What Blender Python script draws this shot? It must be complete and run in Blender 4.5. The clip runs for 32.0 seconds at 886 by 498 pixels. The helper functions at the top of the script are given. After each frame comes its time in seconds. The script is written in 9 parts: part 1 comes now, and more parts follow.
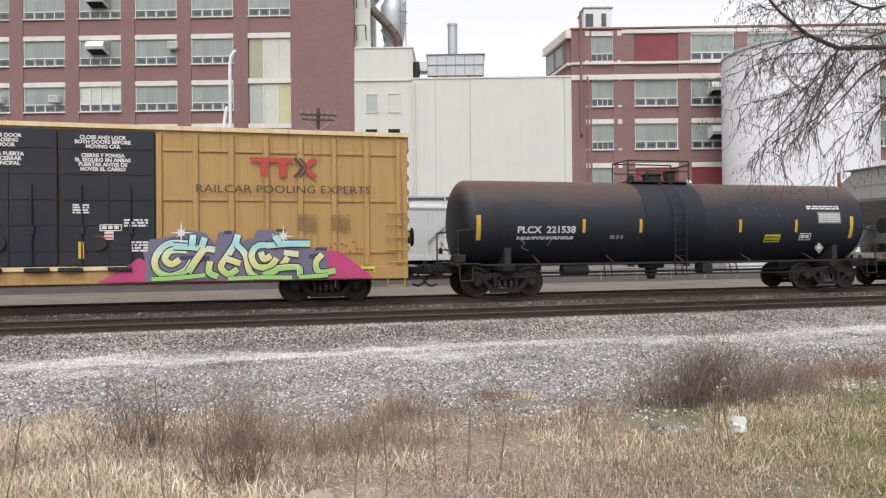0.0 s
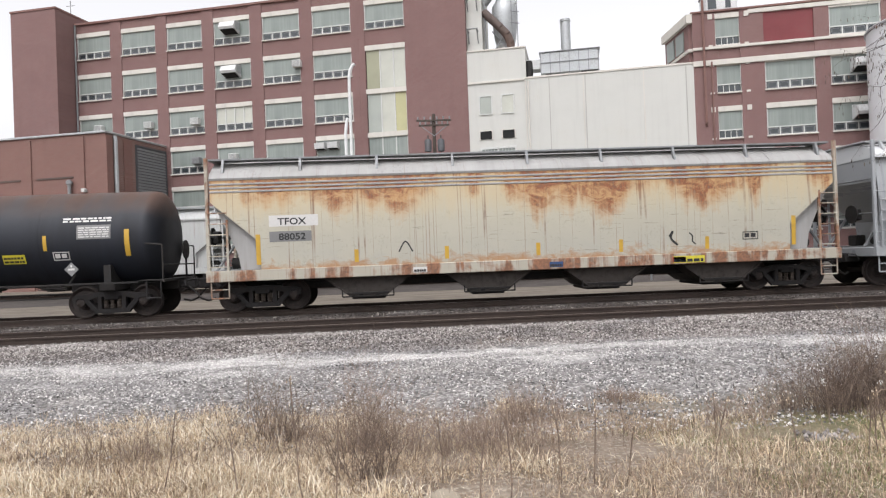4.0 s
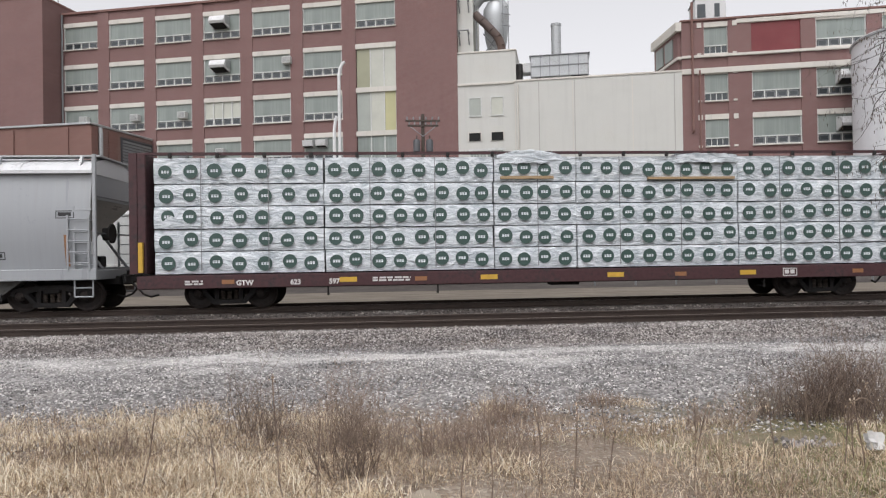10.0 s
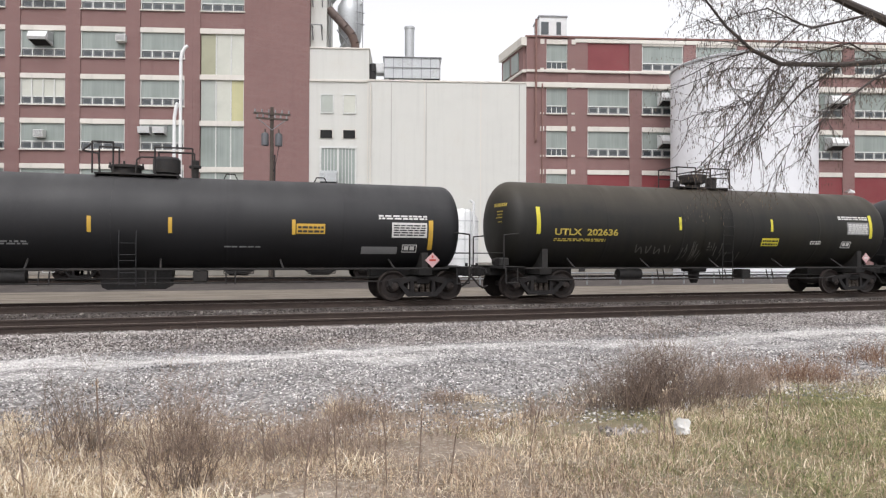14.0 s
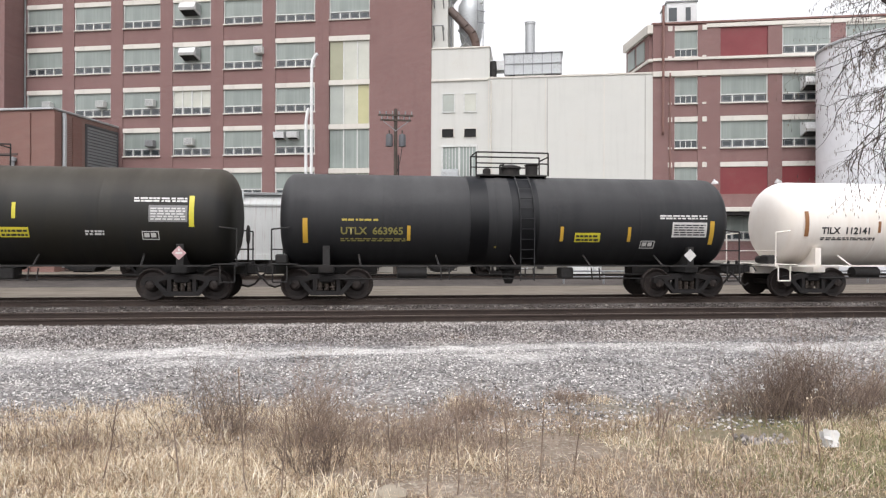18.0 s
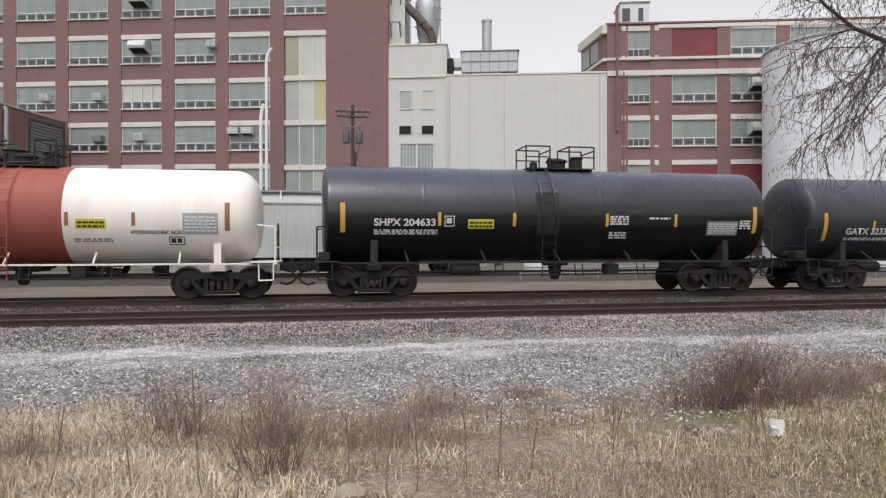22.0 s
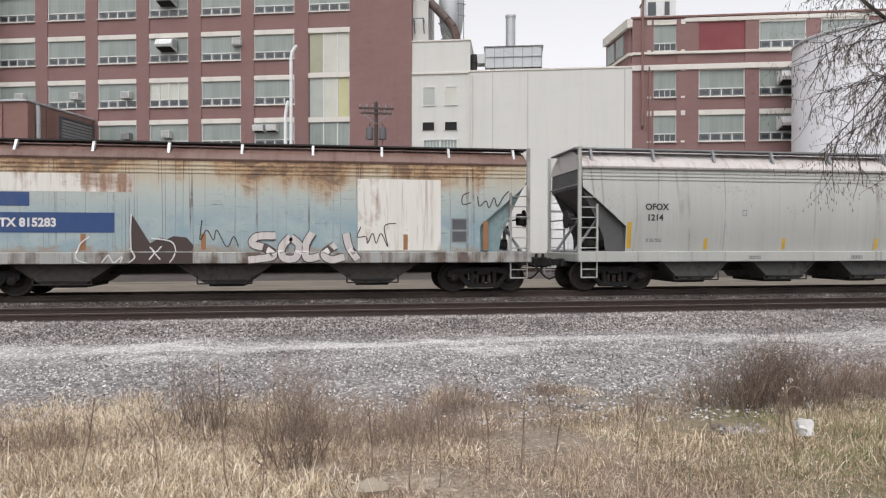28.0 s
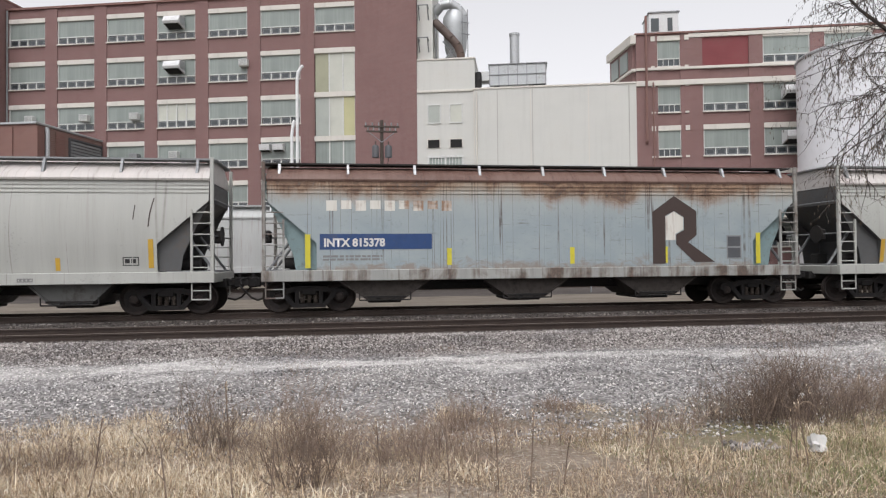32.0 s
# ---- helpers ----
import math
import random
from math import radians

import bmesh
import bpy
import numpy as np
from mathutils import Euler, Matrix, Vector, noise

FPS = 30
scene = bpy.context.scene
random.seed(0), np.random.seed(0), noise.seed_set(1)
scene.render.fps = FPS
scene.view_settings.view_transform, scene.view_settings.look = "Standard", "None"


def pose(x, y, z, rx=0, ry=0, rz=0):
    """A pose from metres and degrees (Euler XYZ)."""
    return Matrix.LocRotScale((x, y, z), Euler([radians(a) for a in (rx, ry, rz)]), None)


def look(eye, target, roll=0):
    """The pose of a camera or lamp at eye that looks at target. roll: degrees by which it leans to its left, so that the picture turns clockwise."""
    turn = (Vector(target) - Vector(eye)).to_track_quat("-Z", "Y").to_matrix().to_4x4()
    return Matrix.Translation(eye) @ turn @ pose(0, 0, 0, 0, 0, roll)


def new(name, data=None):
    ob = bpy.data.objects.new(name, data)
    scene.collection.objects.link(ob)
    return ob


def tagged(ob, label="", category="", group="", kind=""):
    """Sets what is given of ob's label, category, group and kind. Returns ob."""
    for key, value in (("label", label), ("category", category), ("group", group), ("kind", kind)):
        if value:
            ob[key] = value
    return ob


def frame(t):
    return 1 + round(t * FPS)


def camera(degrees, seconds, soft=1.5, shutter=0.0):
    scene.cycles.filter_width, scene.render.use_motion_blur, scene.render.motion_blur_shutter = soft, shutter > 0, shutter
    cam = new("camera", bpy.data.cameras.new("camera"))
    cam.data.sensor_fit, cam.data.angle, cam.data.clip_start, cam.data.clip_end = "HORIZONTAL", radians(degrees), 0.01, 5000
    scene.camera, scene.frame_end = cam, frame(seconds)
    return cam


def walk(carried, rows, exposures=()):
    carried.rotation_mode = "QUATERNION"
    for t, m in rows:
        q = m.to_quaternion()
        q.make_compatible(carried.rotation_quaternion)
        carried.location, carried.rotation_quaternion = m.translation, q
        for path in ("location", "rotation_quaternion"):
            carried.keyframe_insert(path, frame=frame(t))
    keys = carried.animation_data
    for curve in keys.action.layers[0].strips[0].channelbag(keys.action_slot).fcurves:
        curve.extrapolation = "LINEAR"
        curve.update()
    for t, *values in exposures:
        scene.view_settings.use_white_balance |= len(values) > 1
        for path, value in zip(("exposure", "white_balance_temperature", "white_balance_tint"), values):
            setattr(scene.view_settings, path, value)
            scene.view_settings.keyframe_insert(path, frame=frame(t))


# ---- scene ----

# ---- camera: a hand-held stand beside the track, turning only ----
EYE = (0.0, 0.0, 1.48)
# seconds, yaw, pitch, roll in degrees
TURNS = [
    (0.0, -13.35, 0.12, 0.53),
    (0.5, -10.52, 0.20, 1.02),
    (1.0, -6.81, 0.35, 2.05),
    (1.5, -5.04, 0.52, 2.39),
    (2.0, -3.94, 0.64, 2.20),
    (2.5, -3.36, 0.69, 2.01),
    (3.0, -3.10, 0.63, 2.20),
    (3.5, -3.12, 0.50, 2.27),
    (5.5, -3.50, 0.44, 1.68),
    (6.0, -3.60, 0.44, 1.96),
    (6.5, -3.66, 0.51, 1.94),
    (7.0, -3.74, 0.58, 1.91),
    (7.5, -3.84, 0.68, 1.50),
    (8.0, -3.92, 0.70, 1.26),
    (8.5, -4.05, 0.67, 1.46),
    (9.0, -4.20, 0.65, 1.48),
    (9.5, -4.31, 0.58, 1.22),
    (10.0, -4.38, 0.49, 0.88),
    (10.5, -4.42, 0.49, 0.99),
    (11.0, -4.44, 0.52, 1.25),
    (11.5, -4.69, 0.58, 1.06),
    (12.0, -7.21, 0.56, 0.82),
    (12.5, -13.42, 0.50, 0.26),
    (13.0, -16.99, 0.46, -0.25),
    (13.5, -18.77, 0.41, -0.47),
    (14.0, -17.32, 0.37, -0.27),
    (14.5, -15.30, 0.23, 0.23),
    (15.0, -13.96, 0.04, 0.20),
    (15.5, -12.25, -0.01, -0.11),
    (17.5, -6.04, -0.00, 0.07),
    (18.0, -6.92, 0.10, -0.17),
    (18.5, -7.59, 0.13, -0.31),
    (19.0, -7.93, 0.08, -0.24),
    (19.5, -8.41, -0.02, 0.06),
    (20.0, -8.87, -0.13, 0.41),
    (20.5, -9.28, -0.16, 0.60),
    (21.0, -9.63, -0.14, 0.22),
    (21.5, -10.00, -0.16, 0.14),
    (22.0, -10.54, -0.15, 0.08),
    (22.5, -11.15, -0.28, 0.05),
    (23.0, -11.43, -0.36, 0.36),
    (23.5, -10.96, -0.42, 0.54),
    (24.0, -6.82, -0.40, 0.93),
    (24.5, -4.62, -0.45, 1.64),
    (26.5, -6.27, -0.33, 0.57),
    (27.0, -6.46, -0.28, 0.18),
    (27.5, -7.02, -0.33, 0.21),
    (28.0, -8.55, -0.46, -0.01),
    (28.5, -10.05, -0.54, 0.12),
    (29.0, -11.09, -0.47, 0.18),
    (29.5, -11.73, -0.27, 0.38),
    (30.0, -10.46, 0.12, 0.65),
    (30.5, -8.84, 0.51, 0.65),
    (31.0, -8.37, 0.74, 0.49),
    (31.5, -8.07, 0.86, 0.53),
    (32.0, -7.99, 1.00, 0.55),
]
cam = camera(67.4, 32.0, soft=1.25)
# seconds, stops: the film brightens and darkens as the train passes
STOPS = [(0, 0.08), (1, 0.06), (2, 0.12), (3, 0.2), (6, -0.2), (7, -0.25), (9, -0.22), (11, -0.2), (12, -0.2), (13, -0.05), (14, 0.15), (15, 0.2), (18, 0.2), (19, 0.25), (20, -0.06), (21, -0.32), (22, -0.22), (23, 0.1), (24, 0.25), (27, 0.05), (28, -0.08), (29, -0.13), (30, -0.1), (32, -0.14)]
walk(cam, [(t, pose(*EYE, 90 + p, r, y)) for t, y, p, r in TURNS], [(t, e, 6400, 13) for t, e in STOPS])

# ---- light: a bright, thinly clouded sky ----
SUN_UP, SUN_ROUND = 58.0, 200.0
world = bpy.data.worlds.new("sky")
scene.world = world
world.use_nodes = True
wn, wl = world.node_tree.nodes, world.node_tree.links
wn.clear()
sky = wn.new("ShaderNodeTexSky")
sky.sky_type, sky.sun_disc = "NISHITA", False
sky.sun_elevation, sky.sun_rotation = radians(SUN_UP), radians(SUN_ROUND)
sky.dust_density, sky.air_density, sky.ozone_density = 4.0, 1.3, 1.0
pale = wn.new("ShaderNodeHueSaturation")
pale.inputs["Saturation"].default_value = 0.05
pale.inputs["Value"].default_value = 1.62
back = wn.new("ShaderNodeBackground")
back.inputs["Strength"].default_value = 0.15
wout = wn.new("ShaderNodeOutputWorld")
wl.new(sky.outputs[0], pale.inputs["Color"])
wl.new(pale.outputs[0], back.inputs[0])
wl.new(back.outputs[0], wout.inputs[0])
sun = new("sun", bpy.data.lights.new("sun", "SUN"))
sun.data.energy, sun.data.angle, sun.data.color = 0.55, radians(20), (1.0, 0.95, 0.88)
sd = radians(SUN_ROUND)
sun.matrix_basis = look((0, 0, 60), Vector((0, 0, 60)) - Vector((math.sin(sd) * math.cos(radians(SUN_UP)), math.cos(sd) * math.cos(radians(SUN_UP)), math.sin(radians(SUN_UP)))))
scene.view_settings.exposure = 0.0


# ---- small builders ----
class Shape:
    """Corners and faces gathered for one mesh."""

    def __init__(self):
        self.v, self.f = [], []

    def add(self, verts, faces):
        n = len(self.v)
        self.v += [tuple(p) for p in verts]
        self.f += [tuple(n + i for i in f) for f in faces]
        return self

    def box(self, x0, x1, y0, y1, z0, z1, c=0.0):
        if c <= 0:
            return self.add([(x, y, z) for x in (x0, x1) for y in (y0, y1) for z in (z0, z1)],
                            [(0, 1, 3, 2), (4, 6, 7, 5), (0, 4, 5, 1), (2, 3, 7, 6), (0, 2, 6, 4), (1, 5, 7, 3)])
        rings = [(z0, c), (z0 + c, 0), (z1 - c, 0), (z1, c)]
        verts = []
        for z, i in rings:
            a, b, d, e, k = x0 + i, x1 - i, y0 + i, y1 - i, c
            verts += [(a + k, d, z), (b - k, d, z), (b, d + k, z), (b, e - k, z), (b - k, e, z), (a + k, e, z), (a, e - k, z), (a, d + k, z)]
        faces = [tuple(range(7, -1, -1)), tuple(range(24, 32))]
        for r in range(3):
            for i in range(8):
                j = (i + 1) % 8
                faces.append((r * 8 + i, r * 8 + j, r * 8 + 8 + j, r * 8 + 8 + i))
        return self.add(verts, faces)

    def prism(self, poly, lo, hi, axis="y"):
        n = len(poly)
        put = {"y": lambda p, q, t: (p, t, q), "x": lambda p, q, t: (t, p, q), "z": lambda p, q, t: (p, q, t)}[axis]
        verts = [put(p, q, lo) for p, q in poly] + [put(p, q, hi) for p, q in poly]
        faces = [tuple(range(n)), tuple(range(2 * n - 1, n - 1, -1))]
        faces += [(i, i + n, (i + 1) % n + n, (i + 1) % n) for i in range(n)]
        return self.add(verts, faces)

    def rod(self, p, q, r, n=6, r2=None):
        p, q = Vector(p), Vector(q)
        w = (q - p).normalized()
        u = w.orthogonal().normalized()
        s = w.cross(u)
        r2 = r if r2 is None else r2
        verts = []
        for c, rr in ((p, r), (q, r2)):
            for i in range(n):
                a = 2 * math.pi * i / n
                verts.append(c + (u * math.cos(a) + s * math.sin(a)) * rr)
        faces = [(i, (i + 1) % n, (i + 1) % n + n, i + n) for i in range(n)]
        faces += [tuple(range(n - 1, -1, -1)), tuple(range(n, 2 * n))]
        return self.add(verts, faces)

    def pipe(self, points, r, n=6):
        for p, q in zip(points, points[1:]):
            self.rod(p, q, r, n)
        return self

    def lathe(self, prof, n=32, axis="x", at=(0, 0, 0)):
        verts, faces = [], []
        for s, r in prof:
            for i in range(n):
                a = 2 * math.pi * i / n
                c, d = r * math.cos(a), r * math.sin(a)
                p = {"x": (s, c, d), "y": (c, s, d), "z": (c, d, s)}[axis]
                verts.append((p[0] + at[0], p[1] + at[1], p[2] + at[2]))
        for k in range(len(prof) - 1):
            for i in range(n):
                j = (i + 1) % n
                faces.append((k * n + i, k * n + j, k * n + n + j, k * n + n + i))
        faces += [tuple(range(n)), tuple(range(len(prof) * n - 1, (len(prof) - 1) * n - 1, -1))]
        return self.add(verts, faces)

    def moved(self, m):
        self.v = [tuple(m @ Vector(p)) for p in self.v]
        return self


def part(name, sh, mat, parent=None, label="", smooth=True):
    """One mesh object, under a thing or a part."""
    me = bpy.data.meshes.new(name)
    me.from_pydata(sh.v, [], sh.f)
    me.materials.append(mat)
    if smooth:
        me.polygons.foreach_set("use_smooth", [True] * len(me.polygons))
        me.set_sharp_from_angle(angle=radians(32))
    ob = new(name, me)
    if parent:
        ob.parent = parent
    if label:
        ob["label"] = label
    return ob


def share(ob, m, parent=None, name=None):
    """Another object on the same mesh."""
    o = new(name or ob.name.split(".")[0], ob.data)
    o.matrix_basis = m
    if parent:
        o.parent = parent
    if "label" in ob:
        o["label"] = ob["label"]
    return o


def empty(name, m=None):
    ob = new(name)
    ob.empty_display_size = 0.3
    if m is not None:
        ob.matrix_basis = m
    return ob


# ---- materials ----
# every base colour is scaled down evenly, so the sky looks brighter beside it
ALBEDO_SCALE = 0.86


class Graph:
    def __init__(self, name):
        self.m = bpy.data.materials.new(name)
        self.m.use_nodes = True
        self.n, self.l = self.m.node_tree.nodes, self.m.node_tree.links
        self.b = self.n["Principled BSDF"]
        tc = self.n.new("ShaderNodeTexCoord")
        self.co = tc.outputs["Object"]

    def scaled(self, s):
        mp = self.n.new("ShaderNodeMapping")
        mp.inputs["Scale"].default_value = s if isinstance(s, tuple) else (s, s, s)
        self.l.new(self.co, mp.inputs["Vector"])
        return mp.outputs[0]

    def noise(self, s, detail=4.0, rough=0.55, dist=0.0):
        t = self.n.new("ShaderNodeTexNoise")
        t.inputs["Scale"].default_value = 1.0
        t.inputs["Detail"].default_value, t.inputs["Roughness"].default_value = detail, rough
        t.inputs["Distortion"].default_value = dist
        self.l.new(self.scaled(s), t.inputs["Vector"])
        return t.outputs["Fac"]

    def cells(self, s):
        t = self.n.new("ShaderNodeTexVoronoi")
        t.inputs["Scale"].default_value = 1.0
        self.l.new(self.scaled(s), t.inputs["Vector"])
        return t

    def ramp(self, fac, stops, hard=False):
        r = self.n.new("ShaderNodeValToRGB")
        if hard:
            r.color_ramp.interpolation = "CONSTANT"
        el = r.color_ramp.elements
        while len(el) < len(stops):
            el.new(0.5)
        for e, (p, c) in zip(el, stops):
            e.position = p
            e.color = (c, c, c, 1) if isinstance(c, (int, float)) else (*c, 1)
        self.l.new(fac, r.inputs[0])
        return r.outputs[0]

    def mix(self, fac, a, b, kind="MIX"):
        x = self.n.new("ShaderNodeMix")
        x.data_type, x.blend_type = "RGBA", kind
        for sock, val in ((x.inputs[0], fac), (x.inputs[6], a), (x.inputs[7], b)):
            if isinstance(val, bpy.types.NodeSocket):
                self.l.new(val, sock)
            elif isinstance(val, tuple):
                sock.default_value = (*val, 1)
            else:
                sock.default_value = val
        return x.outputs[2]

    def math(self, op, a, b=0.0, clamp=False):
        x = self.n.new("ShaderNodeMath")
        x.operation, x.use_clamp = op, clamp
        for sock, val in ((x.inputs[0], a), (x.inputs[1], b)):
            if isinstance(val, bpy.types.NodeSocket):
                self.l.new(val, sock)
            else:
                sock.default_value = val
        return x.outputs[0]

    def axis(self, i):
        s = self.n.new("ShaderNodeSeparateXYZ")
        self.l.new(self.co, s.inputs[0])
        return s.outputs[i]

    def bump(self, height, strength=0.3, dist=0.01):
        x = self.n.new("ShaderNodeBump")
        x.inputs["Strength"].default_value, x.inputs["Distance"].default_value = strength, dist
        self.l.new(height, x.inputs["Height"])
        self.l.new(x.outputs[0], self.b.inputs["Normal"])

    def done(self, color, rough=0.6, metal=0.0, spec=0.5):
        color = self.mix(1.0, color, (ALBEDO_SCALE, ALBEDO_SCALE, ALBEDO_SCALE), "MULTIPLY")
        for key, val in (("Base Color", color), ("Roughness", rough), ("Metallic", metal), ("Specular IOR Level", spec)):
            sock = self.b.inputs[key]
            if isinstance(val, bpy.types.NodeSocket):
                self.l.new(val, sock)
            elif isinstance(val, tuple):
                sock.default_value = (*val, 1)
            else:
                sock.default_value = val
        return self.m


def shade(c, k):
    return tuple(min(1.0, v * k) for v in c)


def painted(name, c, rough=0.5, metal=0.0, dirt=(0.12, 0.10, 0.08), amount=0.35, big=0.6, fine=9.0, spec=0.5, bump=0.1):
    """Paint with broad weathering, fine grime and a slight unevenness."""
    g = Graph(name)
    broad = g.noise(big, 5, 0.6)
    grain = g.noise(fine, 4, 0.6)
    col = g.mix(g.ramp(broad, [(0.3, 0.0), (0.75, 1.0)]), shade(c, 0.86), shade(c, 1.1))
    grime = g.ramp(g.math("MULTIPLY", broad, grain), [(0.24, 0.0), (0.42, amount)])
    col = g.mix(grime, col, dirt)
    g.bump(grain, bump, 0.006)
    return g.done(col, g.ramp(grain, [(0.3, max(0.05, rough - 0.1)), (0.7, min(1.0, rough + 0.12))]), metal, spec)


def streaked(name, base, rust, pale, rust_top=0.5, low=0.5, high=0.62, runs=0.55, rough=0.55, tan=None, drips=0.0):
    """Old car paint with streaks that run down the sheets, and rust patches."""
    g = Graph(name)
    run = g.noise((3.2, 0.3, 0.22), 6, 0.62)
    fine = g.noise((11.0, 1.0, 0.5), 5, 0.6)
    blot = g.noise((0.55, 0.5, 0.75), 5, 0.65, 0.6)
    grain = g.noise(14.0, 4, 0.6)
    col = g.mix(g.ramp(run, [(0.35, 0.0), (0.7, 1.0)]), base, pale)
    col = g.mix(g.ramp(fine, [(0.56, 0.0), (0.74, runs)]), col, shade(rust, 0.7))
    m = g.math("ADD", g.math("MULTIPLY", run, 0.5), g.math("MULTIPLY", blot, 0.5))
    z = g.axis(2)
    up = g.ramp(g.math("MULTIPLY", z, 0.2), [(0.25, 0.0), (0.76, rust_top * 0.12), (0.84, rust_top * 0.22)])
    m = g.math("ADD", m, up)
    col = g.mix(g.ramp(m, [(low, 0.0), (high, 0.9)]), col, g.mix(g.ramp(grain, [(0.4, 0.0), (0.6, 1.0)]), rust, shade(rust, 0.5)))
    col = g.mix(g.ramp(g.math("MULTIPLY", blot, grain), [(0.33, 0.0), (0.45, 0.5)]), col, shade(base, 0.45))
    if tan:
        wash = g.math("ADD", g.math("MULTIPLY", z, 0.2), g.math("MULTIPLY", g.math("SUBTRACT", run, 0.5), 0.35))
        col = g.mix(g.ramp(wash, [(0.40, 0.0), (0.54, 0.35), (0.67, 0.9)]), col, g.mix(fine, tan, shade(tan, 1.35)))
    if drips:
        line = g.noise((0.55, 0.2, 0.02), 2, 0.5)
        col = g.mix(g.math("MULTIPLY", g.ramp(line, [(0.505, 0.0), (0.513, 1.0), (0.521, 0.0)]), g.ramp(blot, [(0.35, 0.0), (0.6, drips)])), col, shade(rust, 0.3))
    g.bump(grain, 0.15, 0.006)
    return g.done(col, g.ramp(run, [(0.3, rough - 0.08), (0.7, rough + 0.15)]))


def rusted_side(name, low, high, tan, halo, rust, foot, top=3.55, reach=0.9, core=0.5, drip=0.7, tan_from=0.5, seam=2.4, scuff=0.5):
    """Hopper side: faded paint, tan wash under the eave, rust that starts there and runs down, sheet by sheet."""
    g = Graph(name)
    x, z = g.axis(0), g.axis(2)
    soft = g.noise((0.8, 0.3, 1.1), 5, 0.65, 0.5)
    run = g.noise((7.0, 0.6, 0.18), 5, 0.65)
    wide = g.noise((0.62, 0.2, 0.05), 3, 0.6)
    grain = g.noise((16.0, 9.0, 9.0), 4, 0.7)
    blot = g.noise((2.2, 1.0, 3.4), 6, 0.72, 0.7)
    hang = g.math("DIVIDE", g.math("SUBTRACT", top, z), reach)
    col = g.mix(g.ramp(g.math("ADD", g.math("MULTIPLY", hang, 0.5), g.math("MULTIPLY", g.math("SUBTRACT", soft, 0.5), 0.7)), [(0.25, 0.0), (0.95, 1.0)]), high, low)
    col = g.mix(g.ramp(soft, [(0.40, 0.0), (0.62, 0.35)]), col, shade(high, 1.12))
    wash = g.math("ADD", hang, g.math("MULTIPLY", g.math("SUBTRACT", run, 0.5), 1.3))
    wash = g.math("ADD", wash, g.math("MULTIPLY", g.math("SUBTRACT", soft, 0.5), 0.9))
    col = g.mix(g.ramp(wash, [(0.0, 0.85), (tan_from, 0.5), (tan_from + 0.55, 0.0)]), col, tan)
    # rust hangs lower where a sheet has lost its paint
    loss = g.math("ADD", hang, g.math("MULTIPLY", g.math("SUBTRACT", 0.56, wide), 4.2))
    loss = g.math("ADD", loss, g.math("MULTIPLY", g.math("SUBTRACT", 0.5, blot), 1.1))
    loss = g.math("ADD", loss, g.math("MULTIPLY", g.math("SUBTRACT", 0.5, run), 1.2))
    col = g.mix(g.ramp(loss, [(0.18, 0.75), (0.85, 0.0)]), col, halo)
    deep = g.math("MULTIPLY", g.ramp(loss, [(0.0, 1.0), (0.55, 0.0)]), g.ramp(blot, [(0.40, 0.0), (0.56, core)]))
    col = g.mix(deep, col, g.mix(g.ramp(grain, [(0.42, 0.0), (0.6, 1.0)]), rust, shade(rust, 0.5)))
    # thin runs down the seams
    line = g.noise((2.1, 0.2, 0.02), 2, 0.5)
    thin = g.math("MULTIPLY", g.ramp(line, [(0.500, 0.0), (0.508, 1.0), (0.518, 0.0)]), g.ramp(soft, [(0.36, 0.0), (0.58, drip)]))
    col = g.mix(thin, col, shade(rust, 0.55))
    # scratches and dark specks from hand height down
    scr = g.noise((1.1, 1.0, 15.0), 4, 0.7)
    col = g.mix(g.math("MULTIPLY", g.ramp(scr, [(0.63, 0.0), (0.68, scuff)]), g.ramp(hang, [(0.5, 0.0), (1.0, 1.0)])), col, (0.10, 0.085, 0.07))
    spot = g.noise((19.0, 6.0, 15.0), 3, 0.6)
    low_down = g.math("ADD", hang, g.math("MULTIPLY", g.math("SUBTRACT", soft, 0.5), 1.6))
    col = g.mix(g.math("MULTIPLY", g.ramp(spot, [(0.60, 0.0), (0.66, scuff * 1.4)]), g.ramp(low_down, [(1.2, 0.0), (2.2, 1.0)])), col, (0.075, 0.055, 0.042))
    # splashed foot of the sheets
    up = g.math("ADD", g.math("SUBTRACT", z, 1.2), g.math("MULTIPLY", g.math("SUBTRACT", blot, 0.5), 1.3))
    col = g.mix(g.ramp(up, [(0.0, 0.8), (0.26, 0.0)]), col, foot)
    col = g.mix(g.ramp(g.math("MULTIPLY", blot, grain), [(0.30, 0.0), (0.44, 0.4)]), col, shade(low, 0.5))
    g.bump(grain, 0.15, 0.006)
    return g.done(col, g.ramp(run, [(0.3, 0.5), (0.7, 0.72)]))


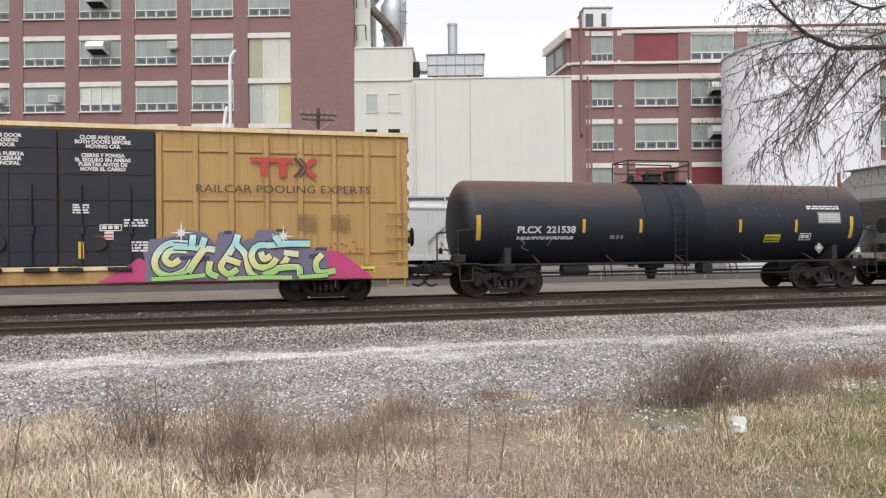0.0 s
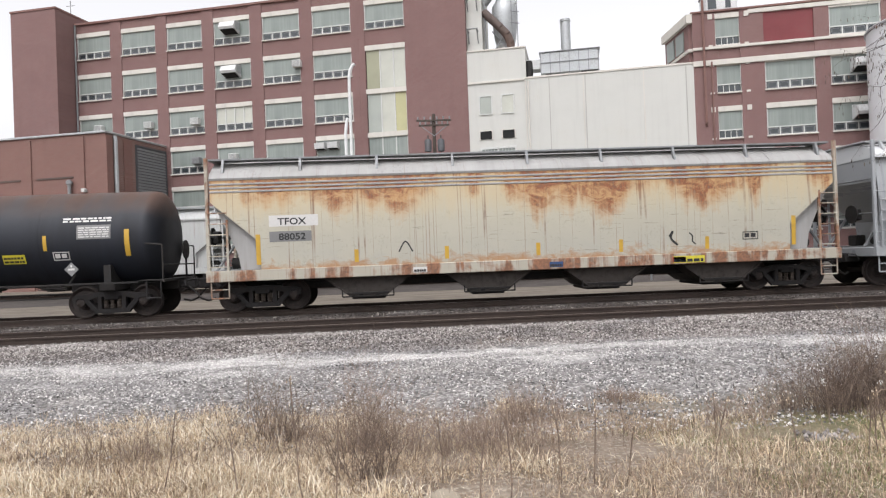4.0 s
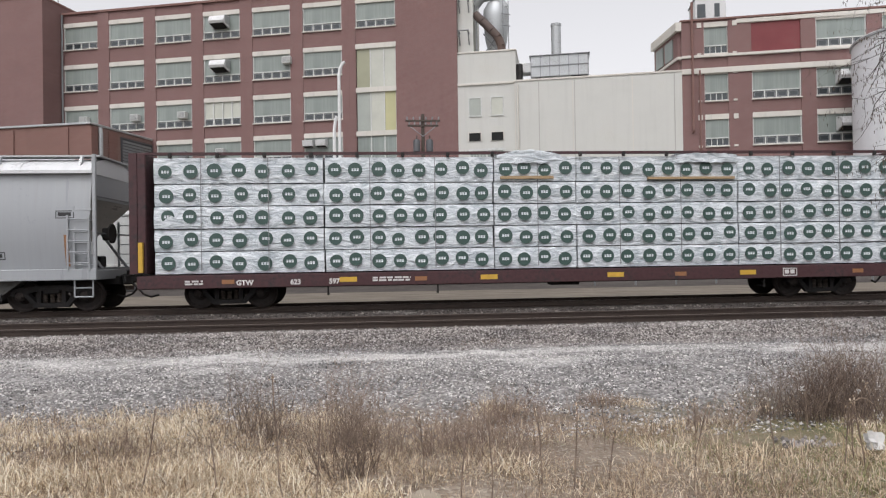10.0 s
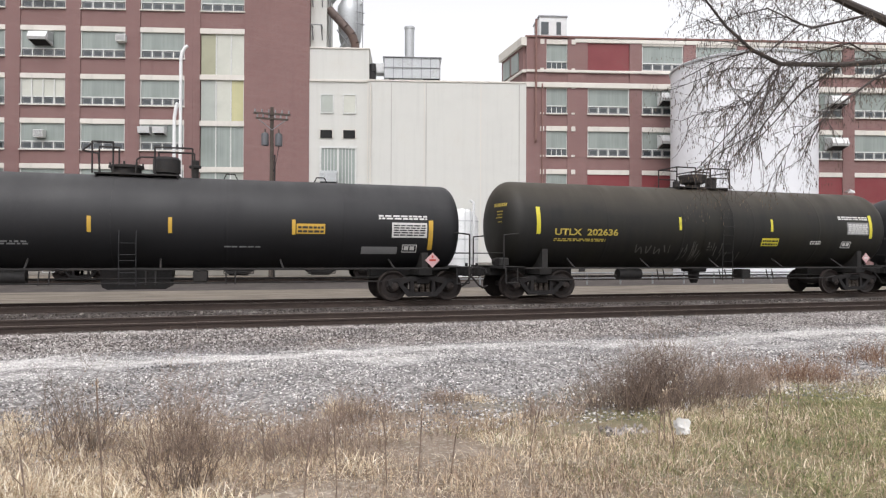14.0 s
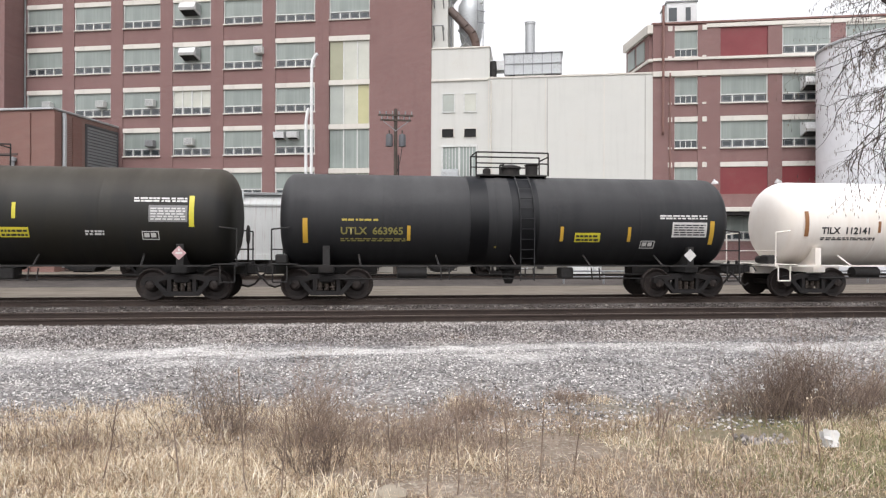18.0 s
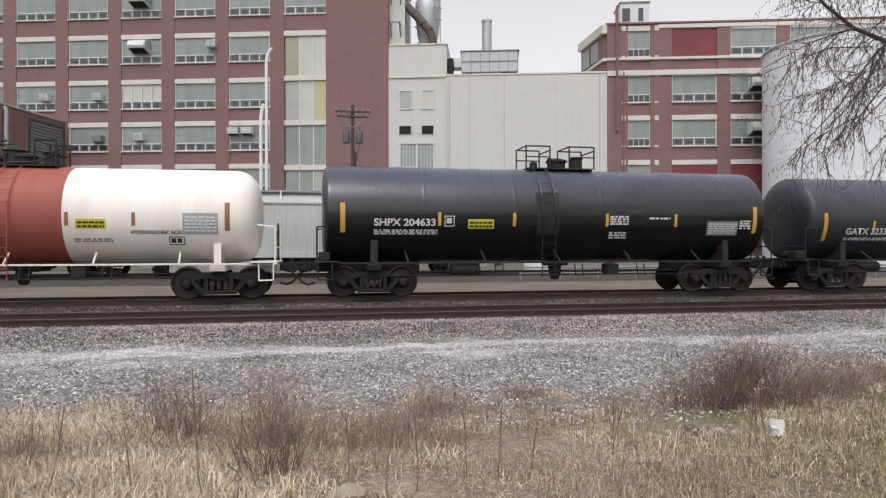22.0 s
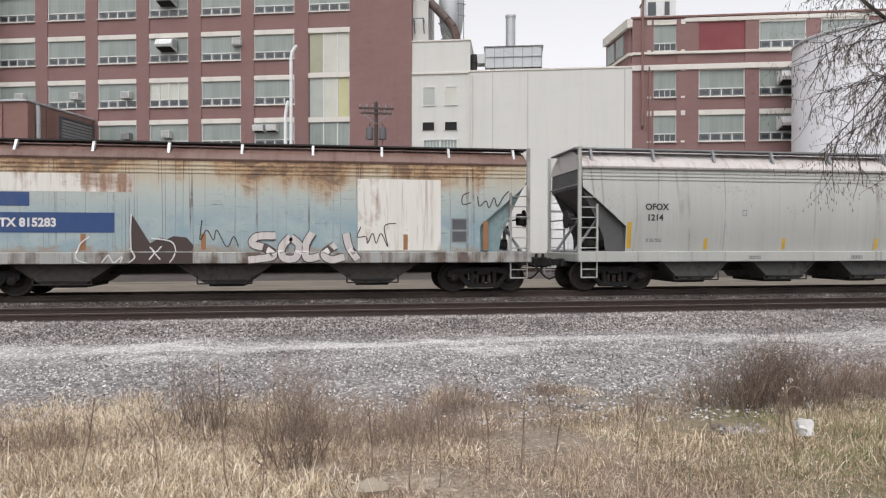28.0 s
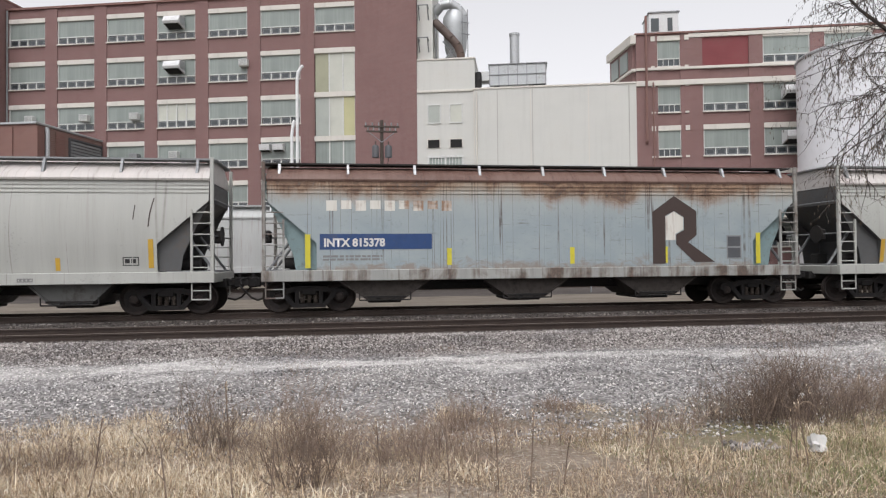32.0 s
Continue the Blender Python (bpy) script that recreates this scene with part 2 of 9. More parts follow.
def tank_paint(name, c, dust, rough=0.42, stain=(0.012, 0.012, 0.014), rustc=None, spec=0.5, gloss=0.0):
    """Tank shell: crown tinted paler to paint in sky reflection, dust, runs under the fittings, fine grime."""
    g = Graph(name)
    z = g.axis(2)
    run = g.noise((1.6, 0.4, 0.25), 5, 0.6)
    grain = g.noise(12.0, 4, 0.6)
    broad = g.noise((0.5, 0.6, 0.9), 5, 0.6)
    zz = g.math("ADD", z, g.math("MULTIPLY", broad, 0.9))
    # the dust colour doubles as sky reflection, painted over the upper shell
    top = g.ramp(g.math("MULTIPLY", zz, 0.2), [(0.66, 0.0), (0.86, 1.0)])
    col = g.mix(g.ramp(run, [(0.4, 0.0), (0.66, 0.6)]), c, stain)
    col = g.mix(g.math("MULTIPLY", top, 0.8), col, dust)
    if rustc:
        col = g.mix(g.math("MULTIPLY", top, g.ramp(run, [(0.32, 0.2), (0.58, 0.8)])), col, rustc)
    col = g.mix(g.ramp(g.math("MULTIPLY", broad, grain), [(0.26, 0.0), (0.46, 0.08)]), col, dust)
    g.bump(g.math("ADD", g.math("MULTIPLY", broad, 0.6), g.math("MULTIPLY", grain, 0.1)), 0.12, 0.02)
    if gloss:
        g.b.inputs["Coat Weight"].default_value, g.b.inputs["Coat Roughness"].default_value = gloss, 0.22
        g.b.inputs["Coat IOR"].default_value = 1.65
    return g.done(col, g.ramp(run, [(0.3, rough), (0.7, rough + 0.2)]), 0.0, spec)


def brick_wall(name, c, mortar, k=1.0):
    g = Graph(name)
    mp = g.n.new("ShaderNodeMapping")
    mp.inputs["Rotation"].default_value = (radians(90), 0, 0)
    g.l.new(g.co, mp.inputs["Vector"])
    br = g.n.new("ShaderNodeTexBrick")
    for key, val in (("Scale", 1.0), ("Mortar Size", 0.008), ("Brick Width", 0.215), ("Row Height", 0.075), ("Bias", -0.1)):
        br.inputs[key].default_value = val
    br.inputs["Color1"].default_value, br.inputs["Color2"].default_value = (*shade(c, 1.08), 1), (*shade(c, 0.86), 1)
    br.inputs["Mortar"].default_value = (*mortar, 1)
    g.l.new(mp.outputs[0], br.inputs["Vector"])
    broad = g.noise((0.25, 0.25, 0.5), 5, 0.6)
    runs = g.noise((1.8, 1.8, 0.12), 5, 0.6)
    col = g.mix(g.ramp(broad, [(0.3, 0.0), (0.7, 0.30)]), br.outputs["Color"], shade(c, 0.70))
    col = g.mix(g.ramp(runs, [(0.52, 0.0), (0.76, 0.28)]), col, shade(c, 0.6))
    g.bump(br.outputs["Fac"], 0.25, -0.01)
    return g.done(col, 0.88)


def concrete(name, c, amount=0.5):
    g = Graph(name)
    broad = g.noise((0.3, 0.3, 0.5), 5, 0.6)
    runs = g.noise((1.7, 1.7, 0.1), 6, 0.65)
    grain = g.noise(16, 4, 0.6)
    col = g.mix(broad, shade(c, 0.9), shade(c, 1.07))
    col = g.mix(g.ramp(runs, [(0.5, 0.0), (0.72, amount)]), col, shade(c, 0.68))
    col = g.mix(g.ramp(g.math("MULTIPLY", broad, grain), [(0.3, 0.0), (0.42, 0.25)]), col, (0.34, 0.27, 0.18))
    g.bump(grain, 0.2, 0.01)
    return g.done(col, 0.85)


def island_mix(name, stops, rough=0.8, bump=True):
    """A colour for every loose piece of one mesh."""
    g = Graph(name)
    geo = g.n.new("ShaderNodeNewGeometry")
    col = g.ramp(geo.outputs["Random Per Island"], stops)
    patch = g.noise(1.7, 4, 0.6)
    col = g.mix(g.ramp(patch, [(0.34, 0.6), (0.52, 0.0)]), col, g.mix(1.0, col, (0.56, 0.50, 0.46), "MULTIPLY"))
    grain = g.noise(30, 3, 0.6)
    col = g.mix(g.ramp(grain, [(0.35, 0.0), (0.75, 0.35)]), col, g.mix(1.0, col, (0.45, 0.42, 0.38), "MULTIPLY"))
    return g.done(col, rough)


def glass(name, c, rough=0.08):
    g = Graph(name)
    n = g.noise(0.7, 3)
    col = g.mix(n, shade(c, 0.7), shade(c, 1.25))
    g.bump(n, 0.06, 0.02)
    return g.done(col, rough, 0.0, 0.6)


def plain(name, c, rough=0.6):
    g = Graph(name)
    grain = g.noise(20, 3)
    return g.done(g.mix(g.ramp(grain, [(0.35, 0.0), (0.7, 0.3)]), c, shade(c, 0.72)), rough)


def dust_lines(g):
    """Two strands of pale stone dust along the service path, the farther one fuller."""
    y, x = g.axis(1), g.axis(0)
    sway = g.noise((0.17, 0.0, 0.0), 3, 0.5)
    ragged = g.noise((0.75, 1.6, 1.0), 6, 0.75)
    yy = g.math("ADD", y, g.math("MULTIPLY", g.math("SUBTRACT", sway, 0.5), 2.6))
    yy = g.math("ADD", yy, g.math("MULTIPLY", g.math("SUBTRACT", ragged, 0.5), 2.6))
    thin = g.ramp(g.noise((0.5, 0.8, 1.0), 5, 0.7), [(0.36, 0.25), (0.58, 1.0)])
    far = g.ramp(g.math("MULTIPLY", yy, 0.05), [(0.568, 0.0), (0.594, 0.85), (0.614, 0.85), (0.636, 0.0)])
    near = g.ramp(g.math("MULTIPLY", yy, 0.05), [(0.520, 0.0), (0.542, 0.6), (0.553, 0.6), (0.572, 0.0)])
    near = g.math("MULTIPLY", near, g.ramp(g.noise((0.22, 0.1, 0.1), 2), [(0.42, 0.0), (0.56, 1.0)]))
    far, near = g.math("MULTIPLY", far, thin), g.math("MULTIPLY", near, thin)
    return g.math("MAXIMUM", far, near)


def ground_mat():
    g = Graph("ground_earth_and_stone")
    y, x = g.axis(1), g.axis(0)
    wob = g.noise((0.35, 0.35, 0.35), 5, 0.6)
    wob2 = g.noise((1.3, 1.3, 1.3), 5, 0.65)
    yy = g.math("ADD", y, g.math("MULTIPLY", g.math("SUBTRACT", wob, 0.5), 3.4))
    yy = g.math("ADD", yy, g.math("MULTIPLY", g.math("SUBTRACT", wob2, 0.5), 1.3))
    cell = g.cells(19.0)
    stone = g.ramp(cell.outputs["Color"], [(0.0, (0.10, 0.094, 0.09)), (0.3, (0.26, 0.245, 0.235)), (0.65, (0.41, 0.39, 0.375)), (1.0, (0.68, 0.65, 0.63))])
    stone = g.mix(g.ramp(cell.outputs["Distance"], [(0.3, 0.0), (0.75, 0.7)]), stone, (0.10, 0.095, 0.09))
    stone = g.mix(0.75, stone, g.mix(1.0, stone, g.ramp(g.noise(0.9, 5, 0.7), [(0.32, (0.62, 0.63, 0.66)), (0.55, (1.0, 1.0, 1.0)), (0.7, (1.3, 1.28, 1.24))]), "MULTIPLY"))
    soil = g.mix(g.ramp(wob2, [(0.35, 0.0), (0.65, 1.0)]), (0.17, 0.13, 0.10), (0.36, 0.295, 0.23))
    crumb = g.cells(38.0)
    soil = g.mix(g.ramp(crumb.outputs["Color"], [(0.3, 0.0), (0.75, 0.6)]), soil, g.mix(g.ramp(crumb.outputs["Color"], [(0.5, 0.0), (0.9, 1.0)]), (0.08, 0.062, 0.05), (0.52, 0.46, 0.38)))
    turf = g.mix(g.ramp(g.noise(5.0, 5, 0.6), [(0.4, 0.0), (0.6, 1.0)]), (0.085, 0.10, 0.03), (0.20, 0.17, 0.08))
    soil = g.mix(g.ramp(g.math("MULTIPLY", g.math("ADD", x, g.math("MULTIPLY", wob, 2.5)), 0.1), [(0.3, 0.0), (0.55, 0.75)]), soil, turf)
    dust = g.ramp(cell.outputs["Color"], [(0.0, (0.46, 0.445, 0.43)), (0.5, (0.64, 0.62, 0.60)), (1.0, (0.82, 0.80, 0.78))])
    band = dust_lines(g)
    stone = g.mix(band, stone, dust)
    lot = g.mix(g.ramp(g.noise((0.5, 2.6, 1.0), 7, 0.7), [(0.3, 0.0), (0.7, 1.0)]), (0.085, 0.072, 0.06), (0.27, 0.235, 0.19))
    col = g.mix(g.ramp(g.math("MULTIPLY", yy, 0.05), [(0.33, 0.0), (0.40, 1.0)]), soil, stone)
    far = g.ramp(g.math("MULTIPLY", yy, 0.02), [(0.44, 0.0), (0.48, 1.0)])
    col = g.mix(far, col, lot)
    h = g.math("MULTIPLY", g.math("SUBTRACT", 1.0, cell.outputs["Distance"]), g.math("SUBTRACT", 1.0, far))
    g.bump(h, 0.8, 0.04)
    return g.done(col, 0.92, 0.0, 0.2)


def stones_mat(name, stops, dusty=False):
    """Broken stone, a tone for every piece; path stones lie under dust in strands and patches."""
    g = Graph(name)
    geo = g.n.new("ShaderNodeNewGeometry")
    col = g.ramp(geo.outputs["Random Per Island"], stops)
    grain = g.noise(34, 3, 0.6)
    col = g.mix(g.ramp(grain, [(0.35, 0.0), (0.75, 0.4)]), col, g.mix(1.0, col, (0.5, 0.47, 0.44), "MULTIPLY"))
    patch = g.noise((0.5, 0.9, 1.0), 5, 0.65)
    col = g.mix(g.ramp(patch, [(0.36, 0.75), (0.50, 0.0)]), col, g.mix(1.0, col, (0.56, 0.57, 0.60), "MULTIPLY"))
    col = g.mix(g.ramp(patch, [(0.54, 0.0), (0.68, 0.35)]), col, (0.62, 0.595, 0.57))
    if dusty:
        col = g.mix(dust_lines(g), col, g.mix(geo.outputs["Random Per Island"], (0.46, 0.44, 0.42), (0.80, 0.78, 0.75)))
    return g.done(col, 0.9)


MAT = {}
MAT["ground"] = ground_mat()
MAT["ballast"] = stones_mat("ballast_stone", [(0.0, (0.12, 0.102, 0.094)), (0.3, (0.255, 0.23, 0.216)), (0.72, (0.40, 0.368, 0.347)), (1.0, (0.70, 0.66, 0.63))])
# dark from oil, with the stones' shade on each other put in too
MAT["ballast_dark"] = stones_mat("oily_shaded_ballast_stone", [(0.0, (0.03, 0.025, 0.022)), (0.5, (0.075, 0.062, 0.055)), (0.88, (0.13, 0.112, 0.10)), (1.0, (0.34, 0.31, 0.28))])
MAT["gravel"] = stones_mat("path_gravel_stone", [(0.0, (0.06, 0.056, 0.054)), (0.28, (0.22, 0.21, 0.205)), (0.68, (0.47, 0.452, 0.44)), (1.0, (0.92, 0.89, 0.86))], True)
MAT["bed"] = painted("dark_ballast_bed", (0.055, 0.045, 0.04), 0.95, dirt=(0.11, 0.093, 0.083), amount=0.8, big=1.2, fine=22, bump=0.9)
MAT["rail"] = painted("rusty_rail_steel", (0.052, 0.036, 0.029), 0.7, 0.3, dirt=(0.085, 0.06, 0.046), amount=0.6, big=2.0, fine=25)
MAT["railhead"] = painted("worn_rail_top", (0.20, 0.16, 0.135), 0.45, 0.7, amount=0.3, fine=25)
MAT["sleeper"] = painted("tarred_sleeper_wood", (0.06, 0.045, 0.035), 0.9, dirt=(0.18, 0.15, 0.12), amount=0.7, big=2.5, fine=30, bump=0.5)
MAT["brick"] = brick_wall("red_factory_brick", (0.222, 0.118, 0.110), (0.29, 0.215, 0.205))
MAT["brick_low"] = brick_wall("weathered_red_brick", (0.225, 0.112, 0.094), (0.29, 0.21, 0.185))
MAT["stone_trim"] = concrete("pale_stone_trim", (0.66, 0.63, 0.575), 0.4)
MAT["white_conc"] = concrete("cream_painted_concrete", (0.61, 0.61, 0.575), 0.25)
MAT["joint"] = concrete("weathered_concrete_joint", (0.44, 0.43, 0.395), 0.6)
MAT["roofing"] = painted("roof_felt", (0.12, 0.115, 0.11), 0.9)


def ribbed(name, c, dark):
    """Translucent sheeting with upright ribs, unevenly weathered."""
    g = Graph(name)
    rib = g.noise((9.0, 9.0, 0.05), 2)
    run = g.noise((1.4, 1.4, 0.25), 5, 0.6)
    broad = g.noise((0.21, 0.21, 0.27), 3)
    col = g.mix(g.ramp(rib, [(0.38, 0.0), (0.62, 0.8)]), c, dark)
    col = g.mix(g.ramp(run, [(0.42, 0.0), (0.72, 0.55)]), col, shade(dark, 0.8))
    col = g.mix(g.ramp(broad, [(0.4, 0.0), (0.6, 0.5)]), col, shade(c, 1.25))
    g.bump(rib, 0.3, 0.02)
    return g.done(col, 0.4)


MAT["blind"] = ribbed("pale_green_ribbed_panel", (0.285, 0.325, 0.30), (0.215, 0.245, 0.23))
MAT["blind_white"] = painted("cream_window_panel", (0.56, 0.57, 0.50), 0.45, amount=0.08, big=0.5)
MAT["blind_olive"] = painted("olive_beige_window_panel", (0.36, 0.36, 0.25), 0.45, amount=0.1, big=0.5)
MAT["blind_yellow"] = painted("yellowed_window_panel", (0.52, 0.50, 0.28), 0.45, amount=0.1, big=0.5)
MAT["blind_grey"] = painted("grey_window_panel", (0.40, 0.43, 0.39), 0.45, amount=0.1, big=0.5)
MAT["blind_red"] = painted("dark_red_infill_panel", (0.20, 0.03, 0.035), 0.55, big=0.4)
MAT["pane"] = glass("dark_window_glass", (0.045, 0.055, 0.06), 0.1)
MAT["frame_white"] = painted("white_window_frame", (0.66, 0.67, 0.65), 0.5)
MAT["steel_light"] = painted("galvanised_steel", (0.50, 0.52, 0.53), 0.45, 0.4, amount=0.4, big=0.8)
MAT["steel_grey"] = painted("grey_weathered_steel", (0.28, 0.29, 0.30), 0.55, 0.3, amount=0.5)
MAT["rust_pipe"] = painted("rusty_brown_duct", (0.10, 0.07, 0.06), 0.7, dirt=(0.18, 0.11, 0.08), amount=0.6)
MAT["silo"] = painted("white_silo_paint", (0.82, 0.83, 0.86), 0.5, dirt=(0.5, 0.5, 0.5), amount=0.2, big=0.15, fine=2)
MAT["hood_white"] = painted("white_vent_hood", (0.72, 0.73, 0.73), 0.45)
MAT["black_void"] = plain("dark_vent_mouth", (0.012, 0.012, 0.012), 0.9)
MAT["steel_dark"] = painted("dark_weathered_steel", (0.10, 0.105, 0.115), 0.6, 0.2, amount=0.5)
MAT["pole_wood"] = painted("weathered_pole_wood", (0.075, 0.06, 0.05), 0.9, big=2)
MAT["white_pipe"] = painted("white_pole_paint", (0.82, 0.83, 0.83), 0.4)
# dock concrete with its shade put into a darker colour
MAT["dock_shaded"] = concrete("dock_concrete_in_shade", (0.24, 0.225, 0.20), 0.4)
# train
# running gear: grimy, and coloured darker still for the shade under the cars
MAT["truck"] = painted("shaded_grimy_cast_steel", (0.0085, 0.007, 0.007), 0.85, 0.0, dirt=(0.028, 0.019, 0.016), amount=0.7, big=1.6, fine=14, bump=0.4)
MAT["wheel"] = painted("shaded_grimy_wheel_steel", (0.022, 0.016, 0.0145), 0.7, 0.2, dirt=(0.066, 0.047, 0.037), amount=0.7, big=3, fine=16)
MAT["under"] = painted("black_underframe", (0.015, 0.0135, 0.013), 0.78, 0.0, dirt=(0.05, 0.04, 0.033), amount=0.6, big=1.5, fine=12)
MAT["spring"] = plain("spring_steel", (0.07, 0.055, 0.045), 0.6)
MAT["boxcar"] = streaked("mustard_boxcar_paint", (0.37, 0.22, 0.066), (0.22, 0.10, 0.045), (0.43, 0.26, 0.088), 0.1, 0.66, 0.78)
MAT["boxcar_roof"] = streaked("pale_boxcar_roof", (0.62, 0.45, 0.22), (0.34, 0.18, 0.08), (0.72, 0.60, 0.40), 0.2, 0.6, 0.75)
MAT["door_blue"] = painted("dark_blue_grey_door", (0.013, 0.0145, 0.022), 0.5, dirt=(0.045, 0.036, 0.028), amount=0.6, spec=0.35)
MAT["tank_black"] = tank_paint("black_tank_paint", (0.011, 0.011, 0.012), (0.062, 0.06, 0.06), 0.46, spec=0.35)
MAT["tank_rusttop"] = tank_paint("black_tank_paint_rusty_crown", (0.015, 0.018, 0.026), (0.065, 0.052, 0.046), 0.46, rustc=(0.13, 0.065, 0.042), spec=0.35)
MAT["tank_olive"] = tank_paint("olive_black_tank_paint", (0.015, 0.0138, 0.0095), (0.06, 0.05, 0.036), 0.5, spec=0.33)
# blue and slate shells: bluish second colour is sky sheen painted on the crown
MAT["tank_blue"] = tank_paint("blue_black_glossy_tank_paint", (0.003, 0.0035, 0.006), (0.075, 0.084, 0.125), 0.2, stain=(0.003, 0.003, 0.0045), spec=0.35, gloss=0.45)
MAT["tank_slate"] = tank_paint("slate_grey_tank_paint", (0.022, 0.027, 0.037), (0.075, 0.085, 0.11), 0.38, spec=0.45, gloss=0.2)
MAT["ink_olive"] = plain("worn_olive_yellow_stencil_paint", (0.24, 0.21, 0.06), 0.7)
MAT["tank_run"] = tank_paint("glossy_wet_black", (0.004, 0.0045, 0.006), (0.008, 0.009, 0.012), 0.3, stain=(0.004, 0.004, 0.005), spec=0.3)
MAT["tank_dusty"] = tank_paint("dusty_black_tank_paint", (0.018, 0.0185, 0.020), (0.075, 0.074, 0.075), 0.5, spec=0.35)
MAT["tank_spill"] = tank_paint("dull_black_spill", (0.012, 0.0145, 0.021), (0.026, 0.029, 0.038), 0.5, spec=0.3)
MAT["paint_patch"] = painted("newer_grey_paint", (0.085, 0.09, 0.10), 0.45)
MAT["tank_white"] = tank_paint("cream_white_tank_paint", (0.86, 0.82, 0.765), (0.97, 0.95, 0.92), 0.4, stain=(0.72, 0.63, 0.54))
MAT["tank_red"] = tank_paint("brick_red_tank_band", (0.33, 0.075, 0.05), (0.36, 0.10, 0.075), 0.5, stain=(0.24, 0.06, 0.045))
MAT["hop_cream"] = rusted_side("rusty_cream_hopper_paint", (0.47, 0.455, 0.39), (0.50, 0.465, 0.36), (0.55, 0.44, 0.27), (0.50, 0.255, 0.085), (0.27, 0.075, 0.03), (0.40, 0.20, 0.08), 3.50, 0.95, 0.85)
MAT["hop_creamroof"] = streaked("weathered_grey_hopper_roof", (0.33, 0.325, 0.315), (0.24, 0.14, 0.08), (0.41, 0.405, 0.395), 0.2, 0.68, 0.8, 0.4, rough=0.6)
MAT["hop_rustsill"] = streaked("rusty_cream_sill_paint", (0.43, 0.40, 0.33), (0.29, 0.11, 0.045), (0.48, 0.45, 0.38), 0.0, 0.47, 0.54, 0.6)
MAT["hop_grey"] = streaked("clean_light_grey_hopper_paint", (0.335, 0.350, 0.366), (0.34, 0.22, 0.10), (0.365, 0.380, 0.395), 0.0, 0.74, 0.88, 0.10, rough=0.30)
MAT["hop_pale"] = streaked("pale_grey_hopper_paint", (0.41, 0.415, 0.385), (0.24, 0.14, 0.08), (0.46, 0.465, 0.435), 0.25, 0.70, 0.82, 0.15, rough=0.4, drips=0.55)
MAT["hop_paleroof"] = streaked("pale_grey_hopper_roof", (0.50, 0.47, 0.45), (0.20, 0.11, 0.08), (0.60, 0.56, 0.53), 0.3, 0.60, 0.72, 0.5, rough=0.38)
# same paint as the grey sides, lightened to paint in skylight on the roof
MAT["hop_greyroof_lit"] = streaked("sky_brightened_grey_hopper_roof", (0.62, 0.63, 0.64), (0.34, 0.22, 0.14), (0.70, 0.71, 0.72), 0.0, 0.78, 0.9, 0.1, rough=0.32)
MAT["hop_blue"] = rusted_side("faded_blue_hopper_paint", (0.25, 0.345, 0.375), (0.46, 0.475, 0.42), (0.46, 0.36, 0.235), (0.40, 0.24, 0.11), (0.13, 0.055, 0.03), (0.27, 0.21, 0.16), 3.70, 0.80, 0.7, 1.0, 0.55)
MAT["hop_bluegrey"] = rusted_side("weathered_blue_grey_hopper_paint", (0.29, 0.345, 0.365), (0.37, 0.40, 0.395), (0.34, 0.27, 0.20), (0.28, 0.16, 0.09), (0.10, 0.045, 0.028), (0.25, 0.20, 0.165), 3.68, 0.55, 0.7, 1.0, 0.4)
MAT["hop_bluesill"] = streaked("chalky_stained_sill_paint", (0.31, 0.315, 0.30), (0.12, 0.072, 0.05), (0.42, 0.42, 0.39), 0.0, 0.47, 0.58, 0.8)
MAT["bay_grey"] = painted("grey_hopper_bay_paint", (0.12, 0.12, 0.115), 0.6, dirt=(0.06, 0.05, 0.042), amount=0.85, big=1.4, fine=7)
MAT["bay_brown"] = painted("dirty_brown_hopper_bay_paint", (0.062, 0.050, 0.043), 0.7, dirt=(0.03, 0.025, 0.022), amount=0.8, big=1.6, fine=8)
MAT["hop_roofrust"] = streaked("rusty_brown_hopper_roof", (0.15, 0.085, 0.066), (0.11, 0.045, 0.03), (0.21, 0.135, 0.11), 0.3, 0.5, 0.66)
MAT["hop_parked"] = streaked("parked_grey_hopper_paint", (0.42, 0.43, 0.42), (0.30, 0.18, 0.12), (0.48, 0.49, 0.48), 0.1, 0.7, 0.8)
MAT["hop_white"] = streaked("white_patch_paint", (0.66, 0.64, 0.58), (0.30, 0.14, 0.06), (0.74, 0.72, 0.67), 0.6, 0.56, 0.66)
MAT["slope"] = painted("dark_grey_slope_sheet", (0.085, 0.086, 0.088), 0.6, amount=0.6)
MAT["slope_green"] = painted("grey_green_slope_sheet", (0.20, 0.285, 0.295), 0.6, amount=0.6)
MAT["beam_red"] = painted("oxide_red_flatcar_paint", (0.060, 0.019, 0.022), 0.6, dirt=(0.025, 0.019, 0.020), amount=0.9, big=1.5)
MAT["yellow"] = painted("yellow_reflector_tape", (0.62, 0.38, 0.045), 0.4, amount=0.3, fine=6)
MAT["yellow_pale"] = painted("lemon_yellow_sticker", (0.66, 0.58, 0.04), 0.4, amount=0.3)
MAT["orange_tape"] = painted("faded_orange_reflector_tape", (0.31, 0.14, 0.055), 0.5, amount=0.4)
MAT["stain_faint"] = painted("faint_ochre_stain", (0.35, 0.325, 0.27), 0.4, amount=0.3, big=2.5)
MAT["ink_white"] = plain("white_stencil_paint", (0.66, 0.65, 0.63), 0.6)
MAT["ink_black"] = plain("black_stencil_paint", (0.02, 0.02, 0.022), 0.6)
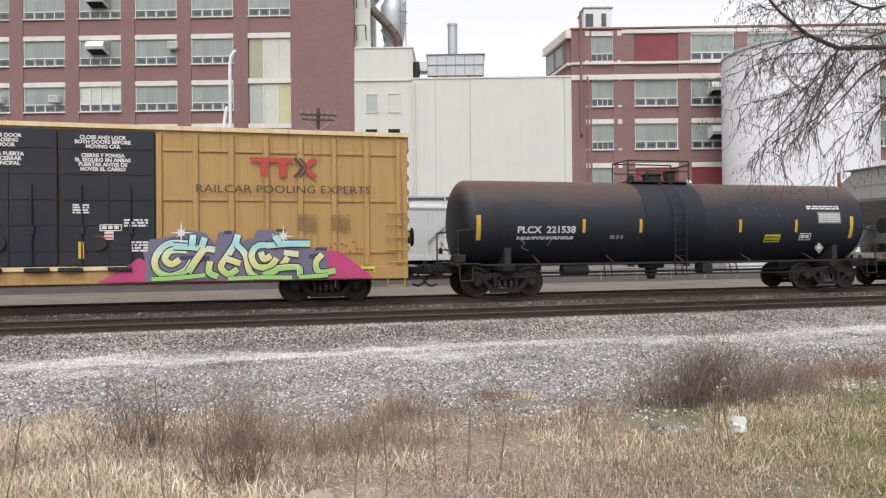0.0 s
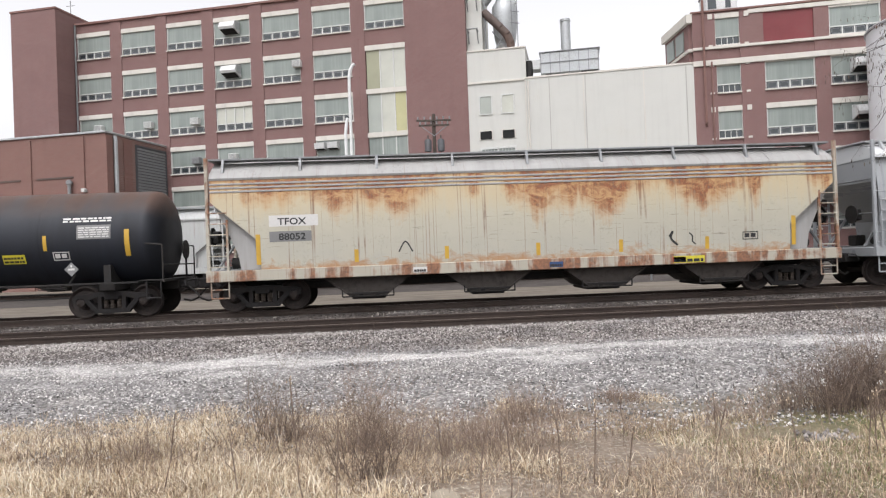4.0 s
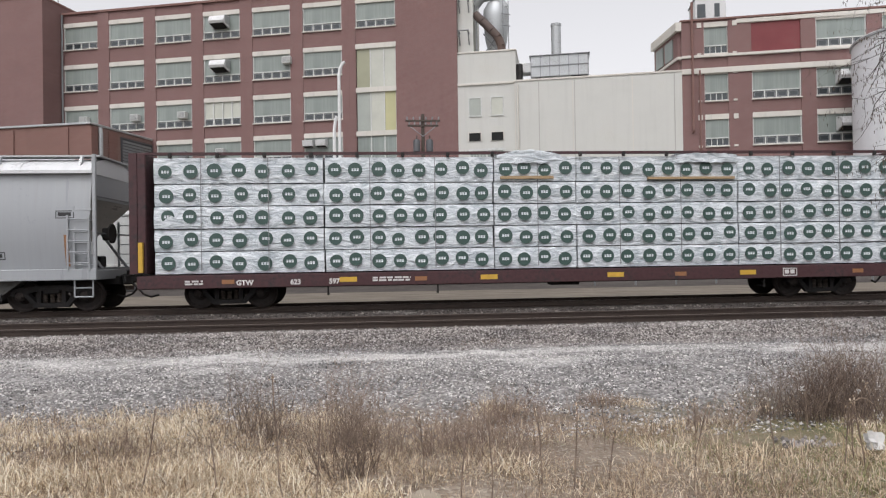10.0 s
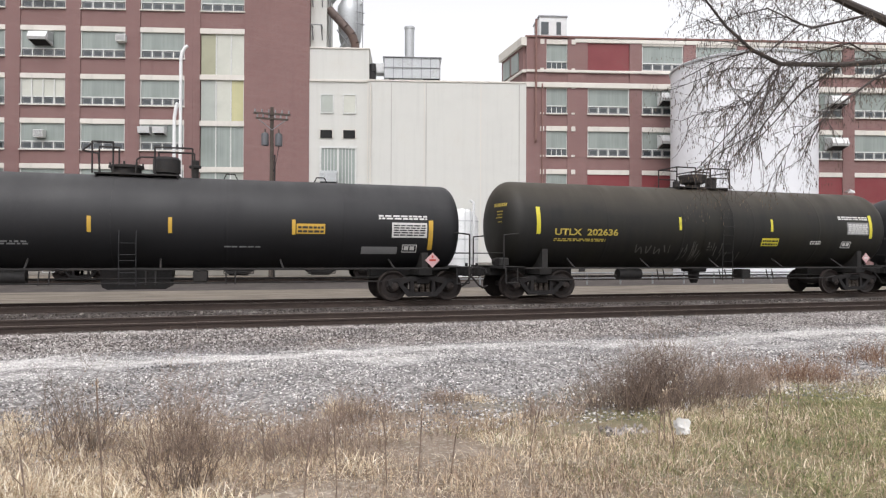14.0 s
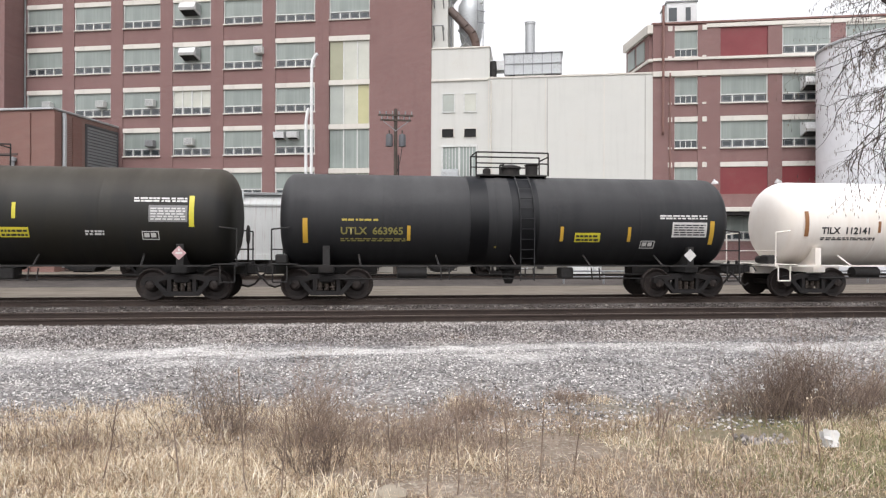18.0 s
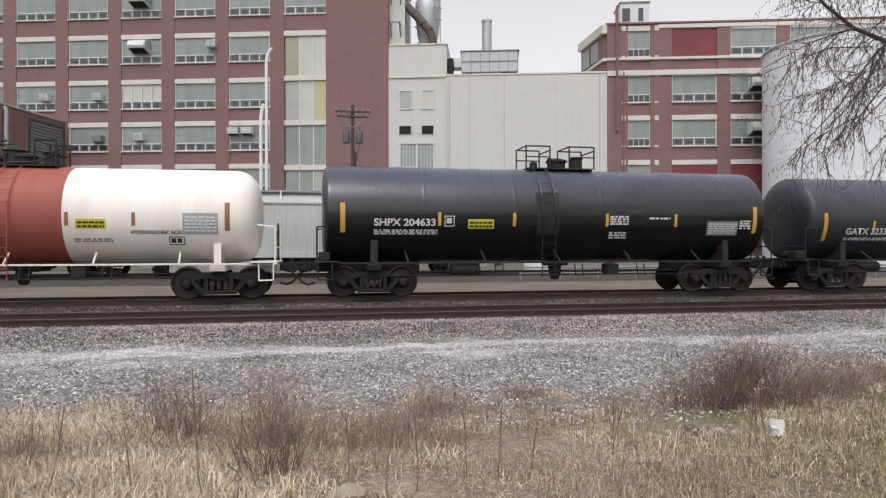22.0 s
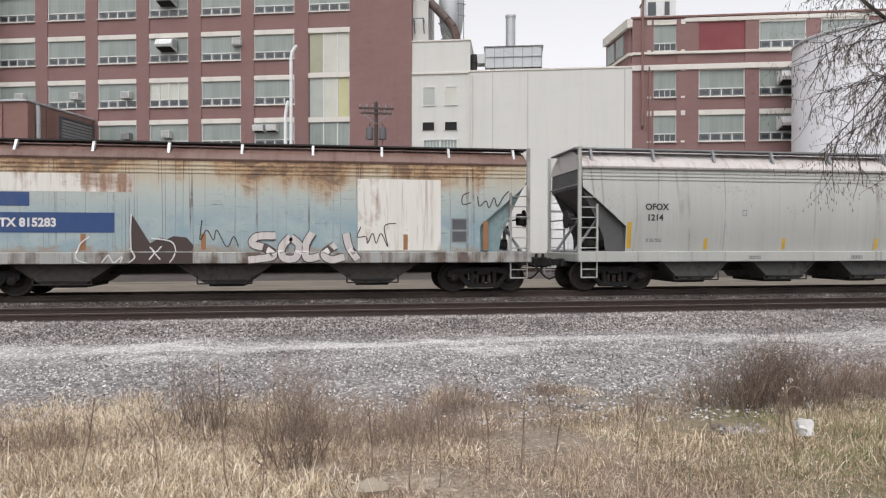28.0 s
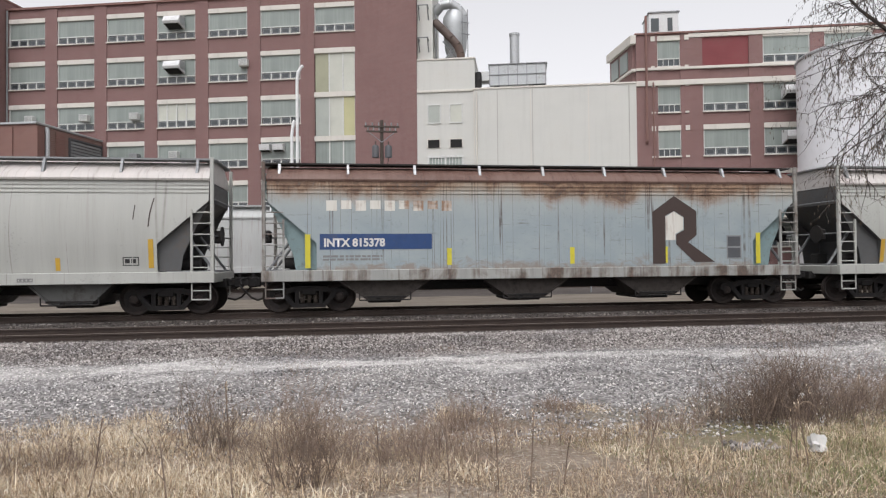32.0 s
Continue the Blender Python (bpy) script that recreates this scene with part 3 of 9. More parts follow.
MAT["ink_yellow"] = plain("yellow_stencil_paint", (0.44, 0.34, 0.06), 0.6)
MAT["ink_red"] = plain("red_stencil_paint", (0.42, 0.045, 0.03), 0.6)
MAT["ink_brown"] = plain("dark_brown_sign_paint", (0.055, 0.035, 0.03), 0.7)
MAT["ink_faded"] = plain("faded_brown_stencil_paint", (0.24, 0.15, 0.06), 0.7)
MAT["ink_blue"] = painted("royal_blue_panel_paint", (0.014, 0.055, 0.175), 0.5, amount=0.35, big=1.5)
MAT["ink_grey"] = plain("faded_grey_stencil_paint", (0.22, 0.22, 0.22), 0.7)
MAT["placard_pink"] = plain("faded_pink_placard", (0.55, 0.34, 0.34), 0.6)
MAT["ink_grime"] = painted("dried_grey_grime", (0.085, 0.08, 0.072), 0.8, amount=0.5, big=3.0)
MAT["ink_green"] = plain("dark_green_print", (0.042, 0.085, 0.072), 0.5)
MAT["pink"] = painted("pink_spray_paint", (0.46, 0.045, 0.16), 0.6, amount=0.1)
MAT["mauve"] = painted("dull_mauve_spray_paint", (0.15, 0.135, 0.21), 0.6, amount=0.3)
MAT["navy"] = painted("dark_blue_spray_paint", (0.035, 0.04, 0.085), 0.6, amount=0.1)


def faded_spray():
    g = Graph("spray_paint_fading_aqua_to_lime")
    z = g.math("ADD", g.math("MULTIPLY", g.axis(2), 0.4), g.math("MULTIPLY", g.math("SUBTRACT", g.noise(1.6, 3), 0.5), 0.22))
    col = g.ramp(z, [(0.36, (0.30, 0.52, 0.16)), (0.48, (0.62, 0.58, 0.22)), (0.58, (0.62, 0.66, 0.42)), (0.68, (0.28, 0.58, 0.60)), (0.8, (0.50, 0.74, 0.78))])
    return g.done(col, 0.6)


MAT["spray_fade"] = faded_spray()


def wrap_mat():
    g = Graph("white_plastic_wrap")
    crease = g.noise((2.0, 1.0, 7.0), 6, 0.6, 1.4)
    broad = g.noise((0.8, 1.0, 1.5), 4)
    # crease shading is painted into the colour as well as bumped
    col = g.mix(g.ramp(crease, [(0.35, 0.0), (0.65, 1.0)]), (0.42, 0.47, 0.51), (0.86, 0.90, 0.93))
    g.bump(g.math("ADD", crease, broad), 1.0, 0.09)
    return g.done(col, 0.25, 0.0, 0.6)


MAT["wrap"] = wrap_mat()
MAT["timber"] = painted("sawn_pine", (0.42, 0.30, 0.17), 0.8)
MAT["straw"] = island_mix("dry_straw", [(0.0, (0.15, 0.098, 0.06)), (0.3, (0.48, 0.35, 0.215)), (0.62, (0.78, 0.62, 0.42)), (1.0, (0.97, 0.87, 0.69))])
MAT["straw_pale"] = island_mix("bleached_straw", [(0.0, (0.58, 0.46, 0.31)), (0.5, (0.84, 0.73, 0.55)), (1.0, (0.98, 0.92, 0.79))])
MAT["green_grass"] = island_mix("spring_grass", [(0.0, (0.12, 0.145, 0.05)), (0.5, (0.26, 0.27, 0.11)), (1.0, (0.46, 0.43, 0.23))])
MAT["twig_pale"] = island_mix("weathered_brown_stems", [(0.0, (0.16, 0.11, 0.085)), (0.6, (0.29, 0.215, 0.17)), (1.0, (0.48, 0.38, 0.30))])
MAT["twig_red"] = island_mix("reddish_brown_stems", [(0.0, (0.13, 0.072, 0.05)), (0.6, (0.25, 0.15, 0.10)), (1.0, (0.42, 0.29, 0.19))])
MAT["thatch"] = island_mix("matted_straw", [(0.0, (0.13, 0.087, 0.06)), (0.35, (0.40, 0.29, 0.20)), (0.75, (0.68, 0.54, 0.385)), (1.0, (0.94, 0.83, 0.66))])
MAT["twig"] = island_mix("dead_brown_twigs", [(0.0, (0.10, 0.070, 0.055)), (0.6, (0.19, 0.138, 0.108)), (1.0, (0.32, 0.24, 0.18))])
MAT["bark"] = painted("grey_brown_bark", (0.055, 0.044, 0.040), 0.9, big=3, fine=30, bump=0.6)
MAT["catkin"] = island_mix("brown_catkins", [(0.0, (0.05, 0.038, 0.03)), (0.5, (0.10, 0.072, 0.05)), (1.0, (0.18, 0.13, 0.085))])
MAT["paper"] = plain("white_litter", (0.62, 0.61, 0.59), 0.8)
MAT["slab"] = concrete("weathered_slab", (0.36, 0.31, 0.24), 0.9)


# ---- ground: one sheet, then the stone bed and the tracks ----
def ground_z(y):
    pts = [(-500, -0.1), (4.5, -0.12), (7.5, -0.30), (9.0, -0.34), (500, -0.34)]
    for (a, p), (b, q) in zip(pts, pts[1:]):
        if y <= b:
            return p + (q - p) * (y - a) / (b - a)
    return -0.34


def build_ground():
    xs = [-3000, -400, -60] + [i * 0.5 for i in range(-60, 101)] + [90, 400, 3000]
    ys = [-300, -30, -6] + [i * 0.5 for i in range(-6, 50)] + [28, 34, 45, 60, 120, 600, 4000]
    sh = Shape()
    verts = []
    for y in ys:
        for x in xs:
            near = 1 if -30 <= x <= 50 and -2 < y < 13 else 0
            bump = 0.07 * (noise.noise(Vector((x * 0.5, y * 0.5, 0))) + 0.4 * noise.noise(Vector((x * 1.7, y * 1.7, 3)))) * near
            verts.append((x, y, ground_z(y) + bump))
    n = len(xs)
    faces = [(j * n + i, j * n + i + 1, j * n + n + i + 1, j * n + n + i) for j in range(len(ys) - 1) for i in range(n - 1)]
    sh.add(verts, faces)
    tagged(part("ground", sh, MAT["ground"]), "dry earth, grey gravel and dusty yard paving beside the tracks", "ground", kind="structure")
    bed = Shape()
    prof = [(12.9, -0.40), (13.5, -0.30), (14.35, -0.165), (14.7, -0.15), (17.2, -0.165), (18.5, -0.22), (19.5, -0.17), (22.3, -0.17), (23.3, -0.36)]
    bx = [-160] + [i * 1.0 for i in range(-30, 61)] + [200]
    verts, m = [], len(prof)
    for x in bx:
        for i, (y, z) in enumerate(prof):
            verts.append((x, y + (0.22 * noise.noise(Vector((x * 0.6, y, 5))) if i < 2 else 0), z + 0.012 * noise.noise(Vector((x * 1.5, y * 1.5, 1)))))
    bed.add(verts, [(k * m + i, k * m + i + 1, k * m + m + i + 1, k * m + m + i) for k in range(len(bx) - 1) for i in range(m - 1)])
    tagged(part("ballast_bed", bed, MAT["bed"]), "dark oily crushed-stone bed under the two near tracks", "ballast", kind="structure")
    back = Shape()
    back.prism([(32.9, -0.40), (33.8, -0.30), (37.0, -0.18), (40.2, -0.18), (40.8, -0.40)], -160, 200, "x")
    tagged(part("yard_ballast_bed", back, MAT["bed"]), "low dark stone bed of the yard track", "ballast", kind="structure")


def scattered_stones(name, mat, count, place, lo, hi, seed, label):
    """Loose broken stones, each a small uneven lump."""
    rng = np.random.default_rng(seed)
    base = np.array([(1, 0, 0), (-1, 0, 0), (0, 1, 0), (0, -1, 0), (0, 0, 1), (0, 0, -1)], float)
    tri = np.array([(0, 2, 4), (2, 1, 4), (1, 3, 4), (3, 0, 4), (2, 0, 5), (1, 2, 5), (3, 1, 5), (0, 3, 5)])
    pos = place(rng, count)
    size = rng.uniform(lo, hi, (count, 1, 1)) * rng.uniform(0.6, 1.3, (count, 1, 3)) * rng.uniform(0.75, 1.2, (count, 6, 1))
    ang = rng.uniform(0, 6.283, count)
    v = base[None] * size
    t = rng.normal(0, 0.5, (count, 1))
    x, y, z = v[:, :, 0], v[:, :, 1], v[:, :, 2] * 0.8
    x, z = x * np.cos(t) - z * np.sin(t), x * np.sin(t) + z * np.cos(t)
    c, s = np.cos(ang)[:, None], np.sin(ang)[:, None]
    v = np.stack([x * c - y * s, x * s + y * c, z], -1) + pos[:, None, :]
    faces = (tri[None] + (np.arange(count) * 6)[:, None, None]).reshape(-1, 3)
    me = bpy.data.meshes.new(name)
    me.from_pydata(v.reshape(-1, 3).tolist(), [], faces.tolist())
    me.materials.append(mat)
    return tagged(new(name, me), label, "stones", kind="stuff")


def shoulder_place(rng, n):
    y = 12.7 + 2.1 * rng.uniform(0, 1, n) ** 0.8
    x = rng.uniform(-11, 22, n)
    return np.stack([x, y, np.interp(y, [12.7, 13.5, 14.35, 14.8], [-0.35, -0.29, -0.155, -0.145])], -1)


def ballast_place(rng, n):
    y = rng.uniform(14.7, 19.6, n)
    x = rng.uniform(-14, 27, n)
    z = np.interp(y, [12.9, 13.5, 14.35, 14.7, 17.2, 18.5, 19.5], [-0.36, -0.29, -0.155, -0.14, -0.155, -0.21, -0.16])
    keep = (np.abs(y - 15.0) > 0.09) & (np.abs(y - 16.43) > 0.09)
    y = np.where(keep, y, 15.5)
    z = np.where(keep, z, -0.155)
    return np.stack([x, y, z], -1)


def path_place(rng, n):
    y = 5.9 + (13.2 - 5.9) * rng.uniform(0, 1, n) ** 0.8
    x = rng.uniform(-1.0, 1.6, n) * y
    z = np.interp(y, [4.5, 7.5, 9.0], [-0.12, -0.30, -0.34])
    z = z + 0.07 * np.array([noise.noise(Vector((a * 0.5, b * 0.5, 0))) + 0.4 * noise.noise(Vector((a * 1.7, b * 1.7, 3))) for a, b in zip(x, y)])
    return np.stack([x, y, z + 0.004], -1)


def rail_profile():
    return [(-0.07, -0.17), (0.07, -0.17), (0.07, -0.155), (0.012, -0.135), (0.012, -0.045), (0.036, -0.035), (0.036, -0.006), (0.028, 0), (-0.028, 0), (-0.036, -0.006), (-0.036, -0.035), (-0.012, -0.045), (-0.012, -0.135), (-0.07, -0.155)]


def track(y, x0, x1, label, tie_from, tie_to):
    t = empty("railway_track", pose(0, y, 0))
    for s in (0.0, 1.435):
        r = part("rail", Shape().prism([(s + p, q) for p, q in rail_profile()], x0, x1, "x"), MAT["rail"], t, "rust-brown steel rail")
        part("rail_head", Shape().box(x0, x1, s - 0.024, s + 0.024, -0.003, 0.002), MAT["railhead"], r, "worn running surface of the rail")
    tie = None
    x = tie_from
    while x < tie_to:
        dy, dz = random.uniform(-0.03, 0.03), random.uniform(-0.012, 0.0)
        if tie is None:
            tie = part("sleeper", Shape().box(-0.11, 0.11, -0.55, 1.99, -0.30, -0.165, 0.012), MAT["sleeper"], t)
            tie.matrix_basis = pose(x, dy, dz)
        else:
            share(tie, pose(x, dy, dz, 0, 0, random.uniform(-0.8, 0.8)), t)
        x += 0.55
    tagged(t, label, "railway track", kind="structure")


build_ground()
track(15.0, -160, 200, "empty rust-brown railway track on dark ballast", -14, 30)
track(20.2, -160, 200, "railway track that carries the moving freight train", -17, 36)
track(37.7, -160, 200, "yard track behind the train with standing cars", -24, 40)
scattered_stones("shoulder_stones", MAT["ballast"], 46000, shoulder_place, 0.011, 0.030, 3, "loose grey crushed stones on the ballast shoulder")
scattered_stones("ballast_stones", MAT["ballast_dark"], 24000, ballast_place, 0.016, 0.045, 5, "dark oily crushed stones between the rails")
scattered_stones("path_gravel", MAT["gravel"], 76000, path_place, 0.007, 0.023, 4, "small pale gravel stones on the service path")

# ---- factory row: every front lies in one plane, turned to the tracks ----
FRONT = pose(0, 58.15, 0, 0, 0, -14.5)
BASE = -0.34


def window_set():
    """One factory window: frame, stone lintel, sill, upper panel and four low lights."""
    w, h = 3.65, 2.65
    fr = Shape()
    fr.box(0, 0.09, 0.10, 0.24, 0.1, h - 0.42).box(w - 0.09, w, 0.10, 0.24, 0.1, h - 0.42)
    fr.box(0.09, w - 0.09, 0.10, 0.24, 0.70, 0.79).box(0.09, w - 0.09, 0.10, 0.22, 0.1, 0.16)
    for i in (1, 2, 3):
        fr.box(0.09 + i * 0.8675 - 0.045, 0.09 + i * 0.8675 + 0.045, 0.11, 0.22, 0.16, 0.70)
    lin = Shape().box(-0.04, w + 0.04, 0.02, 0.30, h - 0.42, h, 0.015)
    sill = Shape().box(-0.05, w + 0.05, -0.06, 0.28, 0.0, 0.1, 0.012)
    up = Shape().box(0.09, w - 0.09, 0.17, 0.21, 0.79, h - 0.42)
    pane = Shape().box(0, 0.77, 0.165, 0.19, 0.17, 0.69)
    inner = Shape().box(0.06, 0.71, 0.14, 0.16, 0.60, 0.63).box(0.06, 0.71, 0.14, 0.16, 0.21, 0.24).box(0.06, 0.09, 0.14, 0.16, 0.24, 0.60).box(0.68, 0.71, 0.14, 0.16, 0.24, 0.60)
    return fr, lin, sill, up, pane, inner


WIN = {}


def window(parent, s, z, kind="blind", wide=1.0):
    m = pose(s, 0, z) @ Matrix.Diagonal((wide, 1, 1, 1))
    if not WIN:
        fr, lin, sill, up, pane, inner = window_set()
        for key, sh, mt in (("frame", fr, "frame_white"), ("lintel", lin, "stone_trim"), ("sill", sill, "stone_trim"), ("panel", up, "blind"), ("pane", pane, "pane"), ("sash", inner, "steel_grey")):
            me = bpy.data.meshes.new(key)
            me.from_pydata(sh.v, [], sh.f)
            me.materials.append(MAT[mt])
            WIN[key] = me
        for key in ("blind_white", "blind_grey"):
            me = WIN["panel"].copy()
            me.materials[0] = MAT[key]
            WIN[key] = me
    wob = new("window", WIN["frame"])
    wob.parent, wob.matrix_basis = parent, m
    for name, key, mm in (("lintel", "lintel", None), ("window_sill", "sill", None), ("upper_panel", kind if kind in WIN else "panel", None)):
        o = new(name, WIN[key])
        o.parent = wob
    for i in range(4):
        for name, key in (("pane", "pane"), ("sash", "sash")):
            if name == "sash" and wide < 0.9:
                continue
            o = new(name, WIN[key])
            o.parent, o.matrix_basis = wob, pose(0.09 + i * 0.8675 + 0.05, 0, 0)
    return wob


ROWS = [21.55, 17.53, 13.56, 9.85, 6.1, 2.35]
ROW_TOP = [24.42, 20.18, 16.21, 12.5, 8.75, 5.0]


def wall_with_openings(lo, hi, top, cols, rows, depth=0.45, proud=0.0):
    """Piers to the full height, recessed spandrels between the window rows."""
    sh = Shape()
    edges = [lo] + [e for c in cols for e in c] + [hi]
    for a, b in zip(edges[0::2], edges[1::2]):
        if b - a > 0.02:
            sh.box(a, b, -proud, depth, BASE, top)
    for a, b in cols:
        z = BASE
        for r0, r1 in sorted(rows):
            sh.box(a, b, 0.09, depth, z, r0)
            z = r1
        sh.box(a, b, 0.09, depth, z, top)
    return sh


def hood(parent, s, z, w=1.5, flip=False):
    """A white sheet-metal weather hood over a fan opening."""
    h = part("vent_hood", Shape().prism([(0.14, 0.0), (-0.95, 0.25), (-1.05, 0.45), (-0.8, 0.95), (0.14, 1.15)], 0, w, "x"), MAT["hood_white"], parent, "white sheet-metal vent hood")
    h.matrix_basis = pose(s, 0, z)
    part("vent_mouth", Shape().add([(0.08, 0.0, -0.012), (w - 0.08, 0.0, -0.012), (w - 0.08, -0.93, 0.222), (0.08, -0.93, 0.222)], [(0, 1, 2, 3)]), MAT["black_void"], h, "dark hood mouth")
    part("hood_side", Shape().box(w + 0.002, w + 0.03, -0.75, 0.1, 0.3, 1.0), MAT["steel_light"], h)


def build_factory():
    f = empty("factory_building", FRONT)
    tagged(f, "long red brick factory with pale stone lintels and green window panels", "building")
    cols = [(-32.2 + i * 4.845, -32.2 + i * 4.845 + 3.65) for i in range(6)]
    stair = (-3.05, 0.57)
    rows = list(zip(ROWS, ROW_TOP))
    rows[0] = (21.55, 24.2)
    part("wall", wall_with_openings(-32.4, -3.65, 25.0, cols, rows), MAT["brick"], f)
    part("stair_pier", Shape().box(-3.645, stair[0], 0, 0.45, BASE, 30), MAT["brick"], f)
    part("stair_tower_wall", Shape().box(stair[1], 6.0, 0, 0.45, BASE, 30), MAT["brick"], f)
    for z0, z1 in ((BASE, 0.5), (20.18, 21.55), (24.2, 30)):
        part("spandrel", Shape().box(stair[0], stair[1], 0.05, 0.45, z0, z1), MAT["brick"], f)
    part("coping", Shape().box(-32.4, -3.65, -0.09, 0.5, 25.0, 25.22, 0.02), MAT["brick_low"], f)
    shell = Shape().box(-32.4, -3.6, 0.46, 22, BASE, 24.6).box(-3.6, 5.95, 0.46, 16, BASE, 29.8)
    part("shell", shell, MAT["brick"], f)
    kinds = {(3, 2): "blind_white"}
    for i, (a, b) in enumerate(cols):
        for j, z in enumerate(ROWS):
            window(f, a, z if j else 21.55, kinds.get((i, j), "blind"))
    for k in (1, 2, 3):
        part("mullion", Shape().box(cols[3][0] + k * 0.9125 - 0.05, cols[3][0] + k * 0.9125 + 0.05, 0.09, 0.168, ROWS[2] + 0.12, ROWS[2] + 2.23), MAT["frame_white"], f)
    window(f, stair[0], 21.55)
    # tall stair lights with mixed infill panels
    sets = [("blind_olive", "blind_white", "blind_white"), ("blind_grey", "blind_white", "blind_yellow"), ("blind", "blind", "blind"), ("blind", "blind", "blind_grey"), ("blind", "blind", "blind")]
    zt = 20.18
    for k, trio in enumerate(sets):
        part("stair_lintel", Shape().box(stair[0] - 0.03, stair[1] + 0.03, -0.02, 0.3, zt - 0.45, zt, 0.015), MAT["stone_trim"], f)
        zb = zt - 3.86
        widths = [0, 0.36, 0.7, 1.0]
        for i, key in enumerate(trio):
            x0, x1 = stair[0] + widths[i] * 3.62, stair[0] + widths[i + 1] * 3.62
            w = part("stair_light", Shape().box(x0 + 0.05, x1 - 0.05, 0.14, 0.2, zb + 0.03, zt - 0.45), MAT[key], f)
            part("mullion", Shape().box(x1 - 0.05, x1 + 0.05, 0.08, 0.24, zb, zt - 0.45), MAT["frame_white"], w)
        zt = zb
    # hoods and window units
    for j in (0, 1):
        hood(f, cols[3][0] + 1.1, ROWS[j] + 0.95)
    for s in (0.05, 1.25):
        u = part("vent_box", Shape().prism([(0.14, 0), (-0.5, 0.1), (-0.6, 0.6), (0.14, 0.75)], 0, 0.95, "x"), MAT["hood_white"], f, "small white vent box")
        part("vent_mouth", Shape().add([(0.05, 0.0, 0.0), (0.9, 0.0, 0.0), (0.9, -0.5, 0.085), (0.05, -0.5, 0.085)], [(0, 1, 2, 3)]), MAT["black_void"], u)
        part("vent_side", Shape().box(-0.02, -0.002, -0.48, 0.1, 0.12, 0.6), MAT["steel_dark"], u)
        u.matrix_basis = pose(cols[5][0] + s, 0, ROWS[3] + 1.35)
    for i, j, dx, dz in ((0, 2, 2.2, 0.9), (1, 2, 2.7, 0.85), (2, 2, 2.7, 0.85), (2, 3, 2.7, 0.9), (3, 3, 1.6, 1.0), (4, 1, 3.3, 1.3)):
        u = part("air_conditioner", Shape().box(0, 0.8, -0.42, 0.16, 0, 0.62, 0.03), MAT["frame_white"] if (i, j) != (2, 3) else MAT["steel_grey"], f, "white box air conditioner")
        for q in range(5):
            part("grille_slat", Shape().box(0.07, 0.73, -0.435, -0.42, 0.1 + q * 0.1, 0.14 + q * 0.1), MAT["steel_grey"], u)
        u.matrix_basis = pose(cols[i][0] + dx - 0.3, 0, ROWS[j] + dz)
    # corner tower at the far end
    t = part("corner_tower", Shape().box(-37.3, -32.4, -2.4, 6.0, BASE, 25.9), MAT["brick"], f)
    part("tower_coping", Shape().box(-37.36, -32.34, -2.46, 6.06, 25.9, 26.08), MAT["brick_low"], t)
    part("downpipe", Shape().rod((-32.25, -0.12, 0), (-32.25, -0.12, 25.0), 0.08), MAT["steel_grey"], f)
    ant = part("roof_aerial", Shape().rod((-34.0, 1.5, 25.9), (-34.0, 1.5, 28.2), 0.035).rod((-34.5, 1.5, 27.7), (-33.5, 1.5, 27.7), 0.025), MAT["steel_grey"], f)


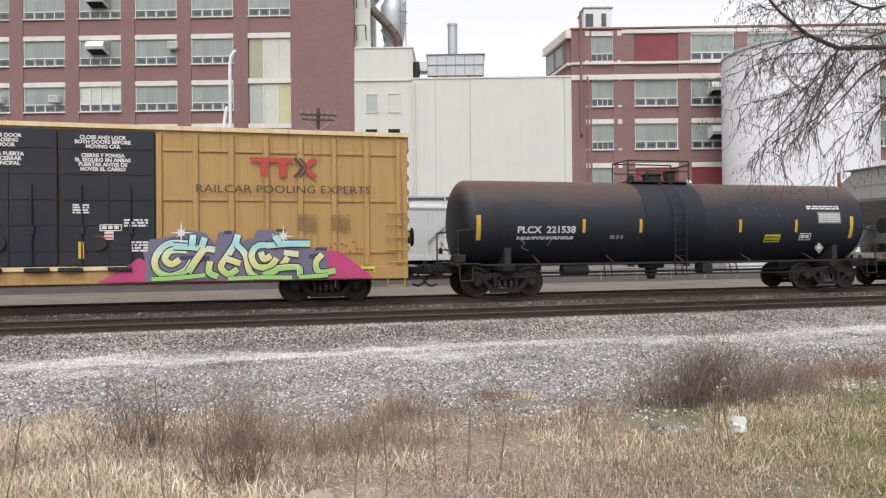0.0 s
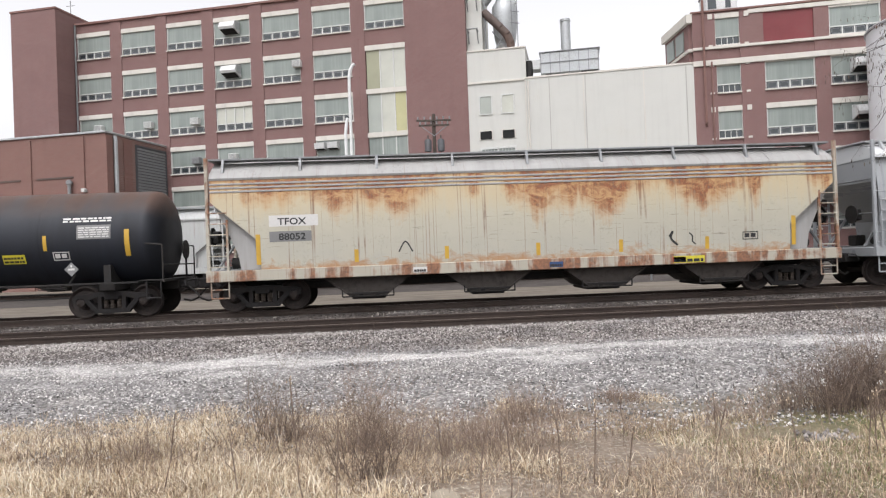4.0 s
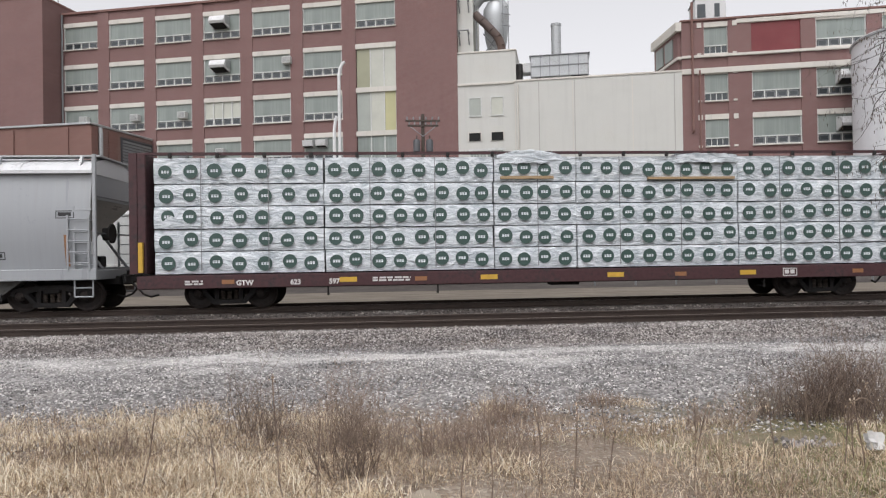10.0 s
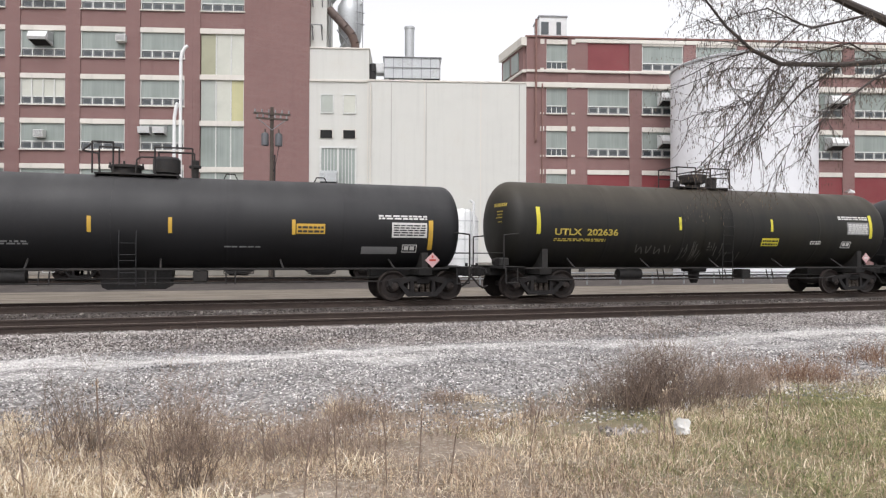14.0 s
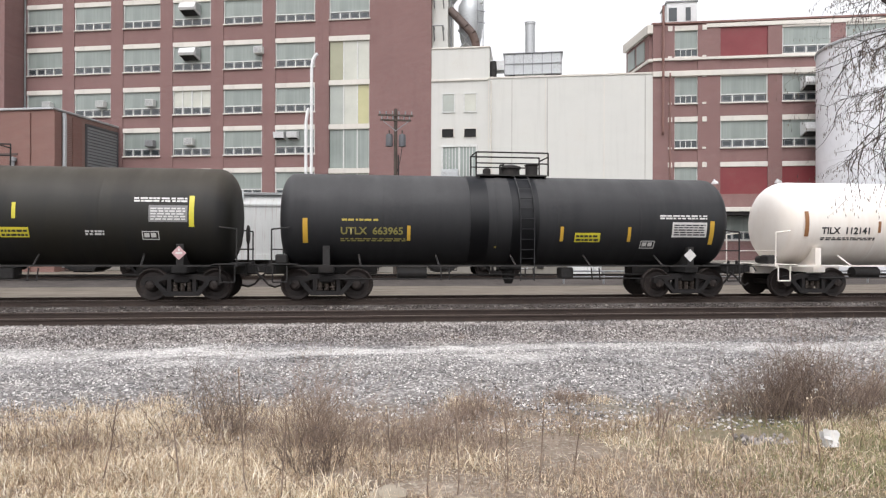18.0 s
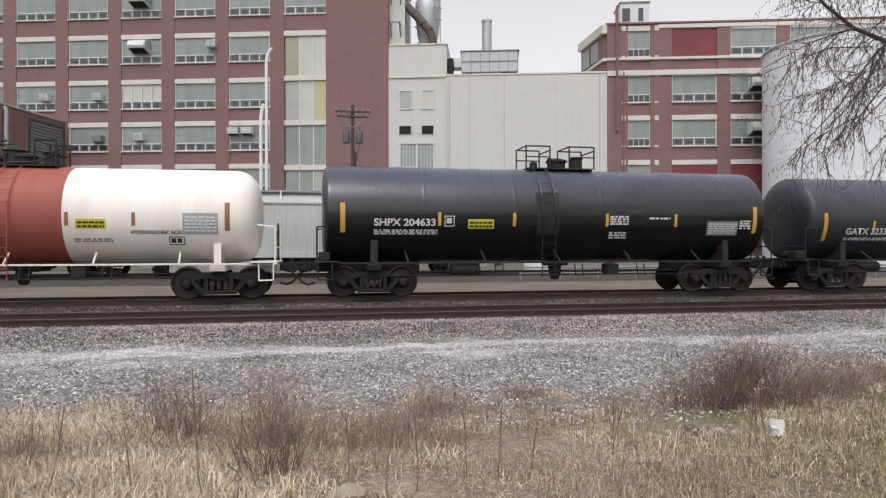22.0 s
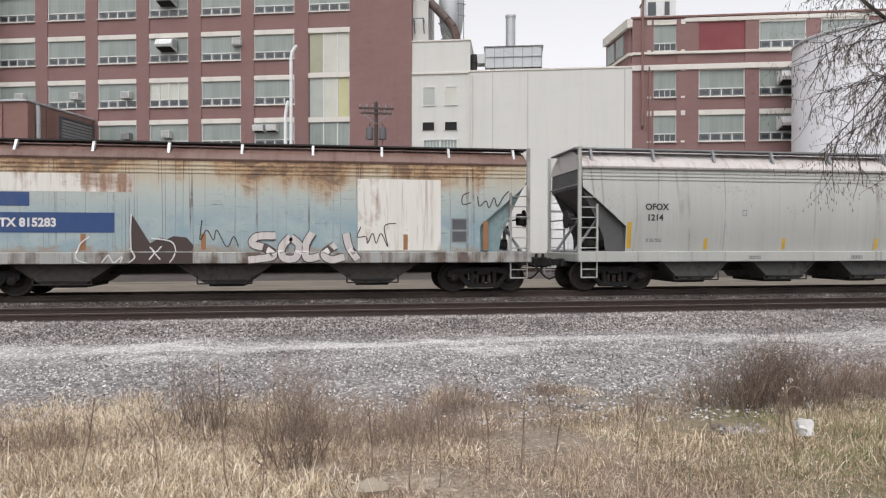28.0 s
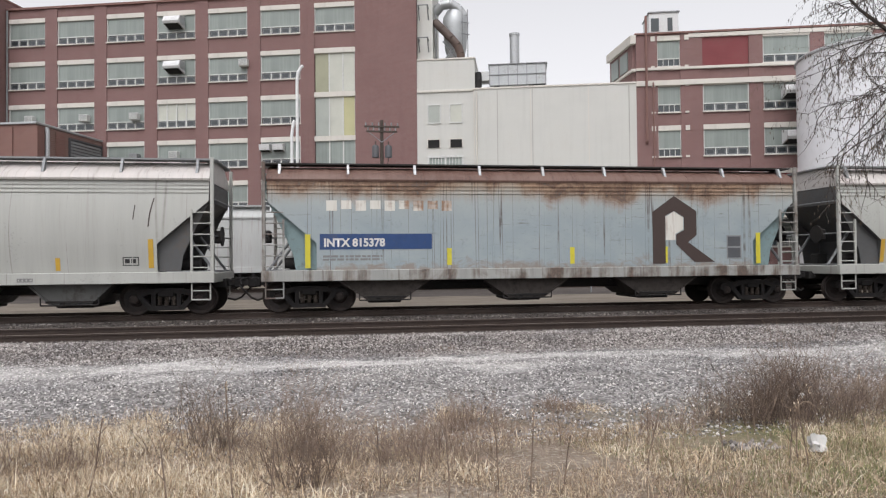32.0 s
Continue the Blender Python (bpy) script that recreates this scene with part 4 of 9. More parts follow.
def build_wing():
    w = empty("brick_annex", FRONT)
    tagged(w, "low red brick annex with pale metal roof edge and louvre", "building")
    part("wall", Shape().box(-62, -22.9, -8.35, -0.1, BASE, 12.5), MAT["brick_low"], w)
    part("roof_edge", Shape().box(-62, -22.78, -8.5, -0.1, 12.5, 12.68, 0.03), MAT["steel_light"], w, "pale metal roof edge")
    part("roof", Shape().box(-61.8, -23.1, -8.2, -0.2, 12.68, 12.72), MAT["roofing"], w)
    for i in range(6):
        x = -25.2 - i * 5.1
        part("pilaster", Shape().box(x - 0.35, x + 0.35, -8.47, -8.35, BASE, 12.3, 0.02), MAT["brick_low"], w)
        part("course", Shape().box(x - 4.3, x - 0.8, -8.41, -8.35, 8.95, 9.1), MAT["rust_pipe"], w)
    lv = part("louvre_frame", Shape().box(-22.9, -22.78, -4.6, -4.45, 6.0, 12.1).box(-22.9, -22.78, -0.35, -0.2, 6.0, 12.1).box(-22.9, -22.78, -4.45, -0.35, 11.95, 12.1).box(-22.9, -22.78, -4.45, -0.35, 6.0, 6.15), MAT["steel_dark"], w)
    part("louvre_back", Shape().box(-22.9, -22.88, -4.45, -0.35, 6.15, 11.95), MAT["steel_dark"], lv)
    for i in range(22):
        z = 6.2 + i * 0.26
        part("louvre_slat", Shape().prism([(-22.88, z + 0.2), (-22.79, z), (-22.77, z + 0.01), (-22.86, z + 0.22)], -4.45, -0.35, "y"), MAT["steel_grey"], lv)
    part("downpipe", Shape().pipe([(-22.8, -7.3, 12.4), (-22.74, -7.3, 11.9), (-22.74, -7.3, 0)], 0.17, 8), MAT["steel_light"], w, "grey metal rainwater pipe")
    part("side_pilaster", Shape().box(-22.9, -22.8, -8.35, -7.6, BASE, 12.3).box(-22.9, -22.8, -6.2, -5.1, BASE, 12.3), MAT["brick_low"], w)
    lampb = part("wall_lamp", Shape().box(-25.0, -24.7, -8.75, -8.35, 7.7, 8.0, 0.03), MAT["frame_white"], w, "small white wall lamp")
    vp = part("vent_stub", Shape().rod((-26.2, -8.6, 6.5), (-26.2, -8.6, 8.4), 0.14, 10).lathe([(8.4, 0.14), (8.45, 0.26), (8.7, 0.24), (8.8, 0.05)], 12, "z", (-26.2, -8.6, 0)), MAT["steel_grey"], w)


def build_white_block():
    b = empty("concrete_plant_block", FRONT)
    tagged(b, "cream painted concrete plant block with ducts and roof units", "building")
    part("wall", Shape().box(10.9, 24.4, 0.0, 0.5, BASE, 16.0).box(6.0, 10.9, 0.06, 0.5, BASE, 16.0), MAT["white_conc"], b)
    part("shell", Shape().box(6.02, 24.38, 0.5, 16, BASE, 15.6), MAT["white_conc"], b)
    part("roof_edge", Shape().box(10.85, 24.45, -0.06, 0.56, 16.0, 16.16, 0.02), MAT["stone_trim"], b)
    part("ledge", Shape().box(6.0, 10.85, -0.05, 0.5, 15.9, 16.1, 0.02), MAT["stone_trim"], b)
    for x in (12.9, 15.85, 20.5, 23.8):
        part("joint_cover", Shape().box(x - 0.035, x + 0.035, -0.02, 0.0, 2.0, 15.9), MAT["joint"], b)
    part("drain_pipe", Shape().pipe([(11.15, -0.12, 15.8), (11.15, -0.12, 5.0)], 0.07, 8), MAT["stone_trim"], b, "pale drain pipe")
    part("upper_block", Shape().box(6.0, 11.0, 0.12, 6.0, 16.1, 18.7), MAT["white_conc"], b)
    part("upper_edge", Shape().box(5.95, 11.06, 0.05, 6.05, 18.7, 18.84, 0.02), MAT["stone_trim"], b)
    part("shaft", Shape().box(6.0, 7.35, 0.6, 5.0, 18.84, 30), MAT["white_conc"], b)
    for z in (19.6, 22.4, 25.2):
        part("bracket", Shape().pipe([(6.2, 0.6, z + 1.0), (6.2, -0.3, z + 1.0), (6.2, 0.6, z)], 0.05).pipe([(7.0, 0.6, z + 1.0), (7.0, -0.3, z + 1.0), (7.0, 0.6, z)], 0.05).rod((6.1, -0.3, z + 1.0), (7.1, -0.3, z + 1.0), 0.05), MAT["steel_grey"], b)
    for s in (10.92, 15.69, 20.5):
        part("joint_strip", Shape().box(s - 0.04, s + 0.04, -0.03, 0.02, 0.4 if s < 20 else 2.0, 15.9), MAT["stone_trim"] if s in (10.92, 15.69, 20.5) else MAT["white_conc"], b)
    for x0, x1, z0, z1 in ((6.92, 8.06, 13.22, 14.88), (8.8, 9.94, 13.22, 14.88)):
        w = part("window", Shape().box(x0, x0 + 0.09, -0.02, 0.08, z0, z1).box(x1 - 0.09, x1, -0.02, 0.08, z0, z1).box(x0 + 0.09, x1 - 0.09, -0.02, 0.08, z1 - 0.09, z1).box(x0 + 0.09, x1 - 0.09, -0.02, 0.08, z0, z0 + 0.09), MAT["frame_white"], b)
        part("pane", Shape().box(x0 + 0.09, x1 - 0.09, 0.03, 0.055, z0 + 0.09, z1 - 0.09), MAT["blind_grey"] if x0 < 8 else MAT["blind_white"], w)
    for x0, x1 in ((6.95, 7.94), (8.87, 9.87)):
        v = part("vent_frame", Shape().box(x0 - 0.06, x1 + 0.06, -0.06, 0.06, 11.82, 11.92).box(x0 - 0.06, x0, -0.06, 0.06, 11.1, 11.82).box(x1, x1 + 0.06, -0.06, 0.06, 11.1, 11.82), MAT["stone_trim"], b)
        part("vent_mouth", Shape().box(x0, x1, -0.02, 0.06, 11.15, 11.82), MAT["black_void"], v, "dark vent opening")
    g = part("large_window", Shape().box(6.9, 7.05, -0.06, 0.08, 6.2, 10.46).box(8.36, 8.52, -0.06, 0.08, 6.2, 10.46).box(9.85, 10.0, -0.06, 0.08, 6.2, 10.46).box(7.05, 9.85, -0.06, 0.08, 10.28, 10.46), MAT["frame_white"], b)
    for x0, x1 in ((7.05, 8.36), (8.52, 9.85)):
        part("pane", Shape().box(x0, x1, 0.02, 0.05, 6.2, 10.28), MAT["blind"], g)
        for i in range(1, 5):
            x = x0 + (x1 - x0) * i / 5
            part("glazing_bar", Shape().box(x - 0.025, x + 0.025, -0.02, 0.02, 6.2, 10.28), MAT["frame_white"], g)
    part("window_unit", Shape().prism([(0.0, 7.3), (-0.75, 7.4), (-0.75, 8.1), (0.0, 8.4)], 7.0, 8.4, "x"), MAT["steel_light"], b, "grey box vent in the window")
    part("unit_mouth", Shape().box(7.05, 8.35, -0.68, -0.02, 7.0, 7.32), MAT["black_void"], b)
    # roof plant
    cu = part("cooling_unit", Shape().box(12.2, 17.1, 1.2, 4.5, 16.6, 18.4, 0.04), MAT["steel_light"], b, "galvanised roof cooling unit")
    for i in range(7):
        part("panel_rib", Shape().box(12.2 + i * 0.8, 12.26 + i * 0.8, 1.14, 1.2, 16.6, 18.4), MAT["steel_grey"], cu)
    part("unit_rail", Shape().box(12.2, 17.1, 1.13, 1.2, 17.5, 17.56).box(12.1, 17.2, 1.1, 4.6, 18.4, 18.47), MAT["steel_grey"], cu)
    part("unit_foot", Shape().box(12.6, 13.1, 1.4, 4.3, 16.1, 16.6), MAT["under"], cu)
    part("unit_foot", Shape().box(15.6, 17.0, 1.3, 4.3, 16.1, 16.6), MAT["under"], cu)
    part("exhaust_pipe", Shape().lathe([(18.1, 0.42), (21.2, 0.42), (21.25, 0.46), (21.45, 0.46)], 20, "z", (14.4, 2.4, 0)), MAT["steel_light"], b, "galvanised exhaust stack")
    part("duct", Shape().box(10.9, 12.25, 1.4, 2.6, 17.1, 17.95, 0.03), MAT["hood_white"], b)
    part("duct_bend", Shape().pipe([(11.25, 0.7, 17.6), (11.3, 0.6, 16.9), (11.25, 0.6, 16.2)], 0.3, 10), MAT["under"], b)
    # cyclone separator with its ducts
    cy = part("cyclone", Shape().lathe([(18.8, 0.55), (20.2, 0.95), (22.2, 1.15), (23.0, 1.1), (23.6, 0.75), (23.8, 0.2)], 24, "z", (9.2, 2.2, 0)), MAT["steel_light"], b, "galvanised cyclone separator")
    part("duct", Shape().pipe([(7.5, 1.2, 22.4), (8.2, 0.9, 21.6), (9.0, 0.7, 20.7), (9.5, 0.7, 20.1), (9.75, 0.8, 19.4), (9.78, 0.9, 18.8)], 0.36, 12), MAT["rust_pipe"], cy, "rusty brown duct")
    part("top_duct", Shape().pipe([(7.4, 1.8, 23.4), (8.0, 1.6, 24.0), (8.8, 1.6, 24.1), (9.5, 1.8, 23.7), (10.0, 1.9, 23.0)], 0.42, 12), MAT["steel_light"], cy)
    part("cage_ladder", Shape().pipe([(10.35, 1.3, 19.0), (10.35, 1.3, 23.4)], 0.04).pipe([(9.9, 0.95, 19.0), (9.9, 0.95, 23.4)], 0.04).rod((9.8, 0.9, 21.2), (10.5, 1.3, 21.2), 0.04).rod((9.8, 0.9, 22.2), (10.5, 1.3, 22.2), 0.04), MAT["steel_grey"], cy)
    part("support", Shape().pipe([(7.6, 1.0, 18.8), (7.6, 1.0, 23.0)], 0.07).pipe([(8.2, 1.0, 18.8), (9.6, 1.0, 20.6)], 0.06).pipe([(9.6, 1.0, 18.8), (8.2, 1.0, 20.6)], 0.06), MAT["steel_grey"], cy)


def build_right_factory():
    b = empty("office_factory", FRONT)
    tagged(b, "red brick factory wing with white bands and dark red panels", "building")
    narrow = (26.13, 27.95)
    cols = [narrow] + [(29.71 + i * 4.74, 29.71 + i * 4.74 + 3.65) for i in range(8)]
    rows = [(17.25, 19.8), (13.45, 16.1), (9.8, 12.45), (6.1, 8.7), (2.3, 4.9)]
    part("wall", wall_with_openings(24.4, 69.0, 20.0, cols, rows), MAT["brick"], b)
    part("shell", Shape().box(24.45, 69, 0.46, 5.2, BASE, 19.7), MAT["brick"], b)
    part("side_wall", Shape().prism([(24.44, 0.3), (24.15, 0.3), (23.0, 5.2), (24.44, 5.2)], 14.0, 19.3, "z"), MAT["brick"], b)
    part("side_course", Shape().prism([(24.44, 0.0), (24.05, 0.0), (22.9, 5.25), (24.44, 5.25)], 17.02, 17.24, "z"), MAT["stone_trim"], b)
    for k in (0.18, 0.58):
        x, y = 24.15 - 1.15 * k, 0.3 + 4.9 * k
        part("side_window", Shape().prism([(x, y), (x - 0.09, y - 0.02), (x - 0.45, y + 1.5), (x - 0.35, y + 1.5)], 17.4, 19.0, "z"), MAT["blind"], b)
    part("side_cornice", Shape().prism([(24.4, -0.1), (23.95, -0.1), (22.7, 5.3), (24.4, 5.3)], 19.3, 20.0, "z"), MAT["stone_trim"], b, "pale painted cornice")
    part("coping", Shape().box(24.3, 69, -0.10, 0.5, 20.0, 20.16, 0.02), MAT["brick_low"], b)
    part("frieze", Shape().box(28.6, 69, -0.07, 0.3, 19.62, 19.95, 0.02), MAT["stone_trim"], b)
    part("upper_course", Shape().box(24.4, 69, -0.12, 0.3, 17.02, 17.24, 0.02), MAT["stone_trim"], b)
    part("stone_band", Shape().box(24.4, 69, -0.12, 0.3, 15.72, 16.16, 0.02), MAT["stone_trim"], b, "pale stone band")
    for i, (a, c) in enumerate(cols):
        for j, (z0, z1) in enumerate(rows):
            if i and ((i == 1 and j == 0) or j == 3 and i != 8):
                part("infill_panel", Shape().box(a, c, 0.1, 0.2, z0, z1 - 0.4 if j else z1), MAT["blind_red"], b, "dark red infill panel")
                if j:
                    part("lintel", Shape().box(a - 0.04, c + 0.04, 0.02, 0.3, z1 - 0.4, z1, 0.015), MAT["stone_trim"], b)
            else:
                window(b, a, z0 - 0.02, "blind", (c - a) / 3.65)
    for z in (17.25, 13.45, 9.8, 6.1):
        for s in (25.6, 28.3):
            part("stone_block", Shape().box(s, s + 0.34, -0.06, 0.1, z + 2.2, z + 2.6), MAT["stone_trim"], b)
            part("stone_block", Shape().box(s, s + 0.3, -0.06, 0.1, z - 0.02, z + 0.14), MAT["stone_trim"], b)
    part("downpipe", Shape().pipe([(25.2, -0.2, 21.5), (25.2, -0.2, 11.2), (25.2, -0.05, 11.0)], 0.1, 8), MAT["brick_low"], b, "rust-red riser pipe")
    part("downpipe", Shape().rod((25.75, -0.15, 16.0), (25.75, -0.15, 4.0), 0.07), MAT["brick_low"], b)
    for j in (1, 2):
        hood(b, cols[2][0] + 1.4, rows[j][0] + 0.85, 2.0)
        hood(b, cols[5][0] + 2.1, rows[j][0] + 0.85, 1.5)
    ph = part("roof_house", Shape().box(25.7, 28.1, 1.0, 3.6, 20.0, 22.15, 0.02), MAT["hood_white"], b, "small white roof house")
    part("roof_house_window", Shape().box(25.85, 26.5, 0.96, 1.0, 20.6, 21.7), MAT["pane"], ph)
    part("roof_house_window", Shape().box(27.2, 27.6, 0.96, 1.0, 20.6, 21.7), MAT["pane"], ph)
    part("roof_house_lid", Shape().box(25.62, 28.18, 0.92, 3.68, 22.15, 22.26), MAT["steel_grey"], ph)
    for s in (29.1, 33.9, 38.6, 52.6):
        l = part("wall_light", Shape().pipe([(s, 0.0, 7.0), (s, -0.5, 7.2), (s, -0.75, 7.1)], 0.05).lathe([(6.85, 0.28), (7.0, 0.25), (7.12, 0.06)], 12, "z", (s, -0.75, 0)), MAT["hood_white"], b, "white shaded wall light")
    cn = part("canopy", Shape().box(28.2, 52, -2.2, 0.0, 4.55, 4.9, 0.03), MAT["stone_trim"], b, "pale canopy over the dock")
    part("canopy_shade", Shape().box(28.4, 51.8, -2.0, -0.05, 4.3, 4.55), MAT["under"], cn)


def build_silo():
    s = empty("storage_silo", pose(38.4, 43.4, BASE))
    tagged(s, "large white painted steel storage silo beside the factory", "silo")
    prof = [(0, 5.36)]
    for i in range(1, 8):
        z = i * 2.07
        prof += [(z - 0.02, 5.36), (z, 5.385), (z + 0.03, 5.36)]
    prof += [(16.5, 5.36)]
    part("shell", Shape().lathe(prof, 72, "z"), MAT["silo"], s)
    part("roof", Shape().lathe([(16.5, 5.42), (16.62, 5.42), (17.5, 0.6), (17.6, 0.0001)], 48, "z"), MAT["silo"], s)
    part("rim", Shape().lathe([(16.42, 5.39), (16.42, 5.46), (16.56, 5.46), (16.56, 5.39)], 72, "z"), MAT["steel_light"], s)


def utility_pole():
    p = empty("utility_pole", pose(2.33, 47.5, BASE))
    tagged(p, "dark wooden utility pole with transformers and crossarms", "utility pole")
    part("pole", Shape().rod((0, 0, 0), (0, 0, 11.9), 0.17, 10, 0.12), MAT["pole_wood"], p)
    for z, w in ((11.35, 1.25), (11.0, 1.1)):
        arm = part("crossarm", Shape().box(-w, w, -0.2, -0.08, z, z + 0.12, 0.01), MAT["pole_wood"], p)
        for i in range(6):
            x = -w + 0.12 + i * (2 * w - 0.24) / 5
            part("insulator", Shape().lathe([(z + 0.12, 0.03), (z + 0.2, 0.07), (z + 0.25, 0.04), (z + 0.32, 0.06), (z + 0.36, 0.02)], 8, "z", (x, -0.14, 0)), MAT["steel_grey"], arm)
    part("brace", Shape().pipe([(-0.9, -0.16, 11.0), (0, -0.14, 10.3), (0.9, -0.16, 11.0)], 0.03), MAT["steel_grey"], p)
    for x in (-0.46, 0.46):
        tr = part("transformer", Shape().lathe([(9.15, 0.05), (9.2, 0.25), (9.95, 0.25), (10.05, 0.2), (10.1, 0.05)], 16, "z", (x, -0.15, 0)), MAT["steel_dark"], p, "dark grey can transformer")
        part("bushing", Shape().rod((x, -0.15, 10.1), (x, -0.15, 10.35), 0.05), MAT["pole_wood"], tr)
    part("cable_riser", Shape().rod((0.2, -0.12, 0), (0.2, -0.12, 8.6), 0.06).pipe([(0.46, -0.15, 9.15), (0.3, -0.2, 8.1), (0.1, -0.15, 7.4)], 0.025), MAT["under"], p)


def vent_poles():
    for a, top, bend in ((-0.0755, 18.2, 0.5), (-0.0835, 13.6, 0.25)):
        y = 56.3
        p = part("white_riser_pipe", Shape().pipe([(0, 0, 0), (0, 0, top - 1.2), (0.08, 0, top - 0.6), (bend * 0.6, 0, top - 0.15), (bend, 0, top)], 0.13, 10), MAT["white_pipe"])
        p.matrix_basis = pose(a * y, y, BASE)
        tagged(p, "tall white riser pipe with a bent top before the brick wall", "pipe", "white riser pipes")


def yard_things():
    t = empty("white_storage_tank", pose(15.6, 45.5, BASE))
    tagged(t, "white upright storage tank with a rounded top in the yard", "tank")
    part("shell", Shape().lathe([(0, 1.2), (4.2, 1.2), (4.75, 0.95), (5.0, 0.5), (5.08, 0.0001)], 28, "z"), MAT["hood_white"], t)
    for z in (1.4, 2.8, 4.1):
        part("band", Shape().lathe([(z, 1.2), (z, 1.225), (z + 0.06, 1.225), (z + 0.06, 1.2)], 28, "z"), MAT["steel_light"], t)
    part("ladder", Shape().pipe([(-0.2, -1.3, 0.2), (-0.2, -1.3, 5.0)], 0.025).pipe([(0.2, -1.3, 0.2), (0.2, -1.3, 5.0)], 0.025), MAT["steel_light"], t)
    part("fill_pipe", Shape().pipe([(0.45, -1.3, 0.3), (0.45, -1.3, 5.4), (0.45, -0.6, 5.6)], 0.09, 10), MAT["hood_white"], t)
    f = empty("guard_rail", pose(0, 34.2, BASE))
    tagged(f, "low grey pipe guard rail along the yard", "guard rail")
    part("top_rail", Shape().rod((10.5, 0, 0.72), (42, 0, 0.72), 0.05).rod((10.5, 0, 0.42), (42, 0, 0.42), 0.035), MAT["steel_grey"], f)
    for i in range(15):
        part("post", Shape().rod((10.6 + i * 2.2, 0, 0), (10.6 + i * 2.2, 0, 0.78), 0.05), MAT["steel_grey"], f)
    d = empty("loading_dock", FRONT)
    tagged(d, "long pale concrete loading dock at the foot of the factory", "loading dock")
    part("platform", Shape().box(-30, 50, -4.2, -2.3, BASE, 0.75, 0.03), MAT["dock_shaded"], d)
    for i in range(18):
        part("bumper", Shape().box(-28 + i * 4.3, -27.5 + i * 4.3, -4.32, -4.2, 0.1, 0.6, 0.02), MAT["under"], d)


build_factory()
build_wing()
build_white_block()
build_right_factory()
build_silo()
utility_pole()
vent_poles()
yard_things()


# ---- the freight train: running gear shared by every car ----
TRACK_Y = 20.9175
WHEEL_R = 0.457
SPEED_T = [0.0, 6.0, 10.0, 13.0, 20.0, 22.5, 28.0, 32.0]
SPEED_V = [6.86, 6.87, 6.88, 7.00, 7.02, 7.10, 7.06, 6.97]


def travelled(t):
    """Metres that the train has gone by t seconds."""
    s = 0.0
    for i in range(len(SPEED_T) - 1):
        a, b, p, q = SPEED_T[i], SPEED_T[i + 1], SPEED_V[i], SPEED_V[i + 1]
        if t <= a:
            break
        e = min(t, b)
        s += (e - a) * (p + (p + (q - p) * (e - a) / (b - a))) / 2
    return s


CARS, WHEELS, GEAR = [], [], {}


def mesh_of(name, sh, mat):
    me = bpy.data.meshes.new(name)
    me.from_pydata(sh.v, [], sh.f)
    me.materials.append(mat)
    me.polygons.foreach_set("use_smooth", [True] * len(me.polygons))
    me.set_sharp_from_angle(angle=radians(32))
    return me


